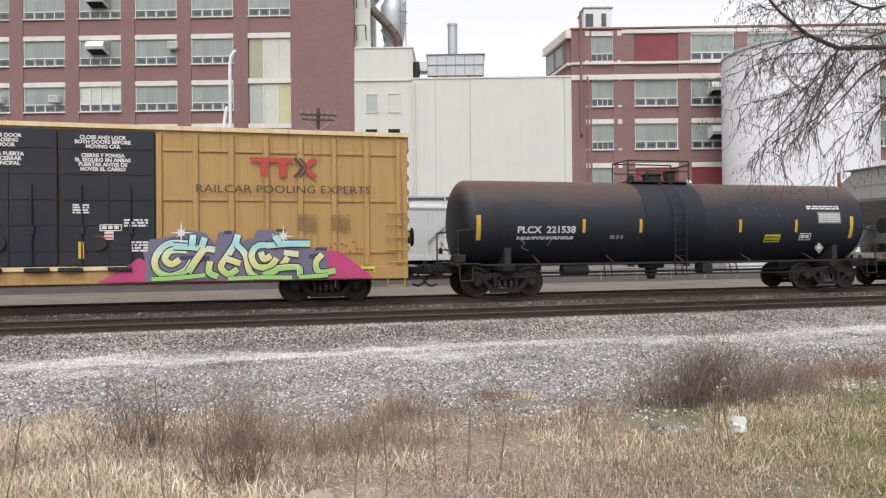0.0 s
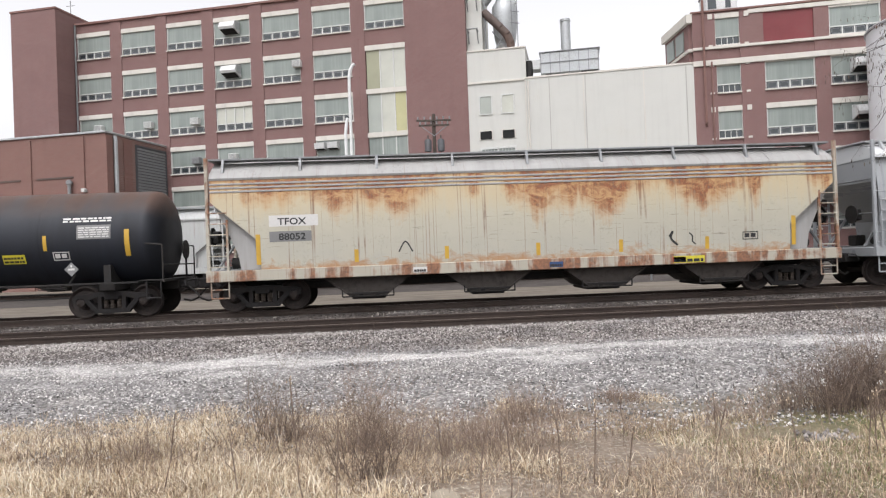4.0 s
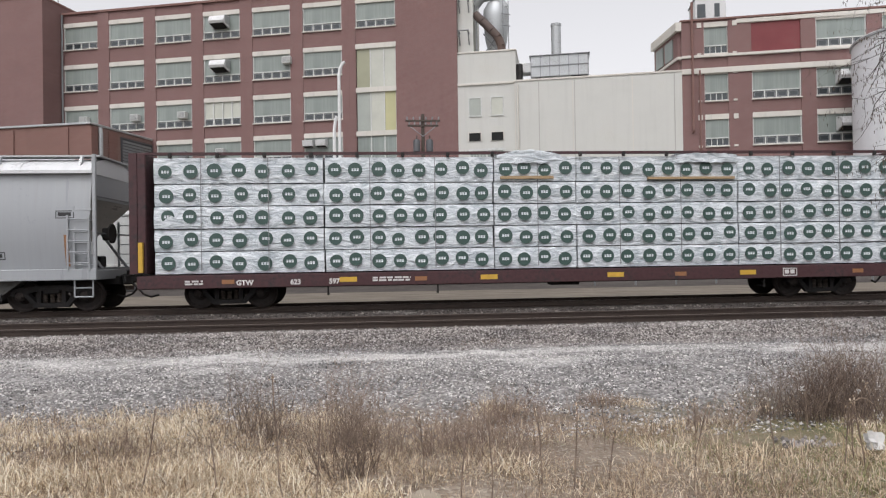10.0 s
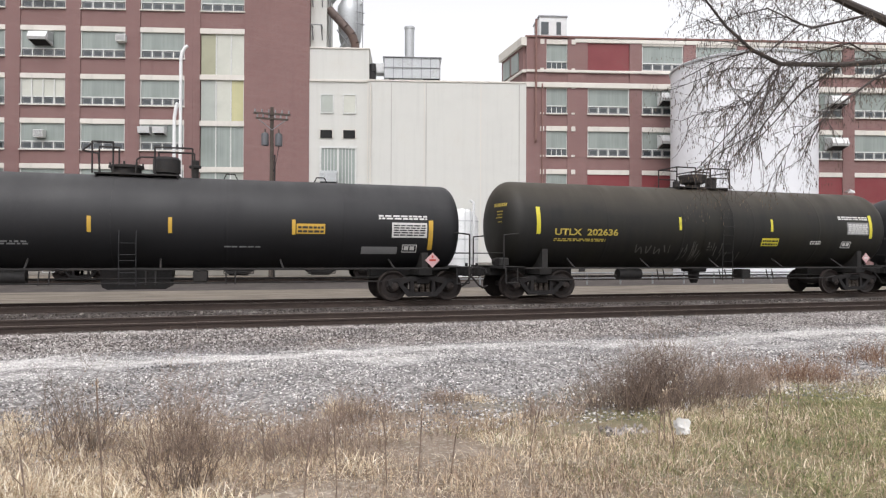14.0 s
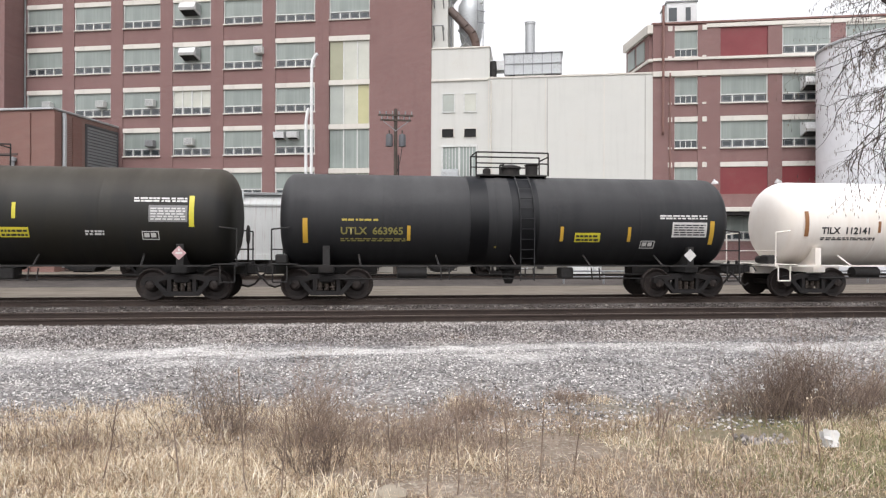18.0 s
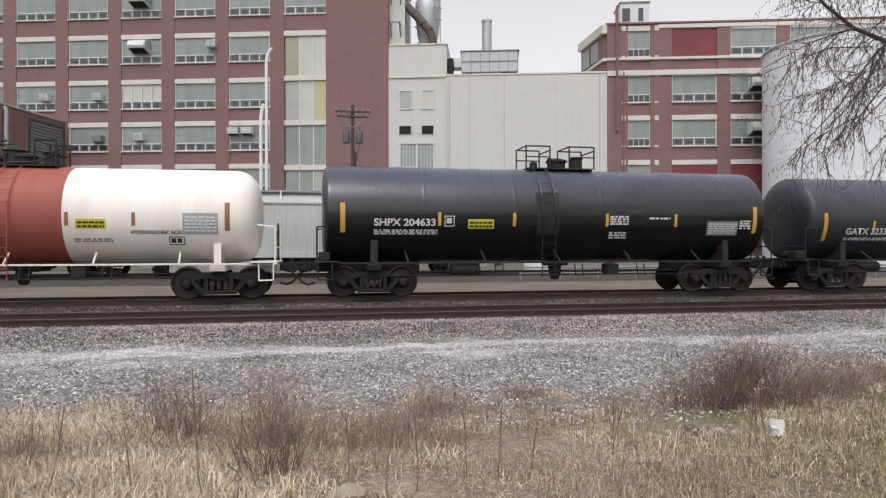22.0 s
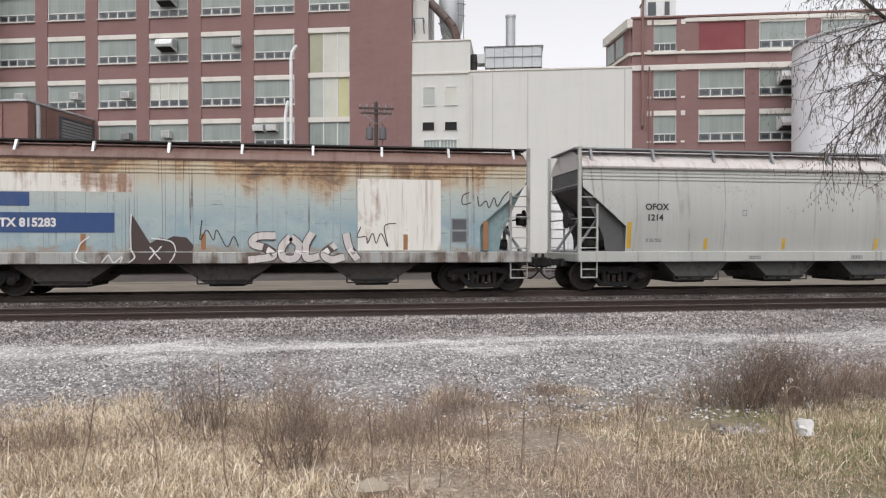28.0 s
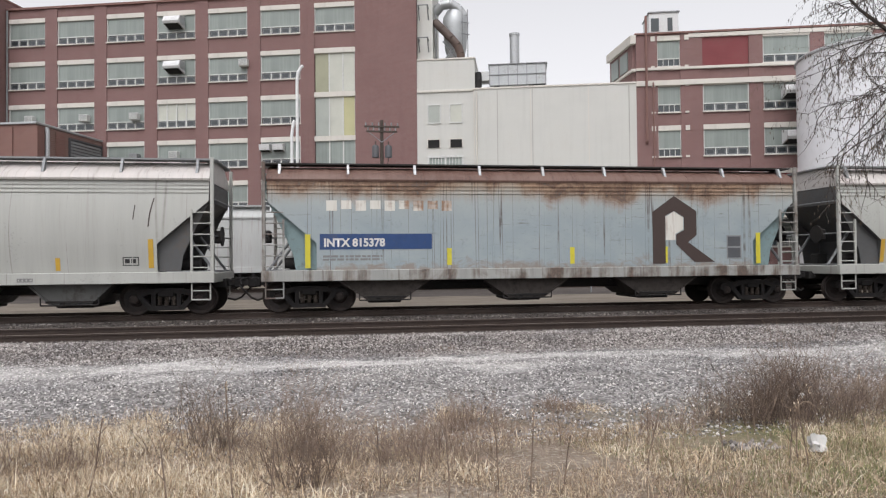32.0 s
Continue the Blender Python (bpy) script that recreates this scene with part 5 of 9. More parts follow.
def make_gear():
    w = Shape()
    for s in (-1, 1):
        prof = [(0.685, 0.12), (0.685, 0.36), (0.70, 0.47), (0.715, 0.486), (0.735, 0.47), (0.745, WHEEL_R + 0.004), (0.825, WHEEL_R - 0.002), (0.83, 0.44), (0.80, 0.395), (0.765, 0.36), (0.755, 0.22), (0.81, 0.17), (0.82, 0.1)]
        w.lathe([(s * a, r) for a, r in prof], 36, "y")
    w.rod((0, -0.98, 0), (0, 0.98, 0), 0.085, 12)
    for s in (-1, 1):
        w.lathe([(s * 0.93, 0.13), (s * 1.06, 0.13), (s * 1.08, 0.10), (s * 1.085, 0.02)], 16, "y")
        for k in range(3):
            a = k * 2.094
            w.rod((0.075 * math.cos(a), s * 1.07, 0.075 * math.sin(a)), (0.075 * math.cos(a), s * 1.105, 0.075 * math.sin(a)), 0.024, 6)
    GEAR["wheelset"] = mesh_of("wheelset", w, MAT["wheel"])
    f = Shape()
    top = [(-1.12, 0.50), (-1.10, 0.64), (-0.92, 0.70), (-0.62, 0.71), (-0.45, 0.76), (0.45, 0.76), (0.62, 0.71), (0.92, 0.70), (1.10, 0.64), (1.12, 0.50), (1.02, 0.45), (0.98, 0.58), (0.80, 0.58), (0.72, 0.48), (0.60, 0.56), (0.36, 0.62), (-0.36, 0.62), (-0.60, 0.56), (-0.72, 0.48), (-0.80, 0.58), (-0.98, 0.58), (-1.02, 0.45)]
    f.prism(top, -0.09, 0.09)
    for s in (-1, 1):
        f.prism([(s * 0.78, 0.50), (s * 0.66, 0.56), (s * 0.34, 0.20), (s * 0.46, 0.14)], -0.085, 0.085)
        f.prism([(s * 0.40, 0.64), (s * 0.29, 0.64), (s * 0.29, 0.2), (s * 0.40, 0.2)], -0.08, 0.08)
    f.prism([(-0.47, 0.14), (0.47, 0.14), (0.40, 0.27), (-0.40, 0.27)], -0.095, 0.095)
    GEAR["side_frame"] = mesh_of("side_frame", f, MAT["truck"])
    sp = Shape()
    sp.lathe([q for k in range(6) for q in ((0.28 + k * 0.045, 0.05), (0.2975 + k * 0.045, 0.08), (0.315 + k * 0.045, 0.055))], 8, "z")
    GEAR["spring"] = mesh_of("spring", sp, MAT["spring"])
    b = Shape().box(-0.22, 0.22, -1.1, 1.1, 0.52, 0.72, 0.03).box(-0.28, 0.28, -0.35, 0.35, 0.72, 0.82, 0.02)
    b.box(-0.62, -0.54, -0.85, 0.85, 0.33, 0.43).box(0.54, 0.62, -0.85, 0.85, 0.33, 0.43)
    GEAR["bogie"] = mesh_of("bogie", b, MAT["truck"])
    c = Shape().box(-0.1, 0.55, -0.11, 0.11, 0.78, 0.98, 0.02).box(0.5, 0.80, -0.15, 0.12, 0.72, 1.04, 0.04).box(0.78, 0.90, -0.16, -0.02, 0.74, 1.02, 0.03).rod((0.64, -0.02, 1.04), (0.64, -0.02, 1.16), 0.05, 8)
    c.pipe([(0.55, -0.22, 1.0), (0.5, -0.6, 1.02), (0.45, -1.25, 1.0), (0.5, -1.35, 0.85)], 0.02)
    GEAR["coupler"] = mesh_of("coupler", c, MAT["truck"])
    h = Shape().pipe([(0.25, -0.28, 0.8), (0.45, -0.3, 0.62), (0.62, -0.3, 0.42), (0.8, -0.2, 0.34), (1.0, -0.1, 0.40)], 0.032, 6)
    GEAR["hose"] = mesh_of("air_hose", h, MAT["under"])


make_gear()


def under(name, me, parent, m=None):
    o = new(name, me)
    o.parent = parent
    if m is not None:
        o.matrix_basis = m
    return o


def car_root(name, x0, trucks, label, category, ends):
    """An Empty at the rail top below the car's middle; bogies, couplers and hoses on it."""
    car = empty(name, pose(x0, TRACK_Y, 0))
    tagged(car, label, category, "cars of the freight train")
    for x in trucks:
        b = under("bogie", GEAR["bogie"], car, pose(x, 0, 0))
        for s in (-1, 1):
            under("side_frame", GEAR["side_frame"], b, pose(0, s * 1.0, 0))
            for d in (-0.19, 0.0, 0.19):
                under("spring", GEAR["spring"], b, pose(d, s * 1.0, 0))
        for d in (-0.889, 0.889):
            w = under("wheelset", GEAR["wheelset"], b, pose(d, 0, WHEEL_R))
            WHEELS.append((w, d))
    for s, e in ((-1, ends[0]), (1, ends[1])):
        under("coupler", GEAR["coupler"], car, pose(e, 0, 0, 0, 0, 0 if s > 0 else 180))
        under("air_hose", GEAR["hose"], car, pose(e, 0, 0, 0, 0, 0 if s > 0 else 180))
    CARS.append((car, x0))
    return car


# ---- flat marks: lettering, bars, stickers ----
def on_side(sh, y_at, lift=0.005):
    sh.v = [(x, -(y_at(z) + lift), z) for x, _, z in sh.v]
    return sh


def rect(sh, x0, x1, z0, z1, lean=0.0):
    n = max(1, math.ceil((z1 - z0) / 0.09))
    for k in range(n):
        a, b = z0 + (z1 - z0) * k / n, z0 + (z1 - z0) * (k + 1) / n
        sh.add([(x0 + lean * (a - z0), 0, a), (x1 + lean * (a - z0), 0, a), (x1 + lean * (b - z0), 0, b), (x0 + lean * (b - z0), 0, b)], [(0, 1, 2, 3)])
    return sh


def mark(name, sh, mat, car, y_at, lift=0.005, label=""):
    return part(name, on_side(sh, y_at, lift), MAT[mat], car, label, smooth=False)


def lettering(body, x, z, size, mat, car, y_at, lift=0.012, align="LEFT", bold=0.0, wide=1.0):
    cu = bpy.data.curves.new("lettering", "FONT")
    cu.body, cu.size, cu.align_x, cu.offset, cu.space_line = body, size, align, bold, 0.9
    cu.resolution_u = 3
    ob = new("lettering_source", cu)
    me = bpy.data.meshes.new_from_object(ob)
    bpy.data.objects.remove(ob)
    bpy.data.curves.remove(cu)
    for v in me.vertices:
        zz = z + v.co.y
        v.co = (x + v.co.x * wide, -(y_at(zz) + lift), zz)
    me.materials.clear()
    me.materials.append(MAT[mat])
    o = new("lettering", me)
    o.parent = car
    return o


def bars(x, z, w, h, rows, mat, car, y_at, seed=1, name="stencil_block"):
    """Small print that cannot be read: rows of short bars."""
    rng = random.Random(seed)
    sh = Shape()
    for r in range(rows):
        a = x
        zt = z - r * h * 1.5
        while a < x + w:
            b = min(x + w, a + rng.uniform(0.06, 0.22))
            rect(sh, a, b, zt, zt + h)
            a = b + rng.uniform(0.02, 0.06)
    return tagged(mark(name, sh, mat, car, y_at), kind="stuff")


def stripes(xs, z0, z1, w, mat, car, y_at, lean=0.0):
    for x in xs:
        mark("reflector", rect(Shape(), x - w / 2, x + w / 2, z0, z1, lean), mat, car, y_at, 0.008)


def sticker(x, z, w, h, mat, car, y_at, ink=None, rows=3, seed=2):
    s = mark("sticker", rect(Shape(), x, x + w, z, z + h), mat, car, y_at)
    if ink:
        k = Shape()
        rng = random.Random(seed)
        for r in range(rows):
            a = x + 0.05 * w
            zz = z + h * (0.12 + r * 0.8 / rows)
            while a < x + 0.92 * w:
                b = min(x + 0.95 * w, a + rng.uniform(0.08, 0.2) * w)
                rect(k, a, b, zz, zz + h * 0.45 / rows)
                a = b + 0.03 * w
        o = part("print", on_side(k, y_at, 0.009), MAT[ink], s, smooth=False)
    return s


def frame_box(x, z, w, h, mat, car, y_at, cells=2):
    sh = Shape()
    t = 0.025
    for a, b, c, d in ((x, x + w, z, z + t), (x, x + w, z + h - t, z + h), (x, x + t, z, z + h), (x + w - t, x + w, z, z + h)):
        rect(sh, a, b, c, d)
    for k in range(cells):
        cw = (w - 0.1) / cells
        rect(sh, x + 0.06 + k * cw, x + 0.02 + (k + 1) * cw, z + h * 0.28, z + h * 0.78)
    return mark("stencil_box", sh, mat, car, y_at)


def diamond(x, z, r, mat, car, y_at, ink="ink_white"):
    d = mark("placard", Shape().add([(x - r, 0, z), (x, 0, z - r), (x + r, 0, z), (x, 0, z + r)], [(0, 1, 2, 3)]), mat, car, y_at, 0.012, "diamond hazard placard")
    k = Shape()
    rect(k, x - r * 0.45, x + r * 0.45, z - r * 0.14, z + r * 0.14)
    rect(k, x - r * 0.12, x + r * 0.12, z + r * 0.3, z + r * 0.62)
    part("placard_print", on_side(k, y_at, 0.016), MAT[ink], d, smooth=False)


def stroke(points, w, z_off=0.0, steps=7):
    """A flat brush stroke through the points, for spray-paint shapes."""
    pts = []
    p = [Vector((a, 0, b)) for a, b in points]
    for i in range(len(p) - 1):
        a, b, c, d = p[max(0, i - 1)], p[i], p[i + 1], p[min(len(p) - 1, i + 2)]
        for k in range(steps):
            t = k / steps
            pts.append(0.5 * ((2 * b) + (c - a) * t + (2 * a - 5 * b + 4 * c - d) * t * t + (3 * b - a - 3 * c + d) * t ** 3))
    pts.append(p[-1])
    verts = []
    for i, q in enumerate(pts):
        d = (pts[min(i + 1, len(pts) - 1)] - pts[max(i - 1, 0)]).normalized()
        n = Vector((-d.z, 0, d.x))
        verts += [q + n * w / 2, q - n * w / 2]
    return Shape().add(verts, [(2 * i, 2 * i + 1, 2 * i + 3, 2 * i + 2) for i in range(len(pts) - 1)])


def joined(*shapes):
    s = Shape()
    for q in shapes:
        s.add(q.v, q.f)
    return s


# ---- tank car ----
def tank_car(name, x0, half, trucks, r, zc, mat, label, dome="rail", dome_x=0.0, sill="under", band=None, ladder_x=None, fit="under", walk_z=1.02, cap=0.46, ext=0.2, low_ladder=False, skirt=0.0):
    e = (trucks[0] - 1.75, trucks[1] + 1.75)
    car = car_root(name, x0, trucks, label, "tank car", (-half - ext - 0.05 if e[0] < -half - ext + 0.2 else e[0] + 0.15, half + ext + 0.05 if e[1] > half + ext - 0.2 else e[1] - 0.15))
    head = [(half - cap + cap * math.sin(a), r * math.cos(a) ** 0.52) for a in [i * math.pi / 2 / 9 for i in range(9)]]
    head += [(half, 0.02)]
    prof = [(-x, q) for x, q in reversed(head)]
    seams = [-half + cap + (2 * half - 2 * cap) * i / 5 for i in range(6)]
    for s in seams:
        prof += [(s - 0.12, r), (s - 0.07, r), (s - 0.03, r), (s - 0.015, r + 0.003), (s + 0.015, r + 0.003), (s + 0.03, r), (s + 0.07, r), (s + 0.12, r)] if -half + cap + 0.05 < s < half - cap - 0.05 else []
    prof += [(-half + cap + 0.06, r), (-half + cap + 0.14, r), (half - cap - 0.06, r), (half - cap - 0.14, r)]
    prof = sorted(set(prof + head), key=lambda p: p[0])
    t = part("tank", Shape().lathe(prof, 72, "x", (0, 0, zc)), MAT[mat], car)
    y_at = lambda z: math.sqrt(max(0.05, r * r - (z - zc) ** 2))
    if band:
        part("band", Shape().lathe([(band[0], r + 0.004), (band[0], r + 0.012), (band[1], r + 0.012), (band[1], r + 0.004)], 72, "x", (0, 0, zc)), MAT["tank_red"], car, "brick red painted band")
    f = MAT[fit]
    sl = MAT[sill]
    # stub sills, bolsters, saddles
    for s, tr in ((-1, trucks[0]), (1, trucks[1])):
        end = s * (half + ext)
        inner = tr - s * 1.5
        lo, hi = sorted((end, inner))
        part("stub_sill", Shape().box(lo, hi, -0.3, 0.3, 0.74, 1.08, 0.02), sl, car)
        part("bolster", Shape().box(tr - 0.22, tr + 0.22, -1.35, 1.35, 0.80, 1.02, 0.02), sl, car)
        low = zc - 0.8
        sad = [(-1.3, 0.98), (1.3, 0.98), (1.3, low)] + [(r * math.sin(a), zc - r * math.cos(a)) for a in [math.acos(0.8 / r) * k / 8 for k in range(8, -9, -1)]] + [(-1.3, low)]
        part("saddle", Shape().prism(sad, tr - 0.10, tr + 0.10, "x"), sl, car)
        ep = part("end_platform", Shape().box(min(end, end - s * 0.75), max(end, end - s * 0.75), -1.5, 1.5, walk_z - 0.02, walk_z + 0.05), sl, car)
        part("step", Shape().pipe([(end - s * 0.1, -1.5, walk_z), (end - s * 0.1, -1.5, 0.55), (end - s * 0.5, -1.5, 0.55), (end - s * 0.5, -1.5, walk_z)], 0.022), sl, ep)
        hz = walk_z + 1.05
        part("handrail", Shape().pipe([(end - s * 0.06, -1.42, walk_z), (end - s * 0.06, -1.42, hz), (end - s * 0.55, -1.42, hz + 0.05)], 0.024).pipe([(end - s * 0.06, 1.42, walk_z), (end - s * 0.06, 1.42, hz), (end - s * 0.55, 1.42, hz + 0.05)], 0.024).pipe([(end - s * 0.04, -1.42, hz * 0.72), (end - s * 0.04, 1.42, hz * 0.72)], 0.02), sl, ep)
        if s > 0:
            part("brake_wheel", Shape().lathe([(end - 0.12, 0.26), (end - 0.12, 0.30), (end - 0.08, 0.30), (end - 0.08, 0.26)], 20, "x", (0, 0.75, 1.95)).rod((end - 0.1, 0.46, 1.95), (end - 0.1, 1.04, 1.95), 0.018).rod((end - 0.1, 0.75, 1.66), (end - 0.1, 0.75, 2.24), 0.018).rod((end - 0.1, 0.75, 1.0), (end - 0.1, 0.75, 1.95), 0.035), MAT["under"], car)
        else:
            part("valve_box", Shape().box(end + 0.1, end + 0.45, -0.95, -0.5, 1.06, 1.35, 0.04).rod((end + 0.25, -0.8, 1.2), (end + 0.25, -0.2, 1.2), 0.13, 12), MAT["under"], car)
    # thin side rail, brackets and gear below the tank
    w0, w1 = trucks[0] + 0.2, trucks[1] - 0.2
    part("side_rail", Shape().box(-half - ext + 0.1, half + ext - 0.1, -1.5, -1.44, walk_z - 0.025, walk_z + 0.025).box(-half - ext + 0.1, half + ext - 0.1, 1.44, 1.5, walk_z - 0.025, walk_z + 0.025), sl, car)
    n = 5
    for i in range(n):
        x = w0 + 0.8 + (w1 - w0 - 1.6) * i / (n - 1)
        part("rail_bracket", Shape().pipe([(x, -1.47, walk_z), (x - 0.06, -min(1.4, y_at(zc - r * 0.75) + 0.02), zc - r * 0.75)], 0.03), sl, car)
    part("brake_rod", Shape().rod((w0, -0.5, 0.72), (w1, -0.5, 0.72), 0.03).rod((w0, -1.1, 0.62), (w1 - 1, -1.1, 0.62), 0.02), MAT["under"], car)
    for x in (dome_x - 2.3, dome_x + 0.3, dome_x + 2.4):
        for d in (0, 0.25):
            part("pipe_hanger", Shape().rod((x + d, -1.1, 0.58), (x + d, -1.0, 0.95), 0.022), MAT["under"], car)
    part("outlet_valve", Shape().lathe([(0.42, 0.12), (0.62, 0.2), (0.95, 0.22)], 14, "z", (dome_x, 0, 0)).box(dome_x - 0.35, dome_x + 0.35, -0.3, 0.3, zc - r - 0.12, zc - r + 0.1, 0.03), MAT["under"], car)
    part("brake_reservoir", Shape().rod((dome_x - 3.6, -0.55, 0.78), (dome_x - 2.7, -0.55, 0.78), 0.19, 14), MAT["under"], car)
    part("brake_valve", Shape().box(dome_x + 1.5, dome_x + 1.9, -0.8, -0.3, 0.62, 0.95, 0.03), MAT["under"], car)
    if skirt:
        a, b = dome_x - skirt, dome_x + skirt
        part("outlet_skid", Shape().prism([(a, zc - r + 0.12), (a + 0.06, 0.5), (a + 0.2, 0.42), (b - 0.2, 0.42), (b - 0.06, 0.5), (b, zc - r + 0.12)], -0.5, 0.5, "y"), MAT["truck"], car, "black skid plates round the bottom outlet")
    # platform on the crown
    top = zc + r
    px = dome_x
    lx = px if ladder_x is None else ladder_x
    pl = part("top_platform", Shape().box(px - 1.1, px + 1.1, -0.55, 0.55, top - 0.01, top + 0.03), f, car)
    for bx in (px - 1.08, px + 1.04):
        part("platform_bracket", Shape().prism([(-0.55, top - 0.01), (-0.25, top - 0.01), (-0.52, top - 0.16)], bx, bx + 0.04, "x"), f, pl)
    if dome in ("rail", "long", "bowl", "open"):
        spans = ((-1.15, -0.35), (0.3, 1.15)) if dome not in ("long", "open") else ((-1.15, 1.15),) if dome == "long" else ((-1.05, -0.5), (0.5, 1.05))
        for a, b in spans:
            for y in (-0.54, 0.54):
                part("guard_rail", Shape().pipe([(px + a, y, top), (px + a, y, top + 0.72), (px + b, y, top + 0.72), (px + b, y, top)], 0.024).pipe([(px + a, y, top + 0.38), (px + b, y, top + 0.38)], 0.02), f, pl)
            part("guard_rail", Shape().pipe([(px + a, -0.54, top + 0.72), (px + a, 0.54, top + 0.72)], 0.022).pipe([(px + b, -0.54, top + 0.6), (px + b, 0.54, top + 0.6)], 0.022), f, pl)
    if dome == "bowl":
        part("manway", Shape().lathe([(top - 0.05, 0.22), (top + 0.14, 0.26), (top + 0.22, 0.44), (top + 0.40, 0.50), (top + 0.50, 0.52), (top + 0.51, 0.40), (top + 0.48, 0.001)], 22, "z", (px - 0.05, 0, 0)), f, pl, "flared black manway bowl")
    elif dome == "drum":
        for a, b, h in ((-1.15, -0.62, 0.88), (0.45, 1.45, 0.80)):
            for y in (-0.5, 0.5):
                part("guard_rail", Shape().pipe([(px + a, y, top), (px + a, y, top + h), (px + b, y, top + h), (px + b, y, top)], 0.026), f, pl)
        part("guard_rail", Shape().pipe([(px - 1.15, -0.5, top + 0.82), (px - 1.4, -0.5, top + 0.62), (px - 1.0, -0.5, top + 0.55), (px - 0.95, -0.5, top)], 0.024), f, pl)
        part("guard_rail", Shape().pipe([(px - 0.05, -0.5, top), (px - 0.02, -0.5, top + 0.42), (px + 0.1, -0.5, top + 0.5), (px + 0.45, -0.5, top + 0.5)], 0.024), f, pl)
        part("manway", Shape().lathe([(top - 0.05, 0.26), (top + 0.1, 0.26), (top + 0.11, 0.38), (top + 0.5, 0.38), (top + 0.57, 0.32), (top + 0.6, 0.001)], 24, "z", (px + 0.72, 0, 0)), f, pl, "tall black valve drum")
        part("lid", Shape().lathe([(top - 0.05, 0.4), (top + 0.2, 0.4), (top + 0.21, 0.47), (top + 0.28, 0.47), (top + 0.31, 0.3), (top + 0.32, 0.001)], 24, "z", (px - 0.35, 0, 0)), f, pl, "bolted black manway lid")
        for k in range(8):
            q = k * math.pi / 4
            part("lid_bolt", Shape().rod((px - 0.35 + 0.43 * math.cos(q), 0.43 * math.sin(q), top + 0.2), (px - 0.35 + 0.43 * math.cos(q), 0.43 * math.sin(q), top + 0.37), 0.03, 6), f, pl)
    else:
        part("manway", Shape().lathe([(top - 0.05, 0.30), (top + 0.24, 0.30), (top + 0.27, 0.35), (top + 0.33, 0.34), (top + 0.40, 0.15), (top + 0.41, 0.001)], 22, "z", (px + 0.05, 0, 0)), f, pl)
        part("lid_bolt", Shape().pipe([(px - 0.35, -0.32, top + 0.05), (px - 0.35, -0.32, top + 0.34), (px - 0.2, -0.2, top + 0.38)], 0.03), f, pl)
    if dome != "drum":
        part("valve_housing", Shape().lathe([(top - 0.05, 0.2), (top + 0.36, 0.2), (top + 0.4, 0.24), (top + 0.46, 0.1)], 14, "z", (px + 0.75, 0, 0)), f, pl)
        part("vent_cap", Shape().lathe([(top - 0.05, 0.13), (top + 0.26, 0.13), (top + 0.3, 0.05)], 12, "z", (px - 0.7, 0.1, 0)), f, pl)
    lad, rungs = Shape(), []
    zs = [zc - 0.9 + 0.31 * i for i in range(0, 10) if zc - 0.9 + 0.31 * i < (zc - 0.3 if low_ladder else top - 0.05)]
    pts = lambda x: [(x, -1.5, walk_z - 0.45), (x, -1.52, zc - 0.6), (x, -(r + 0.1), zc - 0.25)] if low_ladder else [(x, -1.5, walk_z - 0.45), (x, -1.52, zc - 0.6), (x, -(r + 0.1), zc)] + [(x, -(r + 0.09) * math.cos(a), zc + (r + 0.09) * math.sin(a)) for a in (0.35, 0.7, 1.05, 1.3)]
    lad.pipe(pts(lx - 0.21), 0.016).pipe(pts(lx + 0.21), 0.016)
    for z in [walk_z - 0.4, walk_z - 0.1, walk_z + 0.22] + zs:
        y = 1.5 if z < zc - 0.5 else (math.sqrt(max(0.0, (r + 0.09) ** 2 - (z - zc) ** 2)) if z > zc else r + 0.1)
        rungs.append(Shape().rod((lx - 0.21, -y, z), (lx + 0.21, -y, z), 0.011))
    lm = MAT[mat] if not band else MAT["tank_red"]
    lo = part("ladder", lad, lm, car)
    for q in rungs:
        part("rung", q, lm, lo)
    part("drip_wrap", Shape().lathe([(lx - 0.9, r + 0.003), (lx - 0.9, r + 0.008), (lx - 0.45, r + 0.008), (lx - 0.45, r + 0.003)], 72, "x", (0, 0, zc)), MAT[mat] if not band else MAT["tank_red"], car)
    return car, y_at, zc, r


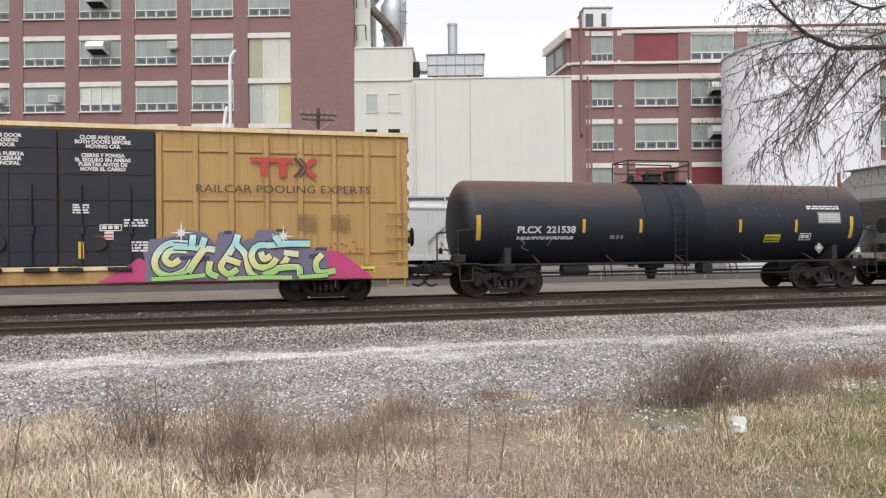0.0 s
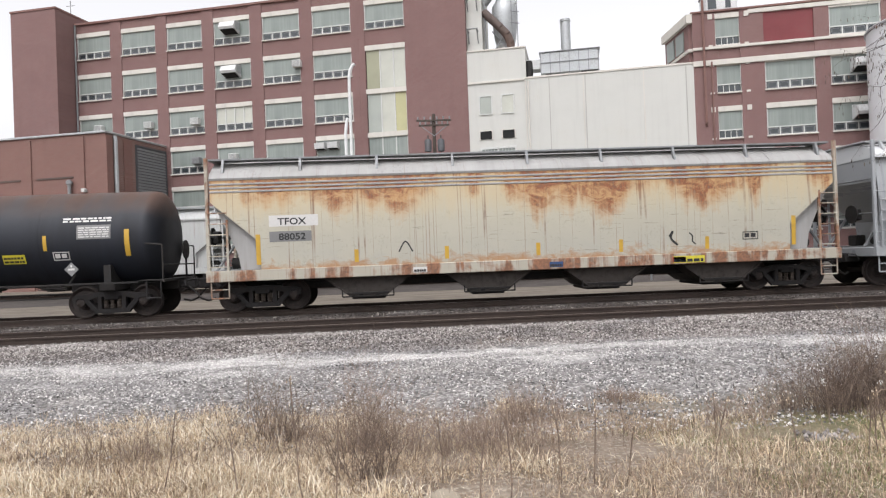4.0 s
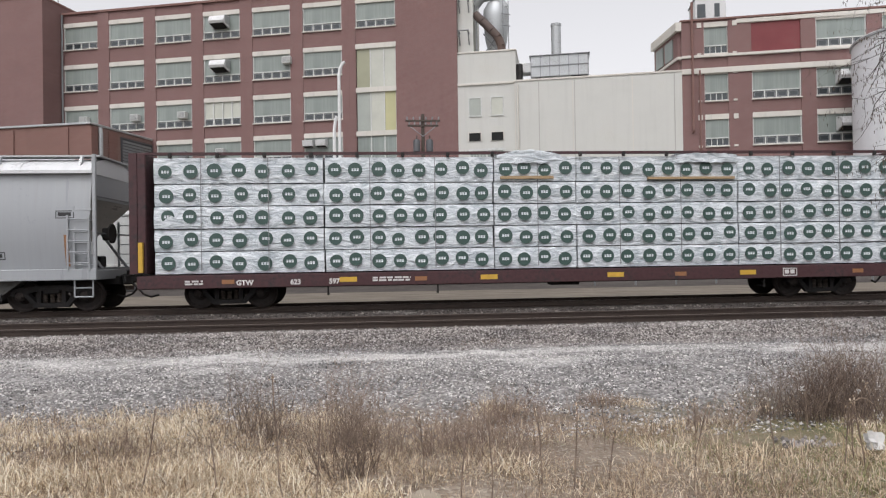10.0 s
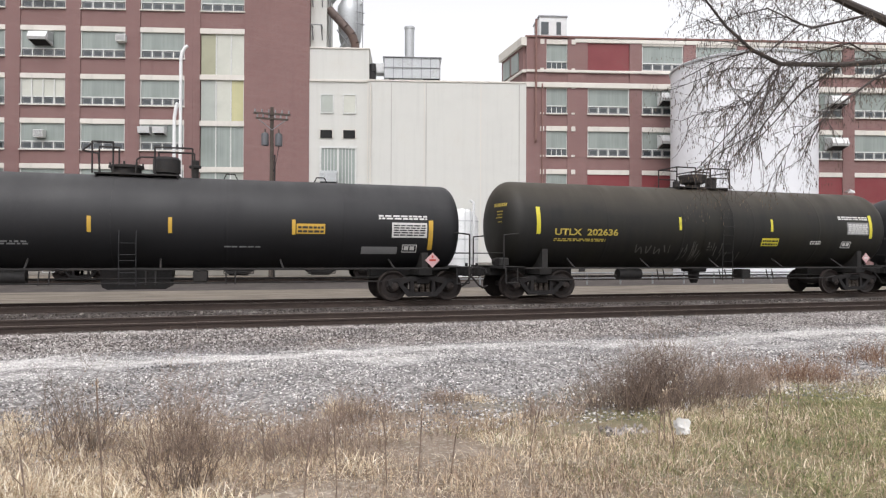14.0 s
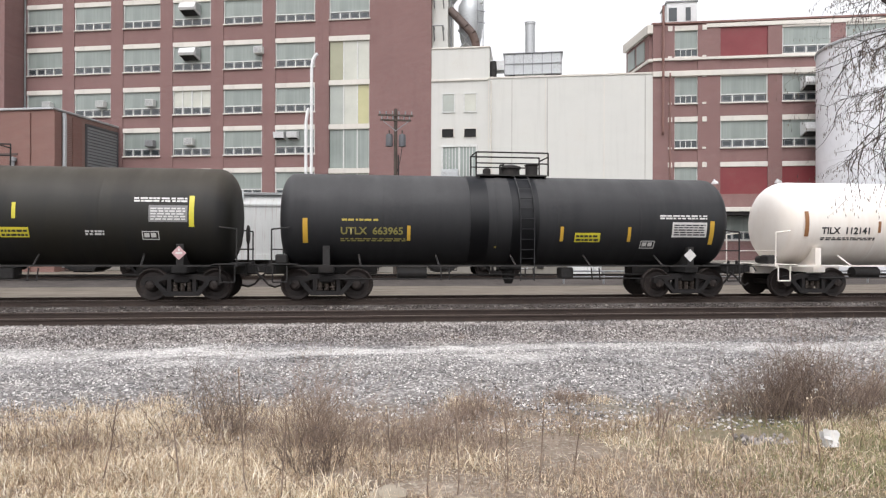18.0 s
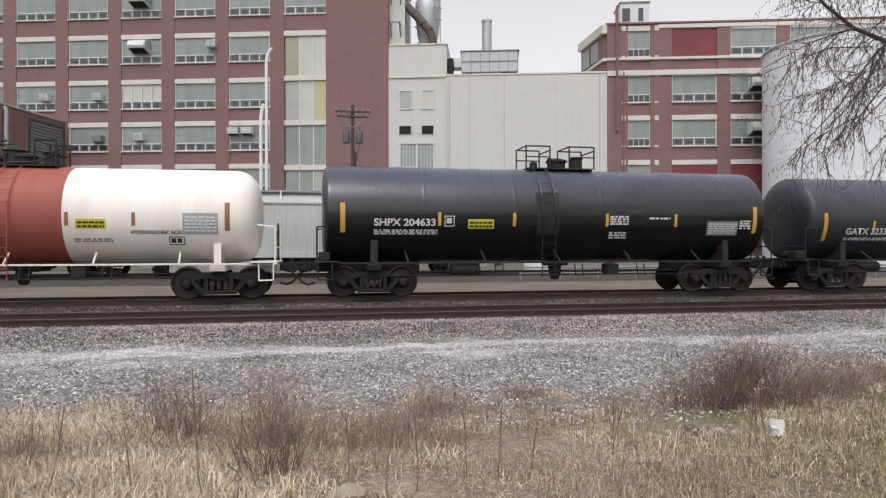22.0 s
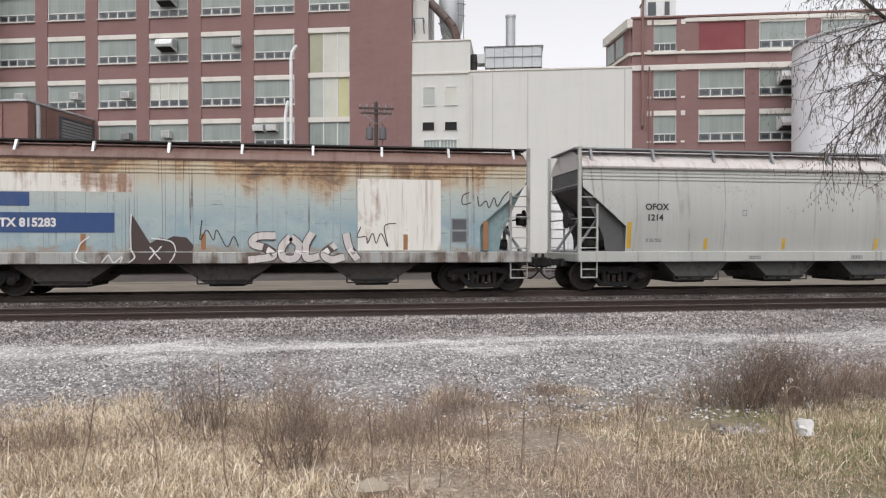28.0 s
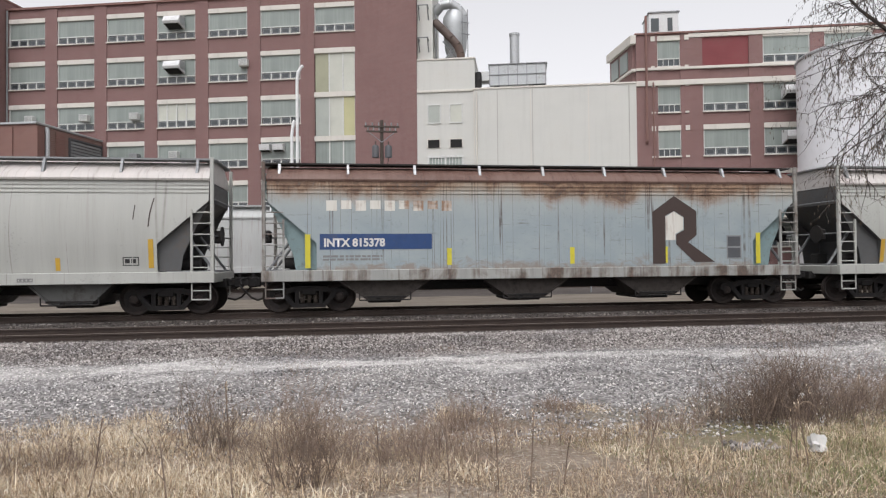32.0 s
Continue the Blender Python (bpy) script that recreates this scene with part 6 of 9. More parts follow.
# ---- covered hopper ----
def hopper_car(name, x0, half, trucks, mat, roof_mat, label, slope="slope", bays=(-4.4, 0.0, 4.4), smooth_side=True, walkway="steel_light", eave=3.92, crown=4.42, ribs=0, band=False, seams=True, sill_mat=None, moving=True, y=None, bulge=0.06, board=None, gusset=True, bead_mat=None, bay_mat="under"):
    if moving:
        car = car_root(name, x0, trucks, label, "covered hopper", (-half - 0.2, half + 0.2))
    else:
        car = empty(name, pose(x0, y, 0))
        tagged(car, label, "covered hopper", "standing hopper cars")
        for x in trucks:
            b = under("bogie", GEAR["bogie"], car, pose(x, 0, 0))
            for s in (-1, 1):
                under("side_frame", GEAR["side_frame"], b, pose(0, s * 1.0, 0))
            for d in (-0.889, 0.889):
                under("wheelset", GEAR["wheelset"], b, pose(d, 0, WHEEL_R))
        for s in (-1, 1):
            under("coupler", GEAR["coupler"], car, pose(s * (half + 0.2), 0, 0, 0, 0, 0 if s > 0 else 180))
    z_s = 1.22
    crown += 0.17
    base_y = 1.50 - (bulge - 0.06 if smooth_side else 0.0)
    bulge = bulge if smooth_side else 0.0
    y_at = lambda z: base_y + bulge * math.sin(max(0.0, min(1.0, (z - z_s) / (eave - z_s))) * math.pi)
    lev = [z_s + (eave - z_s) * i / 10 for i in range(11)]

    def reach(z):
        if z >= 3.22:
            return half - 0.16
        if z <= 2.02:
            return half - 1.55
        return half - 1.55 + 1.39 * (z - 2.02) / 1.2

    lev = sorted(set(lev + [2.02, 3.22]))
    ring = [(-y_at(z), z) for z in lev]
    nx = 14
    sh = Shape()
    for side in (-1, 1):
        g = [[(-reach(z) + 2 * reach(z) * i / nx, side * y_at(z), z) for i in range(nx + 1)] for z in lev]
        flat = [p for row in g for p in row]
        m = nx + 1
        sh.add(flat, [(k * m + i, k * m + i + 1, k * m + m + i + 1, k * m + m + i) for k in range(len(lev) - 1) for i in range(nx)])
    sh.box(-half + 1.6, half - 1.6, -1.45, 1.45, 1.0, z_s)
    body = part("body", sh, MAT[mat], car)
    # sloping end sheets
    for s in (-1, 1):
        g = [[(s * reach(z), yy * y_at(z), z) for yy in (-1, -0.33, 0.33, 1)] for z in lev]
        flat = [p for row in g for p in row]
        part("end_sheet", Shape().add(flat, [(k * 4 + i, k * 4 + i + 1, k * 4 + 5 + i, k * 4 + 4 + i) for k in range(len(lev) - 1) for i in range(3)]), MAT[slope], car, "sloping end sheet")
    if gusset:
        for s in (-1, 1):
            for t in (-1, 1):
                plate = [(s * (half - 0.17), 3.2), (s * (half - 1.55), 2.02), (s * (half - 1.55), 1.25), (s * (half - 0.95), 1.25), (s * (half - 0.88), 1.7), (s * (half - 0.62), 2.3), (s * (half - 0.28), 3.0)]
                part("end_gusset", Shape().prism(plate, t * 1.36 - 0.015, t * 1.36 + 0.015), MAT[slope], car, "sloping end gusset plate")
    # roof with its eave beads
    rp = [(-1.52, eave - 0.06), (-1.54, eave + 0.0), (-1.45, eave + 0.14), (-1.2, eave + 0.30), (-0.8, crown - 0.07), (-0.4, crown), (0.4, crown), (0.8, crown - 0.07), (1.2, eave + 0.30), (1.45, eave + 0.14), (1.54, eave), (1.52, eave - 0.06)]
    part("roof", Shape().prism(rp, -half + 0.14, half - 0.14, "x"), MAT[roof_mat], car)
    if band:
        for k in range(3):
            z = eave - 0.20 - k * 0.11
            part("bead", Shape().box(-half + 0.15, half - 0.15, -y_at(z) - 0.018, -y_at(z) + 0.01, z, z + 0.055, 0.008), MAT[bead_mat or mat], car)
    else:
        part("eave_rail", Shape().box(-half + 0.1, half - 0.1, -1.575, -1.53, eave - 0.07, eave + 0.02).box(-half + 0.1, half - 0.1, 1.53, 1.575, eave - 0.07, eave + 0.02), MAT[roof_mat], car)
    for i in range(1, 9):
        x = -half + 2 * half * i / 9
        part("roof_seam", Shape().prism([(p * 1.003, q + 0.012) for p, q in rp], x - 0.02, x + 0.02, "x"), MAT[roof_mat], car)
    for k in range(ribs):
        x = -half + 1.9 + (2 * half - 3.8) * k / (ribs - 1)
        part("side_seam", Shape().prism([(x - 0.03, 0.01), (x - 0.015, -0.004), (x + 0.015, -0.004), (x + 0.03, 0.01)], z_s, eave - 0.2, "z").moved(Matrix.Translation((0, -1.5, 0))), MAT[mat], car)
    if smooth_side and seams:
        for k in range(7):
            x = -half + 2.2 + (2 * half - 4.4) * k / 6
            sm = Shape()
            for a, b in zip(lev, lev[1:]):
                sm.add([(x - 0.012, -(y_at(a) + 0.006), a), (x + 0.012, -(y_at(a) + 0.006), a), (x + 0.012, -(y_at(b) + 0.006), b), (x - 0.012, -(y_at(b) + 0.006), b)], [(0, 1, 2, 3)])
            part("weld_seam", sm, MAT[mat], car)
    # hatch trough and running board on brackets
    part("hatch_cover", Shape().box(-half + 1.2, half - 1.2, -0.3, 0.3, crown, crown + 0.05, 0.02), MAT[roof_mat], car)
    for s in (-1, 1):
        part("running_board", Shape().box(-half + 0.05, half - 0.05, s * 0.98 - 0.24, s * 0.98 + 0.24, crown - 0.03, crown + 0.015), MAT[board or walkway], car, "grated roof running board")
    for i in range(9):
        x = -half + 0.5 + (2 * half - 1.0) * i / 8
        for s in (-1, 1):
            part("board_bracket", Shape().prism([(s * 1.20, crown - 0.03), (s * 1.30, crown - 0.03), (s * 1.44, eave + 0.16), (s * 1.30, eave + 0.20)], x - 0.035, x + 0.035, "x"), MAT[walkway], car)
    part("board_end", Shape().box(-half + 0.02, -half + 0.4, -1.2, 1.2, crown - 0.02, crown + 0.02), MAT[walkway], car)
    part("board_end", Shape().box(half - 0.4, half - 0.02, -1.2, 1.2, crown - 0.02, crown + 0.02), MAT[walkway], car)
    # side sills and end frames
    sm = MAT[sill_mat or mat]
    for s in (-1, 1):
        part("side_sill", Shape().box(-half, half, s * 1.54 - 0.06, s * 1.54 + 0.06, 0.92, z_s + 0.02, 0.015), sm, car)
    for s in (-1, 1):
        part("end_sill", Shape().box(min(s * half, s * (half - 0.25)), max(s * half, s * (half - 0.25)), -1.48, 1.48, 0.92, 1.2, 0.02), sm, car)
        part("draft_sill", Shape().box(min(s * (half + 0.1), s * (half - 2.4)), max(s * (half + 0.1), s * (half - 2.4)), -0.28, 0.28, 0.74, 1.0, 0.02), MAT["under"], car)
        for t in (-1, 1):
            x = s * (half - 0.07)
            post = part("corner_post", Shape().box(x - 0.05, x + 0.05, t * 1.5 - 0.05, t * 1.5 + 0.05, 1.2, crown + 0.0, 0.01), sm, car)
            xl = s * (half - 0.62)
            lad = part("ladder", Shape().box(xl - 0.03, xl + 0.03, t * 1.53 - 0.03, t * 1.53 + 0.03, 1.2, 3.0 if s * t < 0 else 2.7), sm, car)
            for k in range(6):
                part("rung", Shape().rod((xl, t * 1.55, 1.35 + k * 0.31), (x, t * 1.55, 1.35 + k * 0.31), 0.018), sm, lad)
            part("stirrup", Shape().pipe([(x - s * 0.05, t * 1.52, 0.95), (x - s * 0.05, t * 1.52, 0.45), (xl, t * 1.52, 0.45), (xl, t * 1.52, 0.95)], 0.022).rod((x - s * 0.05, t * 1.52, 0.7), (xl, t * 1.52, 0.7), 0.018), sm, post)
        part("end_brace", Shape().pipe([(s * (half - 0.1), -0.9, 1.2), (s * (half - 0.9), -0.9, 2.3)], 0.045).pipe([(s * (half - 0.1), 0.9, 1.2), (s * (half - 0.9), 0.9, 2.3)], 0.045).pipe([(s * (half - 0.08), -1.5, 2.25), (s * (half - 0.08), 1.5, 2.25)], 0.025).pipe([(s * (half - 0.08), -1.5, 3.3), (s * (half - 0.08), 1.5, 3.3)], 0.025), MAT["steel_grey"], car)
        part("platform", Shape().box(min(s * (half - 0.1), s * (half - 1.3)), max(s * (half - 0.1), s * (half - 1.3)), -1.4, 1.4, 1.2, 1.25), MAT["steel_grey"], car)
        bx = s * (half + 0.02)
        part("brake_wheel", Shape().lathe([(bx, 0.25), (bx, 0.29), (bx + s * 0.04, 0.29), (bx + s * 0.04, 0.25)], 18, "x", (0, -0.6, 2.25)).rod((bx, -0.88, 2.25), (bx, -0.32, 2.25), 0.016).rod((bx, -0.6, 1.97), (bx, -0.6, 2.53), 0.016).box(min(bx, bx - s * 0.2), max(bx, bx - s * 0.2), -0.78, -0.42, 2.05, 2.42, 0.03), MAT["under"], car)
        part("air_tank", Shape().rod((s * (half - 1.25), -0.7, 1.45), (s * (half - 0.55), -0.7, 1.45), 0.17, 12), MAT["under"], car)
        part("brake_valve", Shape().box(s * (half - 0.8) - 0.18, s * (half - 0.8) + 0.18, 0.2, 0.6, 1.25, 1.6, 0.03), MAT["under"], car)
    # discharge bays
    free = half - 2.75
    wd = min(1.45, (bays[1] - bays[0]) * 0.38)
    for x in bays:
        part("hopper_bay", Shape().prism([(x - wd, 1.0), (x + wd, 1.0), (x + 0.5, 0.33), (x - 0.5, 0.33)], -1.2, 1.2), MAT[bay_mat], car, "tapering discharge bay")
        for k in (-1, 1):
            part("bay_rib", Shape().prism([(x + k * (wd - 0.05), 0.98), (x + k * (wd + 0.02), 0.98), (x + k * 0.52, 0.33), (x + k * 0.45, 0.33)], -1.24, -1.2), MAT[bay_mat], car)
        part("outlet_gate", Shape().box(x - 0.5, x + 0.5, -0.9, 0.9, 0.24, 0.33, 0.02).rod((x - 0.2, -1.25, 0.36), (x - 0.2, -0.8, 0.36), 0.07, 8).rod((x + 0.25, -1.2, 0.36), (x + 0.25, -0.8, 0.36), 0.05, 8).box(x - 0.62, x + 0.62, -1.28, -1.2, 0.40, 0.46), MAT["under"], car)
        part("gate_rack", Shape().pipe([(x - 0.75, -1.27, 0.55), (x - 0.75, -1.27, 0.34), (x + 0.75, -1.27, 0.34), (x + 0.75, -1.27, 0.55)], 0.022), MAT["under"], car)
    part("centre_sill", Shape().box(-half + 2.0, half - 2.0, -0.3, 0.3, 0.60, 1.0, 0.02), MAT["under"], car)
    part("centre_pipe", Shape().rod((-free, -0.75, 0.86), (free, -0.75, 0.86), 0.03), MAT["under"], car)
    return car, y_at




# ---- boxcar ----
def boxcar():
    half = 9.35
    car = car_root("boxcar", -5.81, (-6.98, 6.98), "mustard yellow boxcar with dark plug doors and colourful spray paint", "boxcar", (-half - 0.2, half + 0.2))
    y0, top, bot = 1.45, 4.86, 1.0
    part("body", Shape().box(-half, half, -y0, y0, bot, top), MAT["boxcar"], car)
    part("roof", Shape().prism([(-1.53, top - 0.02), (-1.53, top + 0.1), (-0.5, top + 0.24), (0.5, top + 0.24), (1.53, top + 0.1), (1.53, top - 0.02)], -half - 0.05, half + 0.05, "x"), MAT["boxcar_roof"], car, "sun-bleached boxcar roof")
    for i in range(17):
        x = -half + 0.3 + i * (2 * half - 0.6) / 16
        part("roof_rib", Shape().prism([(-1.5, top + 0.10), (-0.5, top + 0.275), (0.5, top + 0.275), (1.5, top + 0.10), (0.5, top + 0.2), (-0.5, top + 0.2)], x - 0.04, x + 0.04, "x"), MAT["boxcar_roof"], car)
    part("side_sill", Shape().box(-half, half, -1.52, -1.42, 0.66, bot + 0.04, 0.015).box(-half, half, 1.42, 1.52, 0.66, bot + 0.04, 0.015), MAT["boxcar"], car)
    part("underframe", Shape().box(-half + 0.1, half - 0.1, -0.35, 0.35, 0.62, bot).box(-half + 3.4, half - 3.4, -1.3, 1.3, 0.86, bot), MAT["under"], car)
    # side posts and belt rails of the plain ends
    for side in (-1, 1):
        xs = [2.47 + i * 0.945 for i in range(8)]
        for x in [s * q for q in xs for s in (-1, 1)]:
            part("side_post", Shape().box(x - 0.075, x + 0.075, min(side * 1.44, side * 1.52), max(side * 1.44, side * 1.52), bot + 0.05, top - 0.12, 0.015), MAT["boxcar"], car)
        for z in (1.45, 2.95, 4.31):
            for s in (-1, 1):
                for i in range(7):
                    a, b = xs[i] + 0.10, xs[i + 1] - 0.10
                    part("side_panel_edge", Shape().box(min(s * a, s * b), max(s * a, s * b), min(side * 1.45, side * 1.485), max(side * 1.45, side * 1.505), z - 0.045, z + 0.045, 0.012), MAT["boxcar"], car)
    # end corrugations and ladder
    for s in (-1, 1):
        for k in range(8):
            z = 1.4 + k * 0.42
            part("end_rib", Shape().prism([(s * half, z), (s * (half + 0.09), z + 0.1), (s * (half + 0.09), z + 0.2), (s * half, z + 0.3)], -1.3, 1.3, "y"), MAT["boxcar"], car)
        part("end_header", Shape().box(min(s * half, s * (half + 0.05)), max(s * half, s * (half + 0.05)), -1.42, 1.42, 4.48, 4.84, 0.01), MAT["hop_white"], car, "white painted header of the boxcar end")
        lad = Shape()
        for k in range(5):
            z = 1.15 + k * 0.36
            lad.pipe([(s * (half - 0.62), -1.5, z), (s * (half - 0.62), -1.56, z), (s * (half - 0.05), -1.56, z), (s * (half - 0.05), -1.5, z)], 0.02)
        lad.pipe([(s * (half - 0.6), -1.5, 0.85), (s * (half - 0.6), -1.5, 0.45), (s * (half - 0.1), -1.5, 0.45), (s * (half - 0.1), -1.5, 0.85)], 0.022)
        part("ladder", lad, MAT["boxcar"], car)
        part("end_walk", Shape().box(min(s * half, s * (half + 0.35)), max(s * half, s * (half + 0.35)), -1.2, 1.2, 1.0, 1.04), MAT["steel_grey"], car)
        part("brake_wheel", Shape().lathe([(s * (half + 0.25), 0.25), (s * (half + 0.25), 0.29), (s * (half + 0.29), 0.29), (s * (half + 0.29), 0.25)], 18, "x", (0, -0.7, 1.9)).rod((s * (half + 0.27), -0.98, 1.9), (s * (half + 0.27), -0.42, 1.9), 0.016).box(min(s * half, s * (half + 0.22)), max(s * half, s * (half + 0.22)), -0.9, -0.5, 1.7, 2.1), MAT["under"], car)
    # two plug doors
    for s in (-1, 1):
        a, b = (0.02, 2.37) if s > 0 else (-2.37, -0.02)
        d = part("door", Shape().box(a, b, -1.56, -1.45, bot + 0.16, top - 0.08, 0.02), MAT["door_blue"], car, "dark blue-black plug door")
        for k in range(5):
            z = bot + 0.55 + k * 0.68
            part("door_rib", Shape().box(a + 0.1, b - 0.1, -1.58, -1.56, z, z + 0.04), MAT["door_blue"], d)
        part("door_rib", Shape().box((a + b) / 2 - 0.03, (a + b) / 2 + 0.03, -1.583, -1.56, bot + 0.2, top - 0.12), MAT["door_blue"], d)
        for q in (0.55, 1.75):
            part("lock_rod", Shape().rod((a + q, -1.60, bot + 0.2), (a + q, -1.60, 3.3), 0.02).box(a + q - 0.06, a + q + 0.06, -1.63, -1.56, 2.0, 2.2), MAT["door_blue"], d)
        part("door_crank", Shape().lathe([(-1.62, 0.16), (-1.62, 0.19), (-1.65, 0.19), (-1.65, 0.16)], 16, "y", ((a + b) / 2 - 0.2, 0, 1.75)), MAT["under"], d)
    part("door_track", Shape().box(-4.9, 4.9, -1.572, -1.50, bot + 0.02, bot + 0.13, 0.01), MAT["boxcar_roof"], car, "yellow door track")
    for x in (-1.6, -0.5, 0.3, 1.5):
        part("door_roller", Shape().box(x - 0.3, x + 0.3, -1.66, -1.6, bot, bot + 0.12, 0.02), MAT["under"], car)
    dy = lambda z: 1.585
    lettering("CLOSE AND LOCK\nBOTH DOORS BEFORE\nMOVING CAR", 1.1, 4.53, 0.135, "ink_white", car, dy, align="CENTER", bold=0.006)
    lettering("CIERRE Y PONGA\nEL SEGURO EN AMBAS\nPUERTAS ANTES DE\nMOVER EL CARRO", 1.1, 4.05, 0.135, "ink_white", car, dy, align="CENTER", bold=0.006)
    lettering("THIS DOOR\nCLOSING\nDOOR", -1.2, 4.53, 0.135, "ink_white", car, dy, align="CENTER", bold=0.006)
    lettering("ESTA PUERTA\nDE CERRAR\nPRINCIPAL", -1.2, 4.05, 0.135, "ink_white", car, dy, align="CENTER", bold=0.006)
    bars(0.35, 2.75, 0.4, 0.045, 4, "ink_white", car, dy, 5)
    bars(1.6, 2.35, 0.6, 0.05, 3, "ink_white", car, dy, 6)
    bars(1.75, 1.75, 0.45, 0.05, 4, "ink_white", car, dy, 7)
    bars(-1.9, 1.75, 0.5, 0.06, 3, "ink_white", car, dy, 8)
    sticker(0.9, 1.75, 0.22, 0.2, "ink_red", car, dy)
    sticker(1.12, 1.85, 0.22, 0.22, "ink_white", car, dy, "ink_red", 2)
    stripes([0.55, -1.9], 1.35, 1.8, 0.14, "yellow", car, dy)
    frame_box(1.0, 2.08, 0.55, 0.18, "ink_white", car, dy, 3)
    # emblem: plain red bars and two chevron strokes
    fy = lambda z: 1.532
    z0, z1 = 3.6, 4.15
    sh = Shape()
    rect(sh, 4.87, 6.05, z1 - 0.14, z1)
    rect(sh, 5.15, 5.36, z0, z1 - 0.14)
    rect(sh, 5.65, 5.86, z0, z1 - 0.14)
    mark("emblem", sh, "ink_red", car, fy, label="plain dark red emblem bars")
    mark("emblem_chevron", joined(stroke([(6.08, z1), (6.28, (z0 + z1) / 2), (6.08, z0)], 0.09), stroke([(6.22, z1), (6.42, (z0 + z1) / 2), (6.22, z0)], 0.05)), "ink_brown", car, fy, 0.006)
    mark("emblem_arm", joined(stroke([(6.68, z1), (6.42, (z0 + z1) / 2), (6.68, z0)], 0.14)), "ink_red", car, fy, 0.005)
    lettering("RAILCAR POOLING EXPERTS", 5.83, 3.15, 0.31, "ink_brown", car, fy, align="CENTER", wide=1.22)
    for k, (x, z) in enumerate(((6.15, 2.5), (7.1, 2.5))):
        bars(x, z, 0.55, 0.04, 8, "ink_faded", car, fy, 10 + k)
    sticker(7.89, 0.87, 0.46, 0.16, "yellow_pale", car, fy, "ink_brown", 1)
    # spray paint: pink ground, dark outline, pale letters shown as plain shapes
    gy = lambda z: 1.535
    pink = Shape()
    pink.add([(0.9, 0, 0.70), (8.3, 0, 0.70), (7.8, 0, 1.12), (7.3, 0, 1.5), (5.9, 0, 1.42), (2.5, 0, 1.1), (1.96, 0, 1.35), (1.4, 0, 0.95)], [tuple(range(8))])
    mark("spray_ground", pink, "pink", car, gy, 0.046, "pink spray-painted ground")
    blocks = Shape()
    rim = [(2.1, 0.72), (6.7, 0.70), (7.0, 1.05), (6.95, 1.42), (6.6, 1.52), (6.05, 1.70), (5.75, 1.86), (5.5, 2.10), (5.05, 2.10), (4.95, 1.88), (4.55, 1.76), (4.42, 2.08), (4.02, 2.05), (3.92, 1.70), (3.66, 2.03), (3.05, 2.12), (2.95, 1.95), (2.25, 1.85), (2.05, 1.6), (2.15, 1.1)]
    blocks.add([(q, 0, z) for q, z in rim], [tuple(range(len(rim)))])
    mark("spray_shadow", blocks, "mauve", car, gy, 0.049, "dull mauve spray shadow")
    forms = [
        [(3.40, 1.71), (2.77, 1.74), (2.40, 1.41), (2.40, 1.04), (2.72, 0.85), (3.13, 0.98), (3.32, 1.25)],
        [(3.19, 1.54), (2.78, 1.54), (2.62, 1.33), (2.78, 1.17), (3.00, 1.30)],
        [(2.84, 1.66), (3.35, 1.63), (3.92, 1.56)],
        [(3.35, 1.97), (3.32, 1.66)],
        [(3.65, 1.89), (3.57, 1.64)],
        [(3.63, 1.56), (3.41, 1.25), (3.22, 0.94)],
        [(3.79, 1.24), (3.76, 0.94), (3.99, 0.81)],
        [(2.28, 0.77), (2.84, 0.79), (3.66, 0.86)],
        [(4.53, 1.97), (4.45, 1.72), (4.26, 1.41), (4.07, 1.09), (4.26, 0.88), (4.51, 1.01)],
        [(4.50, 1.69), (4.73, 1.40), (4.83, 0.94), (5.08, 0.75)],
        [(4.23, 1.30), (4.59, 1.17)],
        [(5.62, 1.66), (5.08, 1.66), (4.89, 1.40), (5.02, 1.09), (5.36, 1.07), (5.57, 1.30)],
        [(5.14, 1.48), (5.22, 1.28), (5.41, 1.38)],
        [(5.30, 1.66), (5.84, 1.71), (6.50, 1.71)],
        [(5.52, 1.93), (5.68, 1.69)],
        [(6.18, 1.41), (5.77, 1.46)],
        [(5.88, 1.33), (5.62, 1.01), (5.22, 0.83)],
        [(5.60, 1.02), (6.15, 1.04), (6.20, 0.78)],
        [(4.26, 0.75), (5.13, 0.77), (5.99, 0.75)],
        [(6.84, 1.40), (6.66, 1.17), (6.75, 0.89), (7.21, 0.93)],
        [(6.18, 0.76), (6.62, 0.78), (6.99, 0.8)],
    ]
    forms.sort(key=lambda f: len(f) < 4)
    for k, f in enumerate(forms):
        low = max(z for _, z in f) < 0.9
        up = 0.052 + 0.0016 * k
        mark("spray_outline", stroke(f, 0.15 if low else 0.235), "ink_black", car, gy, up, "black spray outline")
        mark("spray_fill", stroke(f, 0.115 if low else 0.17), "spray_fade", car, gy, up + 0.0008, "spray fill fading from aqua to lime")
        if k % 3 == 0 and not low:
            mark("spray_light", stroke([(p - 0.06, q + 0.06) for p, q in f], 0.02), "ink_white", car, gy, up + 0.0012, "white spray highlight")
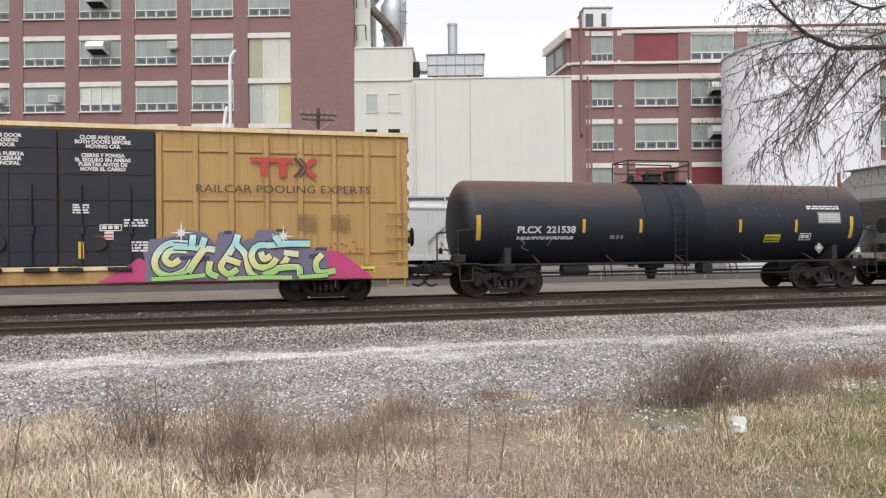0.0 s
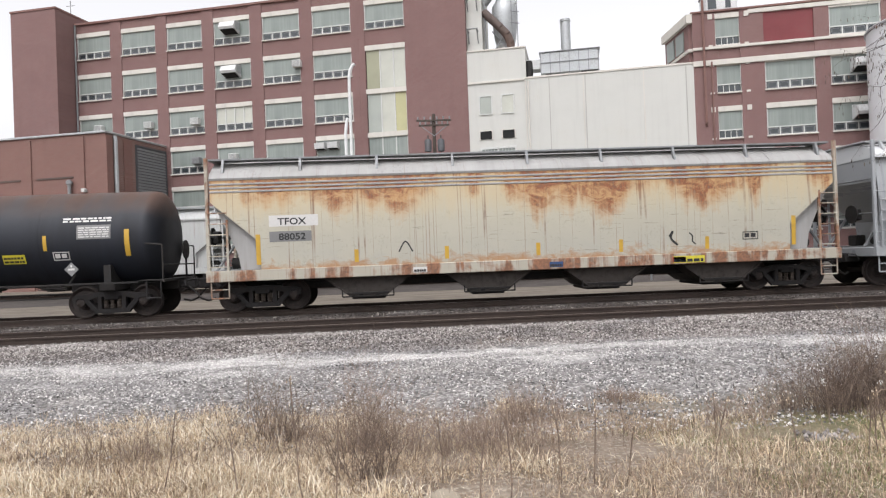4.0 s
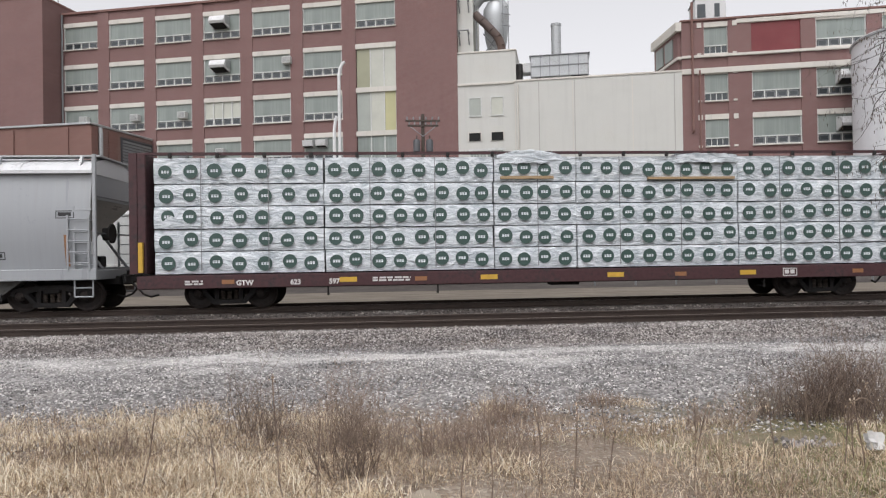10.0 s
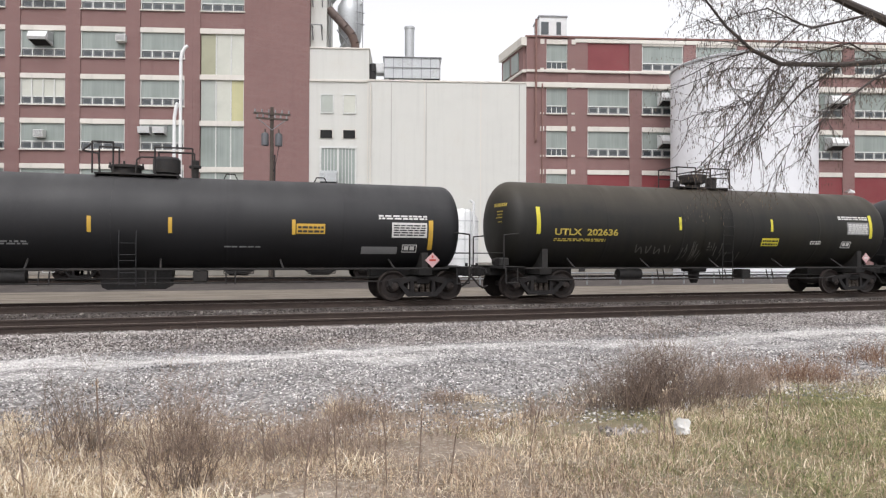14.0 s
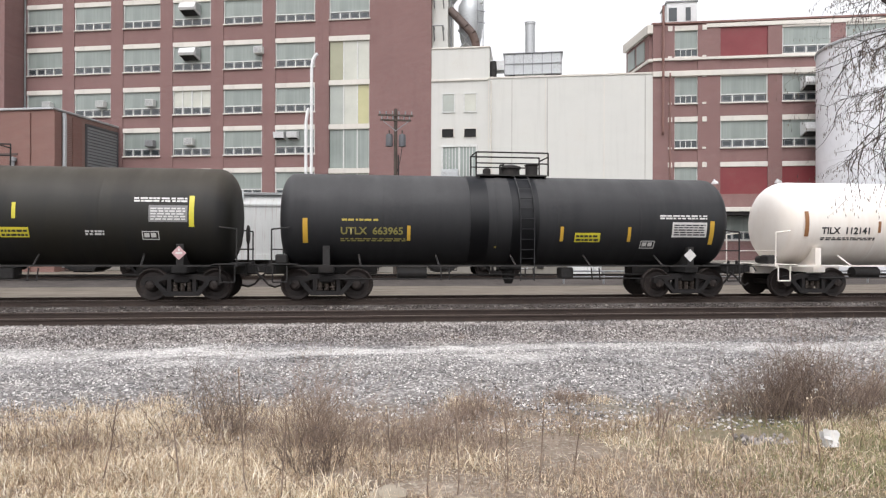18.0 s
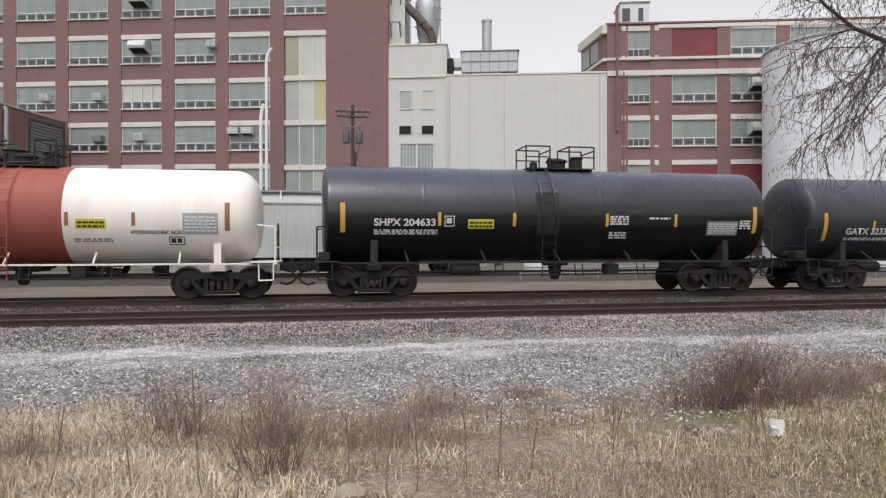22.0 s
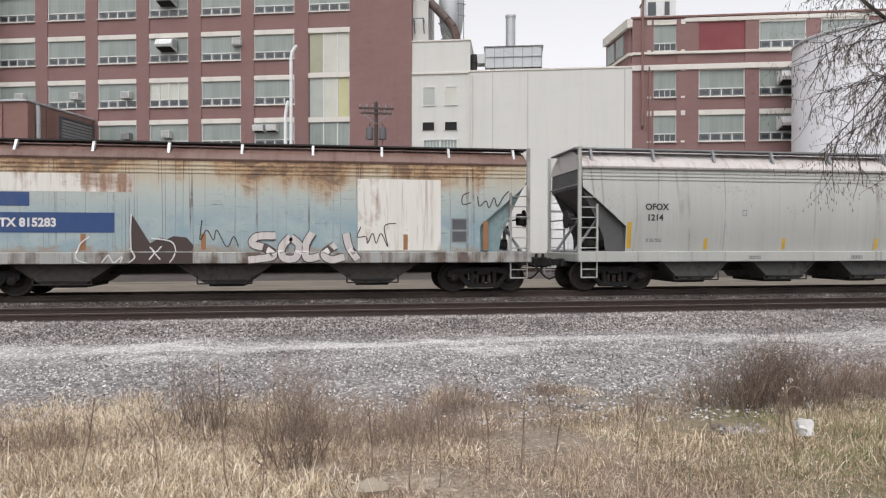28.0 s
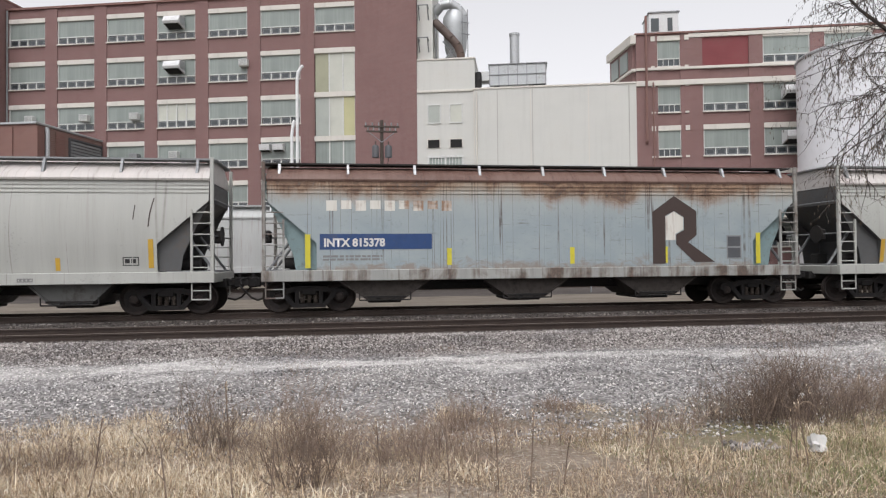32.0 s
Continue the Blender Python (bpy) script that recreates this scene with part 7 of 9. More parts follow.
    for px, pz, w, h in ((2.98, 1.28, 0.35, 0.12), (3.45, 1.22, 0.3, 0.16), (4.22, 1.52, 0.2, 0.14), (4.75, 1.3, 0.22, 0.2), (5.2, 1.62, 0.16, 0.1), (6.45, 1.28, 0.3, 0.14), (6.62, 1.5, 0.34, 0.1), (4.15, 1.98, 0.2, 0.1), (5.55, 2.05, 0.26, 0.08)):
        mark("spray_patch", rect(Shape(), px, px + w, pz, pz + h, 0.25), "navy", car, gy, 0.0505, "dark blue spray patch")
    for i in range(9):
        x, z = 7.05 + 0.11 * i, 1.62 + 0.14 * math.sin(i * 2.3)
        mark("spray_speckle", stroke([(x, z), (x + 0.07, z - 0.04 + 0.02 * math.sin(i * 2.3))], 0.05), "ink_red", car, gy, 0.05, "red overspray")
    for cx, cz in ((3.05, 2.03), (5.76, 1.92)):
        rays = [(0.32 if k % 2 == 0 else 0.16, k * math.pi / 4) for k in range(8)]
        tips = []
        for l, a in rays:
            tips += [(cx + l * math.cos(a), 0, cz + l * math.sin(a)), (cx + 0.075 * math.cos(a + math.pi / 8), 0, cz + 0.075 * math.sin(a + math.pi / 8))]
        star = Shape().add([(cx, 0, cz)] + tips, [(0, 1 + k, 1 + (k + 1) % 16) for k in range(16)])
        mark("spray_star", star, "ink_white", car, gy, 0.092, "white spray star")


# ---- centre-beam flat with wrapped lumber ----
def lumber_car():
    half = 11.52
    car = car_root("lumber_flatcar", 73.02, (-9.1, 9.05), "oxide red centre-beam flatcar stacked with white wrapped lumber", "flatcar", (-half - 0.2, half + 0.2))
    red = MAT["beam_red"]
    part("deck", Shape().box(-half, half, -1.5, 1.5, 0.86, 1.0).box(-half, half, -0.4, 0.4, 0.6, 0.86), red, car)
    for s in (-1, 1):
        part("side_sill", Shape().box(-half, half, s * 1.52 - 0.05, s * 1.52 + 0.05, 0.62, 1.0, 0.015), red, car)
        x = s * (half - 0.12)
        bk = part("bulkhead", Shape().box(x - 0.12, x + 0.12, -1.5, 1.5, 1.06, 4.50, 0.02), red, car, "dark red end bulkhead")
        for k in range(6):
            z = 1.3 + k * 0.56
            part("bulkhead_rib", Shape().box(min(x + s * 0.12, x + s * 0.3), max(x + s * 0.12, x + s * 0.3), -1.45, 1.45, z, z + 0.14, 0.015), red, bk)
        for yy in (-1.42, 0, 1.42):
            part("bulkhead_post", Shape().box(min(x + s * 0.12, x + s * 0.34), max(x + s * 0.12, x + s * 0.34), yy - 0.08, yy + 0.08, 1.06, 4.5), red, bk)
        part("grab_rail", Shape().box(x - 0.06, x + 0.06, -1.62, -1.52, 1.1, 1.95), MAT["yellow"], car, "yellow painted grab rail")
    part("centre_beam", Shape().box(-half + 0.2, half - 0.2, -0.12, 0.12, 1.06, 1.5).box(-half + 0.2, half - 0.2, -0.35, 0.35, 4.36, 4.5), red, car)
    for i in range(12):
        x = -half + 1.0 + i * (2 * half - 2) / 11
        part("beam_post", Shape().box(x - 0.1, x + 0.1, -0.1, 0.1, 1.5, 4.36), red, car)
    for s in (-1, 1):
        part("top_rail", Shape().box(-half + 0.1, half - 0.1, s * 1.38 - 0.05, s * 1.38 + 0.05, 4.44, 4.52), red, car)
    # bundles: five tiers, five lengths, both sides of the beam
    cuts = [-11.1, -6.28, -1.31, 1.19, 6.22, 11.3]
    rng = random.Random(11)
    th = 0.648
    disc = mesh_of("printed_disc", Shape().add([(0.185 * math.cos(q * math.pi / 10), 0, 0.185 * math.sin(q * math.pi / 10)) for q in range(20)], [tuple(range(20))]), MAT["ink_green"])
    bar = Shape()
    for q in range(3):
        bar.box(-0.1 + q * 0.075, -0.045 + q * 0.075, -0.004, -0.002, -0.04, 0.04)
    bar = mesh_of("disc_print", bar, MAT["wrap"])
    for side in (-1, 1):
        for i in range(5):
            for k in range(5):
                a, b = cuts[i] + 0.02, cuts[i + 1] - 0.02
                z0 = 1.03 + k * th
                dy = rng.uniform(-0.03, 0.015)
                jig = rng.uniform(-0.02, 0.02)
                tall = th + (0.11 if k == 4 else 0.0)
                nx, nz = max(6, int((b - a) / 0.25)), 4
                front = []
                for q in range(nz + 1):
                    for p in range(nx + 1):
                        w = 0.022 * noise.noise(Vector((a + (b - a) * p / nx * 1.0, z0 + q * 0.16, k + i * 3 + side))) * 2
                        edge = 0.03 if q in (0, nz) else 0.0
                        front.append((a + (b - a) * p / nx + jig, side * (1.40 + dy + w - edge), z0 + 0.01 + (tall - 0.03) * q / nz))
                bs = Shape()
                m = nx + 1
                bs.add(front, [(q * m + p, q * m + p + 1, q * m + m + p + 1, q * m + m + p) for q in range(nz) for p in range(nx)])
                yi, yo = side * 0.14, side * (1.37 + dy)
                bs.box(a + jig, b + jig, min(yi, yo), max(yi, yo), z0 + 0.01, z0 + tall - 0.02)
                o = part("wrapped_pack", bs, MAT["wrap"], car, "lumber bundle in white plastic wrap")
                if side < 0:
                    n = max(3, round((b - a) / 0.64))
                    for d in range(n):
                        cx = a + (b - a) * (d + 0.5) / n + rng.uniform(-0.05, 0.05)
                        cz = z0 + tall * 0.5 + rng.uniform(-0.05, 0.04)
                        cy = -(1.40 + dy + 0.032)
                        r = 0.2 + rng.uniform(-0.012, 0.012)
                        under("printed_disc", disc, o, pose(cx, cy, cz) @ Matrix.Scale(r / 0.185, 4))["label"] = "round dark green print"
                        under("disc_print", bar, o, pose(cx, cy, cz))
                    if k == 0:
                        for d in range(1, int((b - a) / 1.9) + 1):
                            sx = a + d * 1.9 - 0.6
                            part("strap", Shape().box(sx, sx + 0.02, -(1.40 + dy + 0.05), -(1.40 + dy + 0.035), 1.12, 4.36), MAT["steel_grey"], car, "thin dark strap")
    for x0, x1, hump in ((-1.2, 0.75, 0.15), (4.3, 6.2, 0.05)):
        loose, m = [], 19
        for q in range(7):
            for k in range(m):
                u = k / (m - 1)
                x = x0 + (x1 - x0) * u
                puff = hump * math.sin(math.pi * u) ** 0.6
                nz = noise.noise(Vector((x * 3.0, q * 0.9, 4.0)))
                y = -(1.43 + 0.07 * math.sin(math.pi * u) - max(0, q - 3) * 0.2) + 0.06 * nz
                z = 4.16 + min(q, 3) * 0.075 + (puff * min(q, 3) / 3) + (0.05 if q > 3 else 0) + 0.05 * noise.noise(Vector((x * 4.0, q * 1.3, 9.0)))
                loose.append((x, y, z))
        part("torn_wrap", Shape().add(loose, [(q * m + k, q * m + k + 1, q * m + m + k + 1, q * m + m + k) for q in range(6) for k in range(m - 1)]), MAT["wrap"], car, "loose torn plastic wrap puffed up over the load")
    part("bare_timber", Shape().box(-1.1, 0.5, -1.47, -1.2, 3.70, 3.78), MAT["timber"], car, "bare pine board where the wrap is torn")
    part("bare_timber", Shape().box(3.4, 6.1, -1.47, -1.2, 3.66, 3.73), MAT["timber"], car, "bare pine board where the wrap is torn")
    for i in range(17):
        x = -half + 0.9 + i * (2 * half - 1.8) / 16
        part("strap_hook", Shape().box(x - 0.05, x + 0.05, -1.47, -1.40, 4.36, 4.50, 0.01), MAT["under"], car, "black strap hook on the top rail")
    sy = lambda z: 1.572
    lettering("GTW", -8.77, 0.70, 0.2, "ink_white", car, sy, bold=0.008)
    lettering("623", -7.25, 0.70, 0.2, "ink_white", car, sy, bold=0.008)
    lettering("597", -6.15, 0.70, 0.2, "ink_white", car, sy, bold=0.008)
    for k, x in enumerate((-5.6, -1.5, 2.3, 6.4)):
        stripes([x], 0.74, 0.88, 0.5, "yellow", car, sy)
    for k, x in enumerate((-9.0, -3.5, 4.3, 9.9)):
        stripes([x], 0.74, 0.86, 0.35, "orange_tape", car, sy)
    bars(-4.9, 0.82, 1.1, 0.05, 2, "ink_white", car, sy, 33)
    bars(-10.2, 0.8, 0.5, 0.05, 2, "ink_white", car, sy, 34)
    frame_box(7.5, 0.68, 0.45, 0.24, "ink_white", car, sy, 2)
    for x in (-6.2, -3.0, 7.0):
        part("sill_hanger", Shape().rod((x, -1.4, 0.35), (x, -1.4, 0.75), 0.025).rod((x, -1.0, 0.38), (x, -1.45, 0.38), 0.025), MAT["under"], car)
    part("brake_gear", Shape().box(0.5, 1.4, -0.9, -0.4, 0.5, 0.9, 0.03).rod((-3.4, -0.8, 0.75), (-2.2, -0.8, 0.75), 0.18, 12).rod((-8, -0.9, 0.6), (8, -0.9, 0.6), 0.02), MAT["under"], car)


boxcar()
lumber_car()


def tank_marks(car, y_at, head, number, ink="ink_white", size=0.29, rows=2, tape="yellow", tapes=(), tz=(2.0, 2.43), big=(), bz=(1.7, 2.6), seed=1, wide=1.08):
    """Number, data lines and the reflector tapes: (x, z) of the number's foot."""
    x, z = number
    lettering(head, x, z, size, ink, car, y_at, bold=0.008, wide=wide)
    bars(x, z - 0.15, 1.9, 0.036, rows, ink, car, y_at, seed)
    stripes(big, bz[0], bz[1], 0.14, tape, car, y_at)
    stripes(tapes, tz[0], tz[1], 0.10, tape, car, y_at)


def data_panel(car, y_at, x0, x1, z0, z1, box, haz=None, seed=1, mat="ink_white", ink="ink_black"):
    sticker(x0, z0, x1 - x0, z1 - z0, mat, car, y_at, ink, 5, seed)
    bars(x0 - 0.4, z1 + 0.17, x1 - x0 + 0.4, 0.05, 2, "ink_white", car, y_at, seed + 1)
    frame_box(box[0], box[1], 0.46, 0.24, "ink_white", car, y_at, 2)
    if haz:
        diamond(haz[0], haz[1], 0.2, haz[2], car, lambda z: 1.53)


# black tank car with a rusty crown
c, ya, zc, r = tank_car("tank_car", 12.78, 7.55, (-6.05, 6.08), 1.41, 2.34, "tank_rusttop", "black tank car with a rust-brown crown", dome="long", dome_x=-0.35, ladder_x=-0.15)
tank_marks(c, ya, "PLCX  221538", (-5.77, 2.0), tapes=(-3.53, -1.53, 2.19, 4.41), big=(-7.02, 6.7), bz=(1.78, 2.55), seed=21, wide=1.13)
data_panel(c, ya, 5.3, 6.25, 2.3, 2.7, (4.6, 1.72), (5.2, 1.45, "ink_grey"), 22, "ink_grey", "ink_white")
sticker(3.2, 1.66, 0.62, 0.26, "yellow_pale", c, ya, "ink_black", 2, 23)
mark("spray_scuff", joined(stroke([(-5.75, 1.85), (-5.5, 1.7), (-5.55, 1.55), (-5.3, 1.45)], 0.035), stroke([(-4.6, 1.8), (-4.7, 1.6)], 0.03)), "ink_grey", c, ya, 0.008, "thin pale scrawl")
bars(-2.6, 1.8, 0.5, 0.12, 1, "ink_grey", c, ya, 24)
part("product_run", Shape().lathe([(-1.35, r + 0.009), (-1.35, r + 0.013), (0.85, r + 0.013), (0.85, r + 0.009)], 72, "x", (0, 0, zc)), MAT["tank_spill"], c, "dull dark spill over the middle of the tank")
# long black tank car
c, ya, zc, r = tank_car("tank_car", 94.6, 8.72, (-7.5, 7.45), 1.36, 2.30, "tank_black", "long black tank car with white lettering", dome="drum", dome_x=-0.75, ladder_x=-0.85, low_ladder=True, skirt=0.95)
tank_marks(c, ya, "GATX  92995", (-7.3, 2.03), tapes=(-4.91, -1.81, 0.19, 3.5), big=(-7.86, 7.62), bz=(1.58, 2.48), seed=31, wide=1.20)
data_panel(c, ya, 6.4, 7.5, 1.95, 2.4, (6.75, 1.5), None, 33)
holder = lambda z: 1.53
diamond(7.62, 1.27, 0.23, "placard_pink", c, holder, "ink_red")
for x in (-0.05, 2.6):
    part("grab_loop", Shape().pipe([(x + 1.6, -0.15, zc + r - 0.03), (x + 1.68, -0.15, zc + r + 0.14), (x + 1.92, -0.15, zc + r + 0.14), (x + 2.0, -0.15, zc + r - 0.03)], 0.018), MAT["under"], c)
sticker(3.58, 2.03, 0.82, 0.29, "yellow", c, ya, "ink_black", 2, 34)
bars(-4.35, 1.72, 1.1, 0.04, 2, "ink_grey", c, ya, 36)
bars(1.6, 1.62, 1.0, 0.04, 1, "ink_grey", c, ya, 37)
sticker(5.5, 1.45, 1.1, 0.22, "ink_grey", c, ya)


def head_x(half, cap, r, q):
    """How far out the domed head lies at the distance q from the axis."""
    return half - cap + cap * math.sqrt(max(0.0, 1 - (q / r) ** (2 / 0.52)))


def relief_valve(car, x, top):
    part("relief_valve", Shape().lathe([(top - 0.05, 0.10), (top + 0.28, 0.10), (top + 0.30, 0.17), (top + 0.36, 0.17), (top + 0.38, 0.11), (top + 0.52, 0.11), (top + 0.53, 0.01)], 12, "z", (x, 0, 0)), MAT["under"], car, "black relief valve on the crown")


relief_valve(c, 0.75, zc + r)
# olive-black tank car
c_half = 8.05
c, ya, zc, r = tank_car("tank_car", 112.8, c_half, (-6.7, 6.6), 1.48, 2.44, "tank_olive", "olive-black tank car with yellow lettering", dome="bowl", dome_x=0.05, ladder_x=0.3, cap=0.6)
tank_marks(c, ya, "UTLX  202636", (-6.44, 2.1), ink="ink_yellow", tape="yellow_pale", tapes=(-1.64, 2.27), tz=(2.32, 2.76), big=(-7.01, 6.96), bz=(2.12, 3.0), seed=41, wide=1.34)
data_panel(c, ya, 5.8, 6.85, 2.25, 2.72, (5.6, 1.75), (6.64, 1.38, "placard_pink"), 43, "ink_grey", "ink_white")
sticker(1.88, 1.8, 0.75, 0.28, "yellow_pale", c, ya, "ink_black", 2, 44)
bars(4.1, 1.95, 0.5, 0.05, 2, "ink_white", c, ya, 45)
for q in ([(-3.3, 1.80), (-3.25, 1.55), (-3.12, 1.72), (-3.0, 1.5)], [(-2.9, 1.75), (-2.82, 1.52), (-2.7, 1.78)], [(-2.55, 1.74), (-2.5, 1.5), (-2.36, 1.66), (-2.3, 1.5)], [(-2.2, 1.8), (-2.08, 1.55)]):
    mark("spray_tag", stroke(q, 0.045), "ink_grime", c, ya, 0.008, "rubbed grey spray scrawl")
rng = random.Random(46)
for k in range(26):
    x, z = rng.gauss(-0.6, 0.75), rng.uniform(1.5, 1.95)
    mark("spill_run", stroke([(x, z), (x + rng.gauss(0, 0.02), z - 0.15), (x + rng.gauss(0, 0.03), z - rng.uniform(0.25, 0.42))], rng.uniform(0.02, 0.05)), "ink_grime", c, ya, 0.008, "dried grey run down the shell")
for row, (z, y0, y1, h) in enumerate(((3.02, -1.0, -0.2, 0.11), (2.84, -0.85, -0.45, 0.04), (2.74, -0.85, -0.5, 0.04), (2.64, -0.85, -0.4, 0.04), (2.5, -0.85, -0.55, 0.04))):
    n = 9 if row == 0 else 5
    sh = Shape()
    for k in range(n):
        a, b = y0 + (y1 - y0) * k / n, y0 + (y1 - y0) * (k + 0.72) / n
        crest = lambda y, w: (-head_x(c_half, 0.6, r, math.hypot(y, w - zc)) - 0.012, y, w)
        sh.add([crest(a, z), crest(b, z), crest(b, z + h), crest(a, z + h)], [(0, 1, 2, 3)])
    part("head_stencil", sh, MAT["ink_yellow"], c, "worn yellow stencil on the tank head", False)
# black tank car with dark bands of spilt product
c, ya, zc, r = tank_car("tank_car", 129.1, 7.0, (-5.6, 5.6), 1.42, 2.40, "tank_dusty", "black tank car with glossy dark runs below its platform", dome="long", dome_x=0.1, ladder_x=0.35)
tank_marks(c, ya, "UTLX  663965", (-5.19, 1.94), ink="ink_olive", tapes=(-3.2, -0.98, 1.45, 3.58), tz=(1.76, 2.2), big=(-6.2, 6.25), bz=(1.68, 2.4), seed=51, wide=1.04)
data_panel(c, ya, 4.95, 6.08, 1.9, 2.36, (3.98, 1.55), (5.46, 1.34, "ink_white"), 53)
bars(-5.15, 2.33, 1.05, 0.06, 1, "ink_yellow", c, ya, 58)
sticker(1.86, 1.74, 0.8, 0.28, "yellow_pale", c, ya, "ink_black", 2, 54)
bars(-0.6, 1.55, 0.4, 0.05, 1, "ink_yellow", c, ya, 59)
for x0, x1 in ((-1.36, -0.8), (-0.1, 0.74)):
    part("product_run", Shape().lathe([(x0, r + 0.009), (x0, r + 0.012), (x1, r + 0.012), (x1, r + 0.009)], 72, "x", (0, 0, zc)), MAT["tank_run"], c, "glossy dark run of spilt product")
# white tank car with a red band
c, ya, zc, r = tank_car("tank_car", 144.45, 6.53, (-5.45, 5.4), 1.40, 2.39, "tank_white", "cream-white tank car with a brick red middle band", dome="open", dome_x=-0.1, sill="tank_white", band=(-1.7, 1.38), ladder_x=-0.12, fit="under", cap=0.75, ext=0.52)
tank_marks(c, ya, "TILX  112141", (-5.39, 2.04), ink="ink_black", tape="orange_tape", tapes=(-3.38, -1.8, 1.5, 3.2), tz=(2.08, 2.45), big=(-5.9, 5.68), bz=(1.95, 2.75), seed=61, wide=1.06)
lettering("HYDROCHLORIC ACID", 3.12, 1.86, 0.14, "ink_black", c, ya, bold=0.004, wide=0.92)
bars(-2.9, 2.05, 1.0, 0.04, 5, "ink_grey", c, ya, 67)
bars(1.65, 1.7, 1.0, 0.04, 2, "ink_grey", c, ya, 68)
sticker(1.72, 2.0, 0.77, 0.27, "yellow_pale", c, ya, "ink_black", 2, 64)
sticker(4.48, 1.85, 0.95, 0.6, "hop_grey", c, ya, "ink_white", 5, 69)
frame_box(4.1, 1.55, 0.42, 0.24, "ink_black", c, ya)
part("crown_valve", Shape().lathe([(3.75, 0.3), (4.2, 0.3), (4.25, 0.34), (4.4, 0.1)], 16, "z", (-0.3, 0, 0)).pipe([(-0.8, -0.3, 3.75), (-0.8, -0.3, 4.45), (-0.4, -0.3, 4.5)], 0.03).pipe([(-1.0, -0.5, 3.8), (0.5, -0.5, 3.9), (1.0, -0.4, 4.25)], 0.03), MAT["under"], c)
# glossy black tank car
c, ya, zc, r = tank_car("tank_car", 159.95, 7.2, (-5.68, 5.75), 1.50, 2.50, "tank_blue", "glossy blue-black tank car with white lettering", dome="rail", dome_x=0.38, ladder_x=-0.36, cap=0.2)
tank_marks(c, ya, "SHPX 204633", (-5.7, 2.12), tapes=(-3.75, -1.44, 1.56, 3.89), tz=(2.12, 2.52), big=(-6.6, 6.69), bz=(1.92, 2.78), seed=71, rows=3, wide=1.12)
frame_box(-3.6, 2.1, 0.3, 0.32, "ink_white", c, ya, 1)
sticker(-2.88, 2.04, 0.8, 0.28, "yellow_pale", c, ya, "ink_black", 2, 74)
bars(1.66, 2.4, 0.62, 0.05, 4, "ink_white", c, ya, 75)
bars(1.66, 1.9, 0.6, 0.05, 3, "ink_white", c, ya, 76)
bars(2.98, 2.35, 0.72, 0.06, 1, "ink_white", c, ya, 77)
sticker(5.0, 1.85, 1.1, 0.45, "ink_grey", c, ya, "ink_white", 5, 78)
bars(6.15, 2.28, 0.4, 0.05, 4, "ink_white", c, ya, 79)
diamond(5.75, 1.48, 0.2, "ink_red", c, ya)
mark("grip_panel", rect(Shape(), -0.73, 0.01, 1.85, 3.15), "under", c, ya, 0.014, "black grip panel behind the ladder")
# slate grey tank car
c, ya, zc, r = tank_car("tank_car", 175.6, 6.9, (-5.5, 5.5), 1.45, 2.44, "tank_slate", "slate grey tank car with repainted patches", dome="rail", dome_x=-0.8, ladder_x=-0.75, cap=0.3)
tank_marks(c, ya, "GATX 32334", (-5.48, 1.9), tapes=(-4.4, -1.6, 0.88, 3.5), tz=(1.9, 2.35), big=(-6.27, 6.2), bz=(1.68, 2.6), seed=81, wide=1.12)
relief_valve(c, 0.55, zc + r)
lettering("8020", 5.3, 2.66, 0.23, "ink_white", c, ya, bold=0.006)
bars(-2.7, 2.1, 1.1, 0.04, 6, "ink_grey", c, ya, 86)
bars(1.15, 2.15, 0.9, 0.04, 5, "ink_grey", c, ya, 87)
sticker(2.62, 1.82, 0.9, 0.38, "yellow", c, ya, "ink_black", 2, 88)
sticker(4.75, 1.92, 1.0, 0.44, "ink_grey", c, ya, "ink_white", 5, 89)
frame_box(4.0, 1.55, 0.5, 0.24, "ink_grey", c, ya)
diamond(5.67, 1.32, 0.2, "ink_white", c, ya, "ink_grey")
for x0, x1, z0, z1, m in ((-0.4, 0.85, 2.1, 2.72, "tank_black"), (-0.2, 0.4, 2.74, 3.3, "paint_patch"), (0.92, 1.58, 2.82, 3.27, "paint_patch")):
    mark("paint_patch", rect(Shape(), x0, x1, z0, z1), m, c, ya, 0.005, "square of newer paint")

# hoppers
def window_mark(x, z, car, y_at):
    """A framed pair of dark placard holders."""
    sh = Shape()
    rect(sh, x, x + 0.5, z, z + 0.74)
    mark("placard_frame", sh, "steel_grey", car, y_at, 0.010)
    for k in range(2):
        mark("placard_holder", rect(Shape(), x + 0.04, x + 0.46, z + 0.04 + k * 0.36, z + 0.34 + k * 0.36), "steel_dark", car, y_at, 0.014)


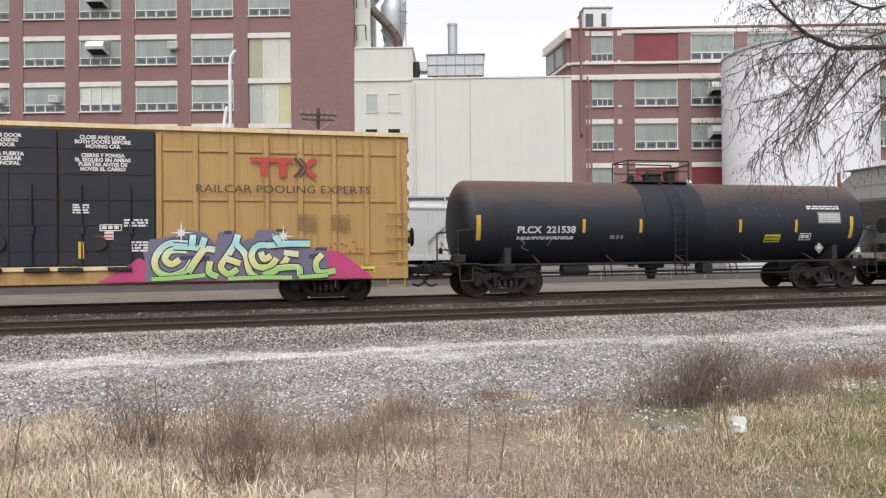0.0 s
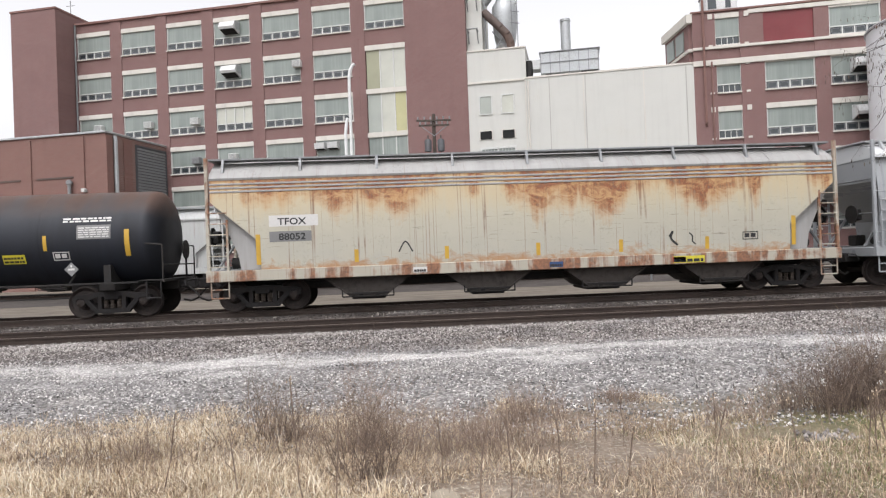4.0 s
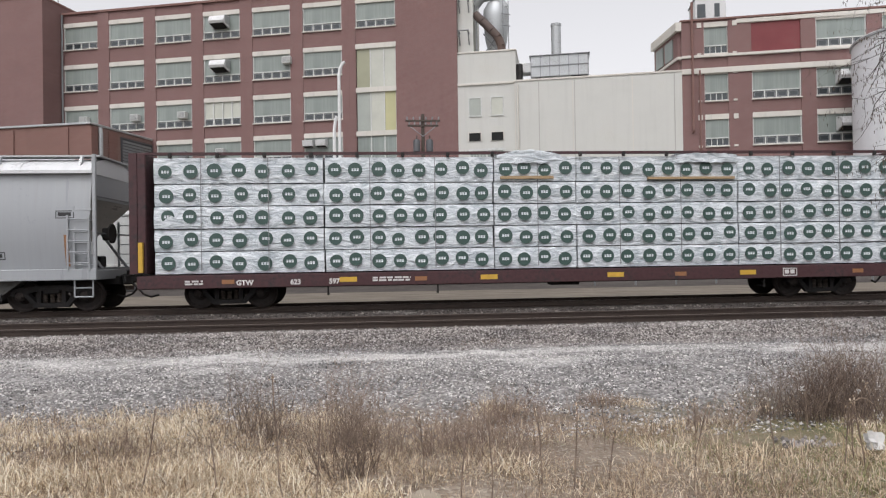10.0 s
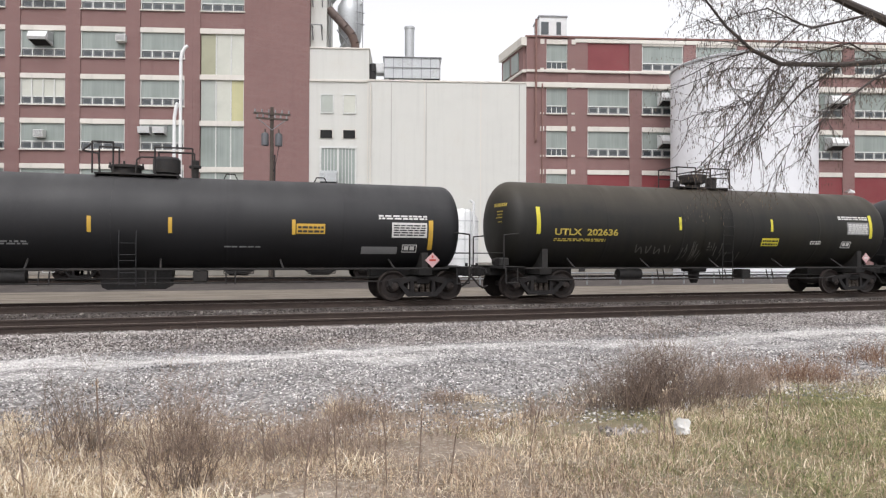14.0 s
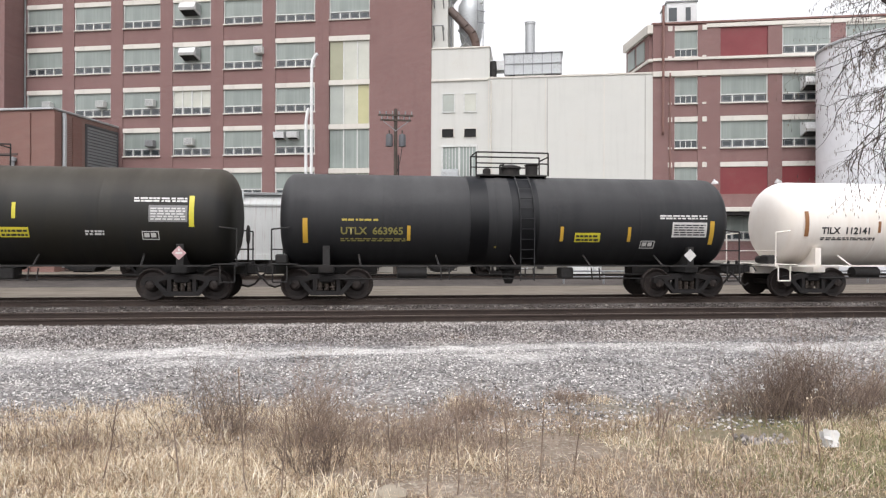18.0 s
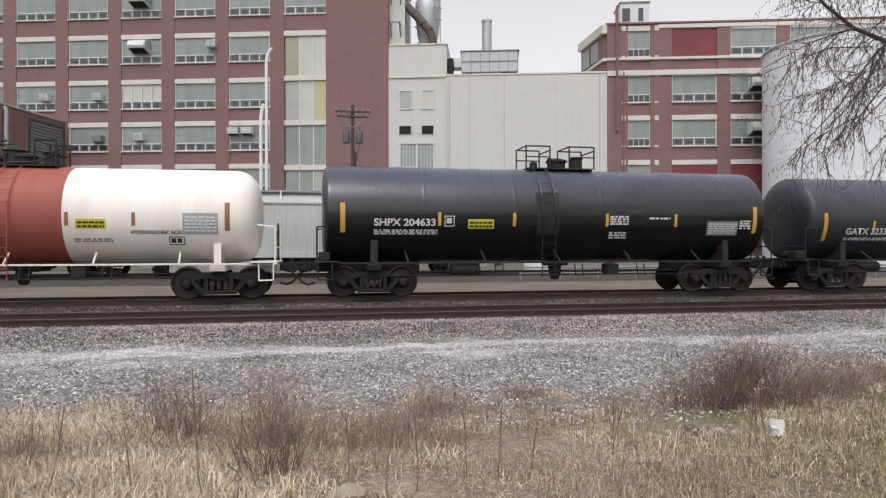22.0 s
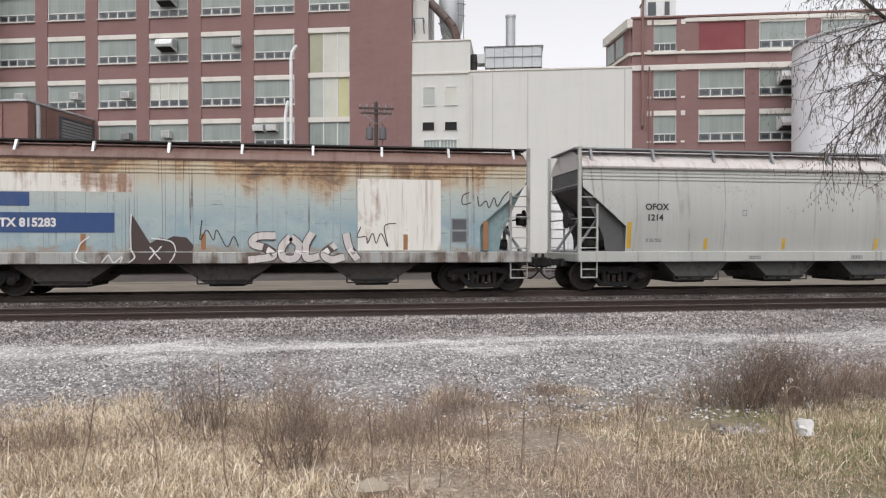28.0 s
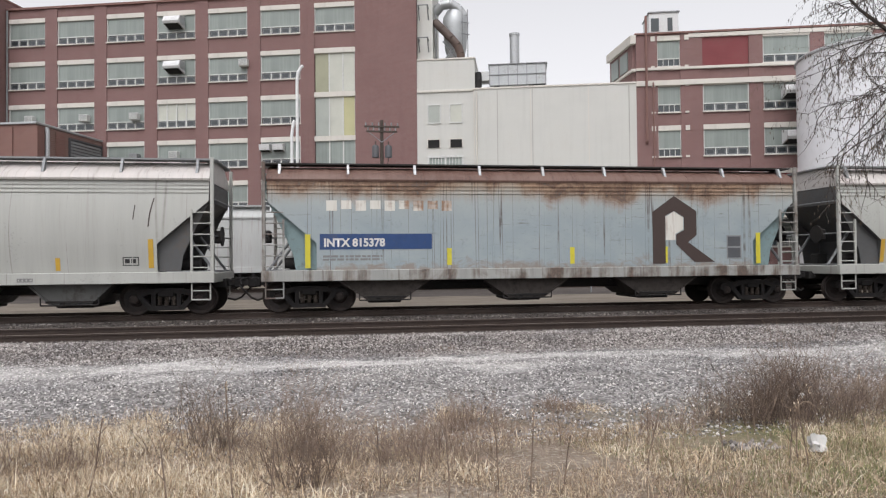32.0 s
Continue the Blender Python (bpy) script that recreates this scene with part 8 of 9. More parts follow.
def end_plate(text, half, car):
    """Blue number board high on the leading end of the car."""
    x = -half + 0.12
    f = part("end_fascia", Shape().box(x, x + 0.04, -1.45, 1.45, 3.42, 4.02, 0.006), MAT["slope_green"], car, "faded teal top sheet of the car end")
    p = part("number_board", Shape().box(x - 0.025, x, -1.36, 0.35, 3.60, 3.90, 0.006), MAT["ink_blue"], f, "royal blue number board on the car end")
    cu = bpy.data.curves.new("lettering", "FONT")
    cu.body, cu.size, cu.align_x, cu.space_line, cu.offset = text, 0.21, "CENTER", 0.85, 0.006
    cu.resolution_u = 3
    ob = new("lettering_source", cu)
    me = bpy.data.meshes.new_from_object(ob)
    bpy.data.objects.remove(ob)
    bpy.data.curves.remove(cu)
    for v in me.vertices:
        v.co = (x - 0.033, -0.505 - v.co.x, 3.68 + v.co.y)
    me.materials.clear()
    me.materials.append(MAT["ink_white"])
    o = new("lettering", me)
    o.parent = p


def hopper_marks(car, y_at, text, x, z, size, ink, tapes, tape="yellow", seed=1, wide=1.0):
    lettering(text, x, z, size, ink, car, y_at, bold=0.008, wide=wide, lift=0.010)
    stripes(tapes, 1.30, 1.65, 0.12, tape, car, y_at)


c, ya = hopper_car("hopper_car", 31.15, 9.42, (-7.95, 7.99), "hop_cream", "hop_creamroof", "rusty cream covered hopper with orange rust runs", slope="hop_creamroof", sill_mat="hop_rustsill", bays=(-4.85, -1.25, 2.3, 5.9), band=True, ribs=0, eave=3.90, crown=4.32, walkway="steel_grey", bead_mat="hop_creamroof", bay_mat="bay_brown")
for z0, z1, t in ((2.46, 2.78, "TFOX"), (2.02, 2.32, "88052")):
    mark("number_patch", rect(Shape(), -7.6, -6.2 if t == "TFOX" else -6.4, z0, z1), "ink_white" if t == "TFOX" else "ink_grey", c, ya, 0.007, "pale number patch")
    lettering(t, -6.95, z0 + 0.05, 0.27, "ink_black", c, ya, align="CENTER", bold=0.006, lift=0.012, wide=1.15)
stripes((-7.93, 7.97), 1.38, 2.25, 0.13, "yellow", c, ya)
stripes((-5.13, -2.5, 0.2, 2.68, 5.3), 1.35, 1.72, 0.12, "yellow", c, ya)
sy = lambda z: 1.602
for k, x in enumerate((-3.5, 0.5, 4.2)):
    sticker(x, 0.98, 0.4, 0.16, ("ink_white", "ink_blue", "ink_red")[k], c, sy, "ink_black", 1, k)
sticker(4.22, 0.96, 0.95, 0.2, "yellow_pale", c, sy, "ink_black", 1, 5)
frame_box(6.39, 1.58, 0.48, 0.24, "ink_black", c, ya)
mark("spray_tag", joined(stroke([(4.15, 1.75), (4.25, 1.9), (4.2, 1.7), (4.4, 1.5)], 0.06), stroke([(4.75, 1.85), (4.85, 1.75), (4.85, 1.6), (4.95, 1.5)], 0.04), stroke([(-3.9, 1.6), (-3.7, 1.9), (-3.5, 1.6)], 0.04)), "ink_black", c, ya, 0.009, "thin black spray tag")

c, ya = hopper_car("hopper_car", 51.03, 9.38, (-7.87, 7.91), "hop_grey", "hop_greyroof_lit", "clean light grey curved-side covered hopper", bays=(-4.85, -1.25, 2.3, 5.9), slope="hop_grey", sill_mat="hop_grey", eave=4.0, crown=4.30, seams=False, bulge=0.17, gusset=False, bay_mat="bay_grey")
hopper_marks(c, ya, "G G C X", -8.16, 2.36, 0.3, "ink_black", (-4.44, -0.75, 2.0, 4.7), "orange_tape", wide=0.85)
lettering("1 0 5 0", -8.14, 1.92, 0.3, "ink_black", c, ya, bold=0.008, lift=0.010, wide=0.85)
stripes((-8.38, 8.55), 1.31, 2.2, 0.12, "orange_tape", c, ya)
bars(-8.1, 1.62, 0.75, 0.06, 2, "ink_grey", c, ya, 92)
frame_box(-6.65, 2.2, 0.3, 0.28, "ink_grey", c, ya, 1)
sticker(5.7, 1.52, 0.75, 0.24, "yellow_pale", c, ya, "ink_black", 1, 93)
frame_box(6.48, 1.52, 0.4, 0.22, "ink_black", c, ya)
frame_box(8.28, 2.66, 0.5, 0.22, "ink_black", c, ya, 1)
mark("spray_tag", joined(stroke([(-5.5, 1.85), (-5.9, 1.75), (-5.95, 1.5), (-5.6, 1.4), (-5.3, 1.55)], 0.07), stroke([(-4.8, 1.4), (-4.2, 1.9), (-3.9, 2.1), (-3.7, 1.6)], 0.06)), "stain_faint", c, ya, 0.008, "faint orange scrawl")
for s in (-1, 1):
    xa, xb = sorted((s * 9.22, s * 8.6))
    lad = Shape().box(xa, xa + 0.05, -1.64, -1.6, 1.2, 2.75).box(xb - 0.05, xb, -1.64, -1.6, 1.2, 2.75)
    for k in range(5):
        lad.rod((xa, -1.63, 1.4 + k * 0.31), (xb, -1.63, 1.4 + k * 0.31), 0.02)
    part("side_ladder", lad, MAT["hop_grey"], c)
    mark("end_panel", rect(Shape(), min(s * 7.75, s * 9.22), max(s * 7.75, s * 9.22), 1.22, 3.3), "hop_grey", c, ya, 0.002, "plain side sheet over the car end")

c, ya = hopper_car("hopper_car", 192.33, 8.43, (-7.09, 7.07), "hop_blue", "hop_roofrust", "faded pale blue covered hopper with rust streaks and spray tags", bays=(-4.81, -0.5, 3.7), ribs=9, smooth_side=False, slope="slope_green", band=True, eave=3.86, crown=4.18, board="under", sill_mat="hop_bluesill", bay_mat="bay_brown")
mark("white_patch", rect(Shape(), 3.26, 5.69, 1.28, 3.36), "hop_white", c, ya, 0.006, "white repainted patch")
mark("white_patch", rect(Shape(), -6.68, -2.9, 2.9, 3.40), "hop_white", c, ya, 0.006, "white repainted patch")
mark("blue_panel", rect(Shape(), -6.68, -5.54, 2.5, 2.88), "ink_blue", c, ya, 0.008)
mark("blue_panel", rect(Shape(), -6.68, -3.38, 1.78, 2.33), "ink_blue", c, ya, 0.008, "royal blue number panel")
lettering("INTX 815283", -6.62, 1.95, 0.32, "ink_white", c, ya, bold=0.012, lift=0.014, wide=0.98)
end_plate("INTX 815283", 8.43, c)
window_mark(6.0, 1.5, c, ya)
stripes((-7.08, 7.04), 1.3, 2.15, 0.14, "orange_tape", c, ya)
stripes((-4.19, -1.03, 1.84, 4.65), 1.3, 1.75, 0.13, "orange_tape", c, ya)
step = lambda z: 1.605 if z < 1.25 else 1.515
mark("spray_ground", Shape().add([(-2.93, 0, 2.3), (-2.93, 0, 1.27), (-1.32, 0, 1.27), (-1.3, 0, 1.44), (-1.48, 0, 1.65), (-1.83, 0, 1.69), (-2.01, 0, 1.60), (-2.19, 0, 1.65), (-2.45, 0, 1.49)], [tuple(range(9))]), "ink_brown", c, ya, 0.016, "dark brown sprayed ground")
mark("spray_ground", rect(Shape(), -2.94, -1.3, 0.93, 1.235), "ink_brown", c, sy, 0.004, "dark brown sprayed ground")
mark("spray_tag", joined(*[stroke(q, 0.035) for q in (
    [(-4.02, 1.67), (-4.27, 1.44), (-4.32, 1.07), (-4.06, 0.95)], [(-3.68, 0.95), (-3.50, 1.16), (-3.37, 0.96), (-3.15, 1.12), (-3.20, 0.95)], [(-2.98, 1.35), (-2.82, 1.12), (-2.98, 0.95)],
    [(-2.93, 2.3), (-2.96, 1.8), (-2.94, 1.3)], [(-2.45, 1.39), (-2.15, 1.04)], [(-2.14, 1.41), (-2.45, 1.04)], [(-2.41, 1.63), (-1.88, 1.53), (-1.77, 1.21), (-1.91, 0.95)])]), "ink_white", c, step, 0.022, "white sprayed scrawl")
letters = ([(0.94, 1.70), (0.43, 1.68), (0.31, 1.47), (0.70, 1.34), (0.87, 1.12), (0.20, 1.02)], [(1.36, 1.68), (1.12, 1.39), (1.17, 1.08), (1.50, 1.08), (1.59, 1.44), (1.36, 1.66)],
           [(1.97, 1.79), (1.78, 1.44), (1.82, 1.07), (2.16, 1.12)], [(2.63, 1.44), (2.30, 1.20), (2.49, 1.02), (2.87, 1.10)], [(2.92, 1.78), (3.01, 1.39), (3.25, 1.02)])
mark("spray_outline", joined(*[stroke(q, 0.25) for q in letters]), "ink_brown", c, step, 0.014, "dark outlined throw-up")
mark("spray_fill", joined(*[stroke(q, 0.20) for q in letters]), "hop_paleroof", c, step, 0.020, "white throw-up fill")
mark("spray_tag", joined(*[stroke(q, 0.03) for q in ([(-1.07, 2.14), (-1.12, 1.58), (-0.94, 1.86), (-0.76, 1.58), (-0.67, 1.86), (-0.40, 1.39), (-0.21, 1.68), (-0.08, 1.39)],
    [(3.35, 1.97), (3.25, 1.68), (3.50, 1.68), (3.54, 1.49), (3.69, 1.78), (3.79, 1.49), (3.93, 1.78), (4.13, 1.39), (4.03, 1.98), (4.37, 2.07)],
    [(6.55, 3.0), (6.35, 2.9), (6.35, 2.65), (6.6, 2.7)], [(6.8, 2.9), (6.85, 2.6), (7.05, 2.75), (7.15, 2.55), (7.3, 2.85), (7.4, 2.6), (7.6, 2.9), (7.75, 3.05)])]), "ink_brown", c, ya, 0.016, "thin dark spray tags")

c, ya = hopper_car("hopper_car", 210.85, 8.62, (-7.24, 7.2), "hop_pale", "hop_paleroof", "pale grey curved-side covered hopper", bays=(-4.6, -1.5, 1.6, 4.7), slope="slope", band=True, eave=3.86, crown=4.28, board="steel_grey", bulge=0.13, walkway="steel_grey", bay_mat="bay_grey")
hopper_marks(c, ya, "OFOX", -6.45, 2.53, 0.27, "ink_black", (-4.41, -1.72, 1.6, 4.48), "yellow")
lettering("1214", -6.4, 2.2, 0.27, "ink_black", c, ya, bold=0.008, lift=0.010)
bars(-6.4, 1.6, 0.5, 0.04, 2, "ink_grey", c, ya, 102)
frame_box(-3.2, 2.35, 0.15, 0.2, "ink_grey", c, ya, 1)
stripes((-6.96, 6.91), 1.35, 2.15, 0.14, "yellow", c, ya)
frame_box(6.16, 1.42, 0.43, 0.24, "ink_black", c, ya)
for x in (-3.0, 0.6, 3.5):
    frame_box(x, 1.0, 0.4, 0.1, "ink_grey", c, sy, 3)
mark("dark_streak", joined(stroke([(7.0, 3.3), (6.9, 2.9), (6.85, 2.5)], 0.03), stroke([(6.5, 3.1), (6.45, 2.7)], 0.025)), "ink_brown", c, ya, 0.008)

c, ya = hopper_car("hopper_car", 229.07, 8.33, (-7.03, 7.03), "hop_bluegrey", "hop_roofrust", "weathered blue-grey covered hopper with a large dark emblem", bays=(-4.81, -0.5, 3.7), ribs=9, smooth_side=False, slope="slope_green", band=True, eave=3.86, crown=4.18, board="under", sill_mat="hop_bluesill", bay_mat="bay_brown")
mark("blue_panel", rect(Shape(), -6.69, -3.44, 1.83, 2.28), "ink_blue", c, ya, 0.008, "royal blue number panel")
lettering("INTX 815378", -6.58, 1.92, 0.32, "ink_white", c, ya, bold=0.012, lift=0.014, wide=0.98)
bars(-6.6, 1.6, 1.7, 0.06, 2, "ink_grey", c, ya, 111)
stripes((-7.03, 6.95), 1.3, 2.27, 0.15, "yellow_pale", c, ya)
stripes((-2.92, 0.85, 3.85), 1.35, 1.85, 0.14, "yellow_pale", c, ya)
for k in range(9):
    mark("worn_patch", rect(Shape(), -6.5 + k * 0.42, -6.2 + k * 0.42, 2.95 + (k % 2) * 0.05, 3.25), "hop_white", c, ya, 0.006)
ex = -0.62
em = [[(4.05, 1.32), (4.47, 1.32), (4.47, 2.80), (4.05, 2.92)], [(4.05, 2.92), (4.47, 2.80), (4.76, 2.95), (4.76, 3.42)], [(4.76, 3.42), (4.76, 2.95), (5.08, 2.76), (5.50, 2.95)], [(5.50, 2.95), (5.08, 2.76), (5.08, 2.36), (5.50, 2.20)],
      [(5.50, 2.20), (5.08, 2.36), (4.82, 2.22), (4.82, 1.92), (5.22, 1.98)], [(5.22, 1.98), (4.82, 1.92), (5.42, 1.36), (6.10, 1.36)]]
sh = Shape()
for q in em:
    sh.add([(a + ex, 0, b) for a, b in q], [tuple(range(len(q)))])
mark("emblem", sh, "ink_brown", c, ya, 0.012, "large dark brown angular emblem")
mark("emblem_ground", Shape().add([(a + ex, 0, b) for a, b in ((4.48, 2.05), (4.48, 2.78), (4.76, 2.93), (5.06, 2.75), (5.06, 2.38), (4.8, 2.24), (4.8, 2.05))], [tuple(range(7))]), "hop_white", c, ya, 0.008)
end_plate("INTX 815378", 8.33, c)
window_mark(5.88, 1.45, c, ya)

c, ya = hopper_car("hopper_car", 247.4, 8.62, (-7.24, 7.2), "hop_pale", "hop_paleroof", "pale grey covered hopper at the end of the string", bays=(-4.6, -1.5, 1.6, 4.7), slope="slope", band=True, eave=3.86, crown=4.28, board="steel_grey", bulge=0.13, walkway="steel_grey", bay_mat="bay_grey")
stripes((-7.0, 7.0), 1.3, 2.05, 0.14, "yellow", c, ya)

# standing hoppers on the yard track
YARD_Y = 38.42
for x0 in (0.15, -19.2):
    c, ya = hopper_car("standing_hopper", x0, 9.3, (-7.6, 7.6), "hop_parked", "hop_parked", "light grey covered hopper standing on the yard track", bays=(-4.4, 0.0, 4.4), slope="hop_parked", moving=False, y=YARD_Y)


# ---- dry grass, weeds, bushes and the overhanging tree ----
def lift(x, y):
    return ground_z(y) + 0.07 * (noise.noise(Vector((x * 0.5, y * 0.5, 0))) + 0.4 * noise.noise(Vector((x * 1.7, y * 1.7, 3))))


def blades(name, mat, clumps, per, height, width, spread, lean, seed, label, curl=0.5, parts=3):
    """Blades in clumps: each a tapering strip that arcs over, joined into one mesh."""
    rng = np.random.default_rng(seed)
    c = np.repeat(np.array(clumps), per, axis=0)
    n = len(c)
    off = rng.normal(0, spread, (n, 2))
    pos = c[:, :3] + np.concatenate([off, np.full((n, 1), -0.015)], 1)
    h = rng.uniform(*height, n) * c[:, 3]
    ang = np.where(rng.random(n) < 0.5, np.arctan2(off[:, 1], off[:, 0]) + rng.normal(0, 0.6, n), rng.uniform(0, 6.283, n))
    tilt = np.abs(rng.normal(0, lean, n))
    bend = np.abs(rng.normal(0, curl, n))
    turn = ang + rng.normal(1.57, 0.7, n)
    w = np.stack([np.cos(turn), np.sin(turn), np.zeros(n)], 1) * (rng.uniform(*width, n) / 2)[:, None]
    rows = []
    for k in range(parts + 1):
        s = max(0.12, 1 - (k / parts) ** 2)
        rows += [pos - w * s, pos + w * s]
        a = np.minimum(tilt + bend * ((k + 0.5) / parts) ** 1.5, 2.5)
        step = h / parts
        pos = pos + np.stack([np.cos(ang) * np.sin(a) * step, np.sin(ang) * np.sin(a) * step, np.cos(a) * step], 1)
        pos[:, 2] = np.maximum(pos[:, 2], c[:, 2] + 0.004)
        ang = ang + rng.normal(0, 0.25, n)
    v = np.stack(rows, 1).reshape(-1, 3)
    m = 2 * (parts + 1)
    q = np.array([[2 * k, 2 * k + 1, 2 * k + 3, 2 * k + 2] for k in range(parts)])
    faces = (q[None] + (np.arange(n) * m)[:, None, None]).reshape(-1, 4)
    me = bpy.data.meshes.new(name)
    me.from_pydata(v.tolist(), [], faces.tolist())
    me.materials.append(mat)
    return tagged(new(name, me), label, "grass", kind="stuff")


def meadow(count, seed, want, y1=9.0):
    rng = random.Random(seed)
    out = []
    while len(out) < count:
        y = rng.uniform(3.2, y1)
        x = rng.uniform(-0.85, 1.5) * y + rng.uniform(-0.4, 0.4)
        k = want(x, y, rng)
        if k > 0:
            out.append((x, y, lift(x, y), k))
    return out


BARE = ((1.7, 5.3, 0.55, 0.45), (3.42, 5.5, 0.38, 0.25), (2.6, 7.0, 0.8, 0.45), (0.95, 7.2, 0.5, 0.5), (0.3, 4.45, 0.3, 0.2), (3.9, 6.2, 0.5, 0.3))


def edge(x):
    """Where the grass gives way to gravel."""
    base = 7.75 if x < -0.4 else 6.95 if x < 3.4 else 7.2 + 0.12 * max(0, x - 4)
    return base + 0.55 * noise.noise(Vector((x * 0.6, 2.0, 7.0))) + 0.3 * noise.noise(Vector((x * 2.3, 1.0, 5.0)))


def cover(x, y):
    """Patchiness of the sward, lower on the bare spots."""
    d = 0.6 * noise.noise(Vector((x * 0.7, y * 0.9, 11.0))) + 0.5 * noise.noise(Vector((x * 2.1, y * 2.4, 4.0)))
    for bx, by, rx, ry in BARE:
        r = ((x - bx) / rx) ** 2 + ((y - by) / ry) ** 2
        d -= 1.3 * math.exp(-r)
    return d


def greenness(x, y):
    return (x - 2.3 - 0.25 * (y - 5)) * 0.36 + 0.45 * noise.noise(Vector((x * 0.8, y * 0.8, 9.0)))


def fade(x, y, rng, soft=0.45):
    return y < edge(x) + rng.gauss(0, soft) - (0.3 if rng.random() < 0.4 else 0)


def tussock(x, y):
    """Where the dry grass stands in thick arching clumps."""
    t = noise.noise(Vector((x * 1.15, y * 1.5, 21.0))) + 0.5 * noise.noise(Vector((x * 3.1, y * 3.4, 23.0)))
    return t + (0.28 if x < -0.5 else -0.08 if x < 1.0 else -0.3)


def want_tuft(x, y, rng):
    if not fade(x, y, rng):
        return 0
    d = cover(x, y)
    g = greenness(x, y)
    if rng.random() > 0.62 + 1.3 * d - 0.7 * max(0.0, min(1.0, g)) - (0.18 if x > 0.5 else 0):
        return 0
    return max(0.4, 0.85 + 0.5 * d + 0.35 * tussock(x, y)) * rng.uniform(0.5, 1.15) * (1.1 if x < -0.6 else 0.72 if x < 0.8 else 0.55)


def want_arch(x, y, rng):
    if not fade(x, y, rng, 0.25) or cover(x, y) < -0.5:
        return 0
    t = tussock(x, y)
    if t < 0.22 + rng.gauss(0, 0.10) or (abs(x + 0.45) < 0.75 and 5.2 < y < 6.4 and rng.random() < 0.8):
        return 0
    return min(1.25, 0.65 + 0.9 * t) * rng.uniform(0.7, 1.15)


def want_mat(x, y, rng):
    if not fade(x, y, rng, 0.4):
        return 0
    if rng.random() > 0.85 + 1.1 * cover(x, y) - 0.35 * max(0.0, min(1.0, greenness(x, y))):
        return 0
    return rng.uniform(0.7, 1.1)


def want_green(x, y, rng):
    if y > edge(x) - 0.7:
        return 0
    if rng.random() > greenness(x, y) + 0.10 or cover(x, y) < -0.6:
        return 0
    return rng.uniform(0.6, 1.1)


def want_brown(x, y, rng):
    """Fine brown weed stems, thick in drifts."""
    if not fade(x, y - 0.35, rng):
        return 0
    d = noise.noise(Vector((x * 0.75, y * 0.8, 40.0))) + 0.25 * noise.noise(Vector((x * 2.5, y * 2.5, 41.0)))
    if -2.3 < x < 2.4:
        d += 0.34
    if x > 4 and y < 6:
        d -= 0.5
    if y < 5.3:
        d -= 0.35
    return rng.uniform(0.6, 1.15) if d > 0.05 + rng.gauss(0, 0.12) else 0


blades("matted_grass", MAT["thatch"], meadow(11000, 5, want_mat), 9, (0.04, 0.14), (0.003, 0.008), 0.10, 1.25, 6, "low matted dead grass on the bank", 0.8, 3)
blades("dry_grass", MAT["straw"], meadow(5200, 1, want_tuft), 12, (0.03, 0.14), (0.003, 0.007), 0.07, 1.2, 2, "tufts of straw-coloured dry grass on the bank", 2.1, 4)
blades("pale_grass", MAT["straw_pale"], meadow(2600, 12, want_arch), 7, (0.07, 0.22), (0.004, 0.010), 0.06, 1.05, 13, "bleached grass leaves that arch over in clumps", 2.8, 6)
blades("fallen_grass", MAT["straw"], meadow(2500, 14, want_arch), 10, (0.05, 0.16), (0.004, 0.008), 0.09, 1.15, 15, "straw-coloured grass fallen in tangles", 1.8, 4)
rng = random.Random(27)
tufts = [(cx + rng.gauss(0, 0.13), cy + rng.gauss(0, 0.08), k) for cx, cy, k, n in ((1.08, 7.25, 1.1, 26), (1.3, 7.1, 0.8, 14), (2.75, 7.65, 0.7, 14), (3.55, 4.75, 0.8, 12), (2.55, 4.7, 0.9, 12), (-0.25, 4.35, 1.1, 14)) for _ in range(n)]
blades("straw_tufts", MAT["straw"], [(a, b, lift(a, b), k) for a, b, k in tufts], 14, (0.10, 0.30), (0.003, 0.007), 0.06, 0.75, 28, "bright standing tufts of straw at the gravel edge", 2.0, 5)
blades("green_grass", MAT["green_grass"], meadow(4600, 8, want_green), 10, (0.03, 0.095), (0.003, 0.008), 0.07, 0.8, 9, "short green spring grass among the dry stems", 0.9, 2)
blades("brown_stems", MAT["twig_pale"], meadow(1500, 21, want_brown), 5, (0.05, 0.30), (0.002, 0.0045), 0.14, 0.55, 22, "fine brown dead weed stems among the grass", 0.5, 2)


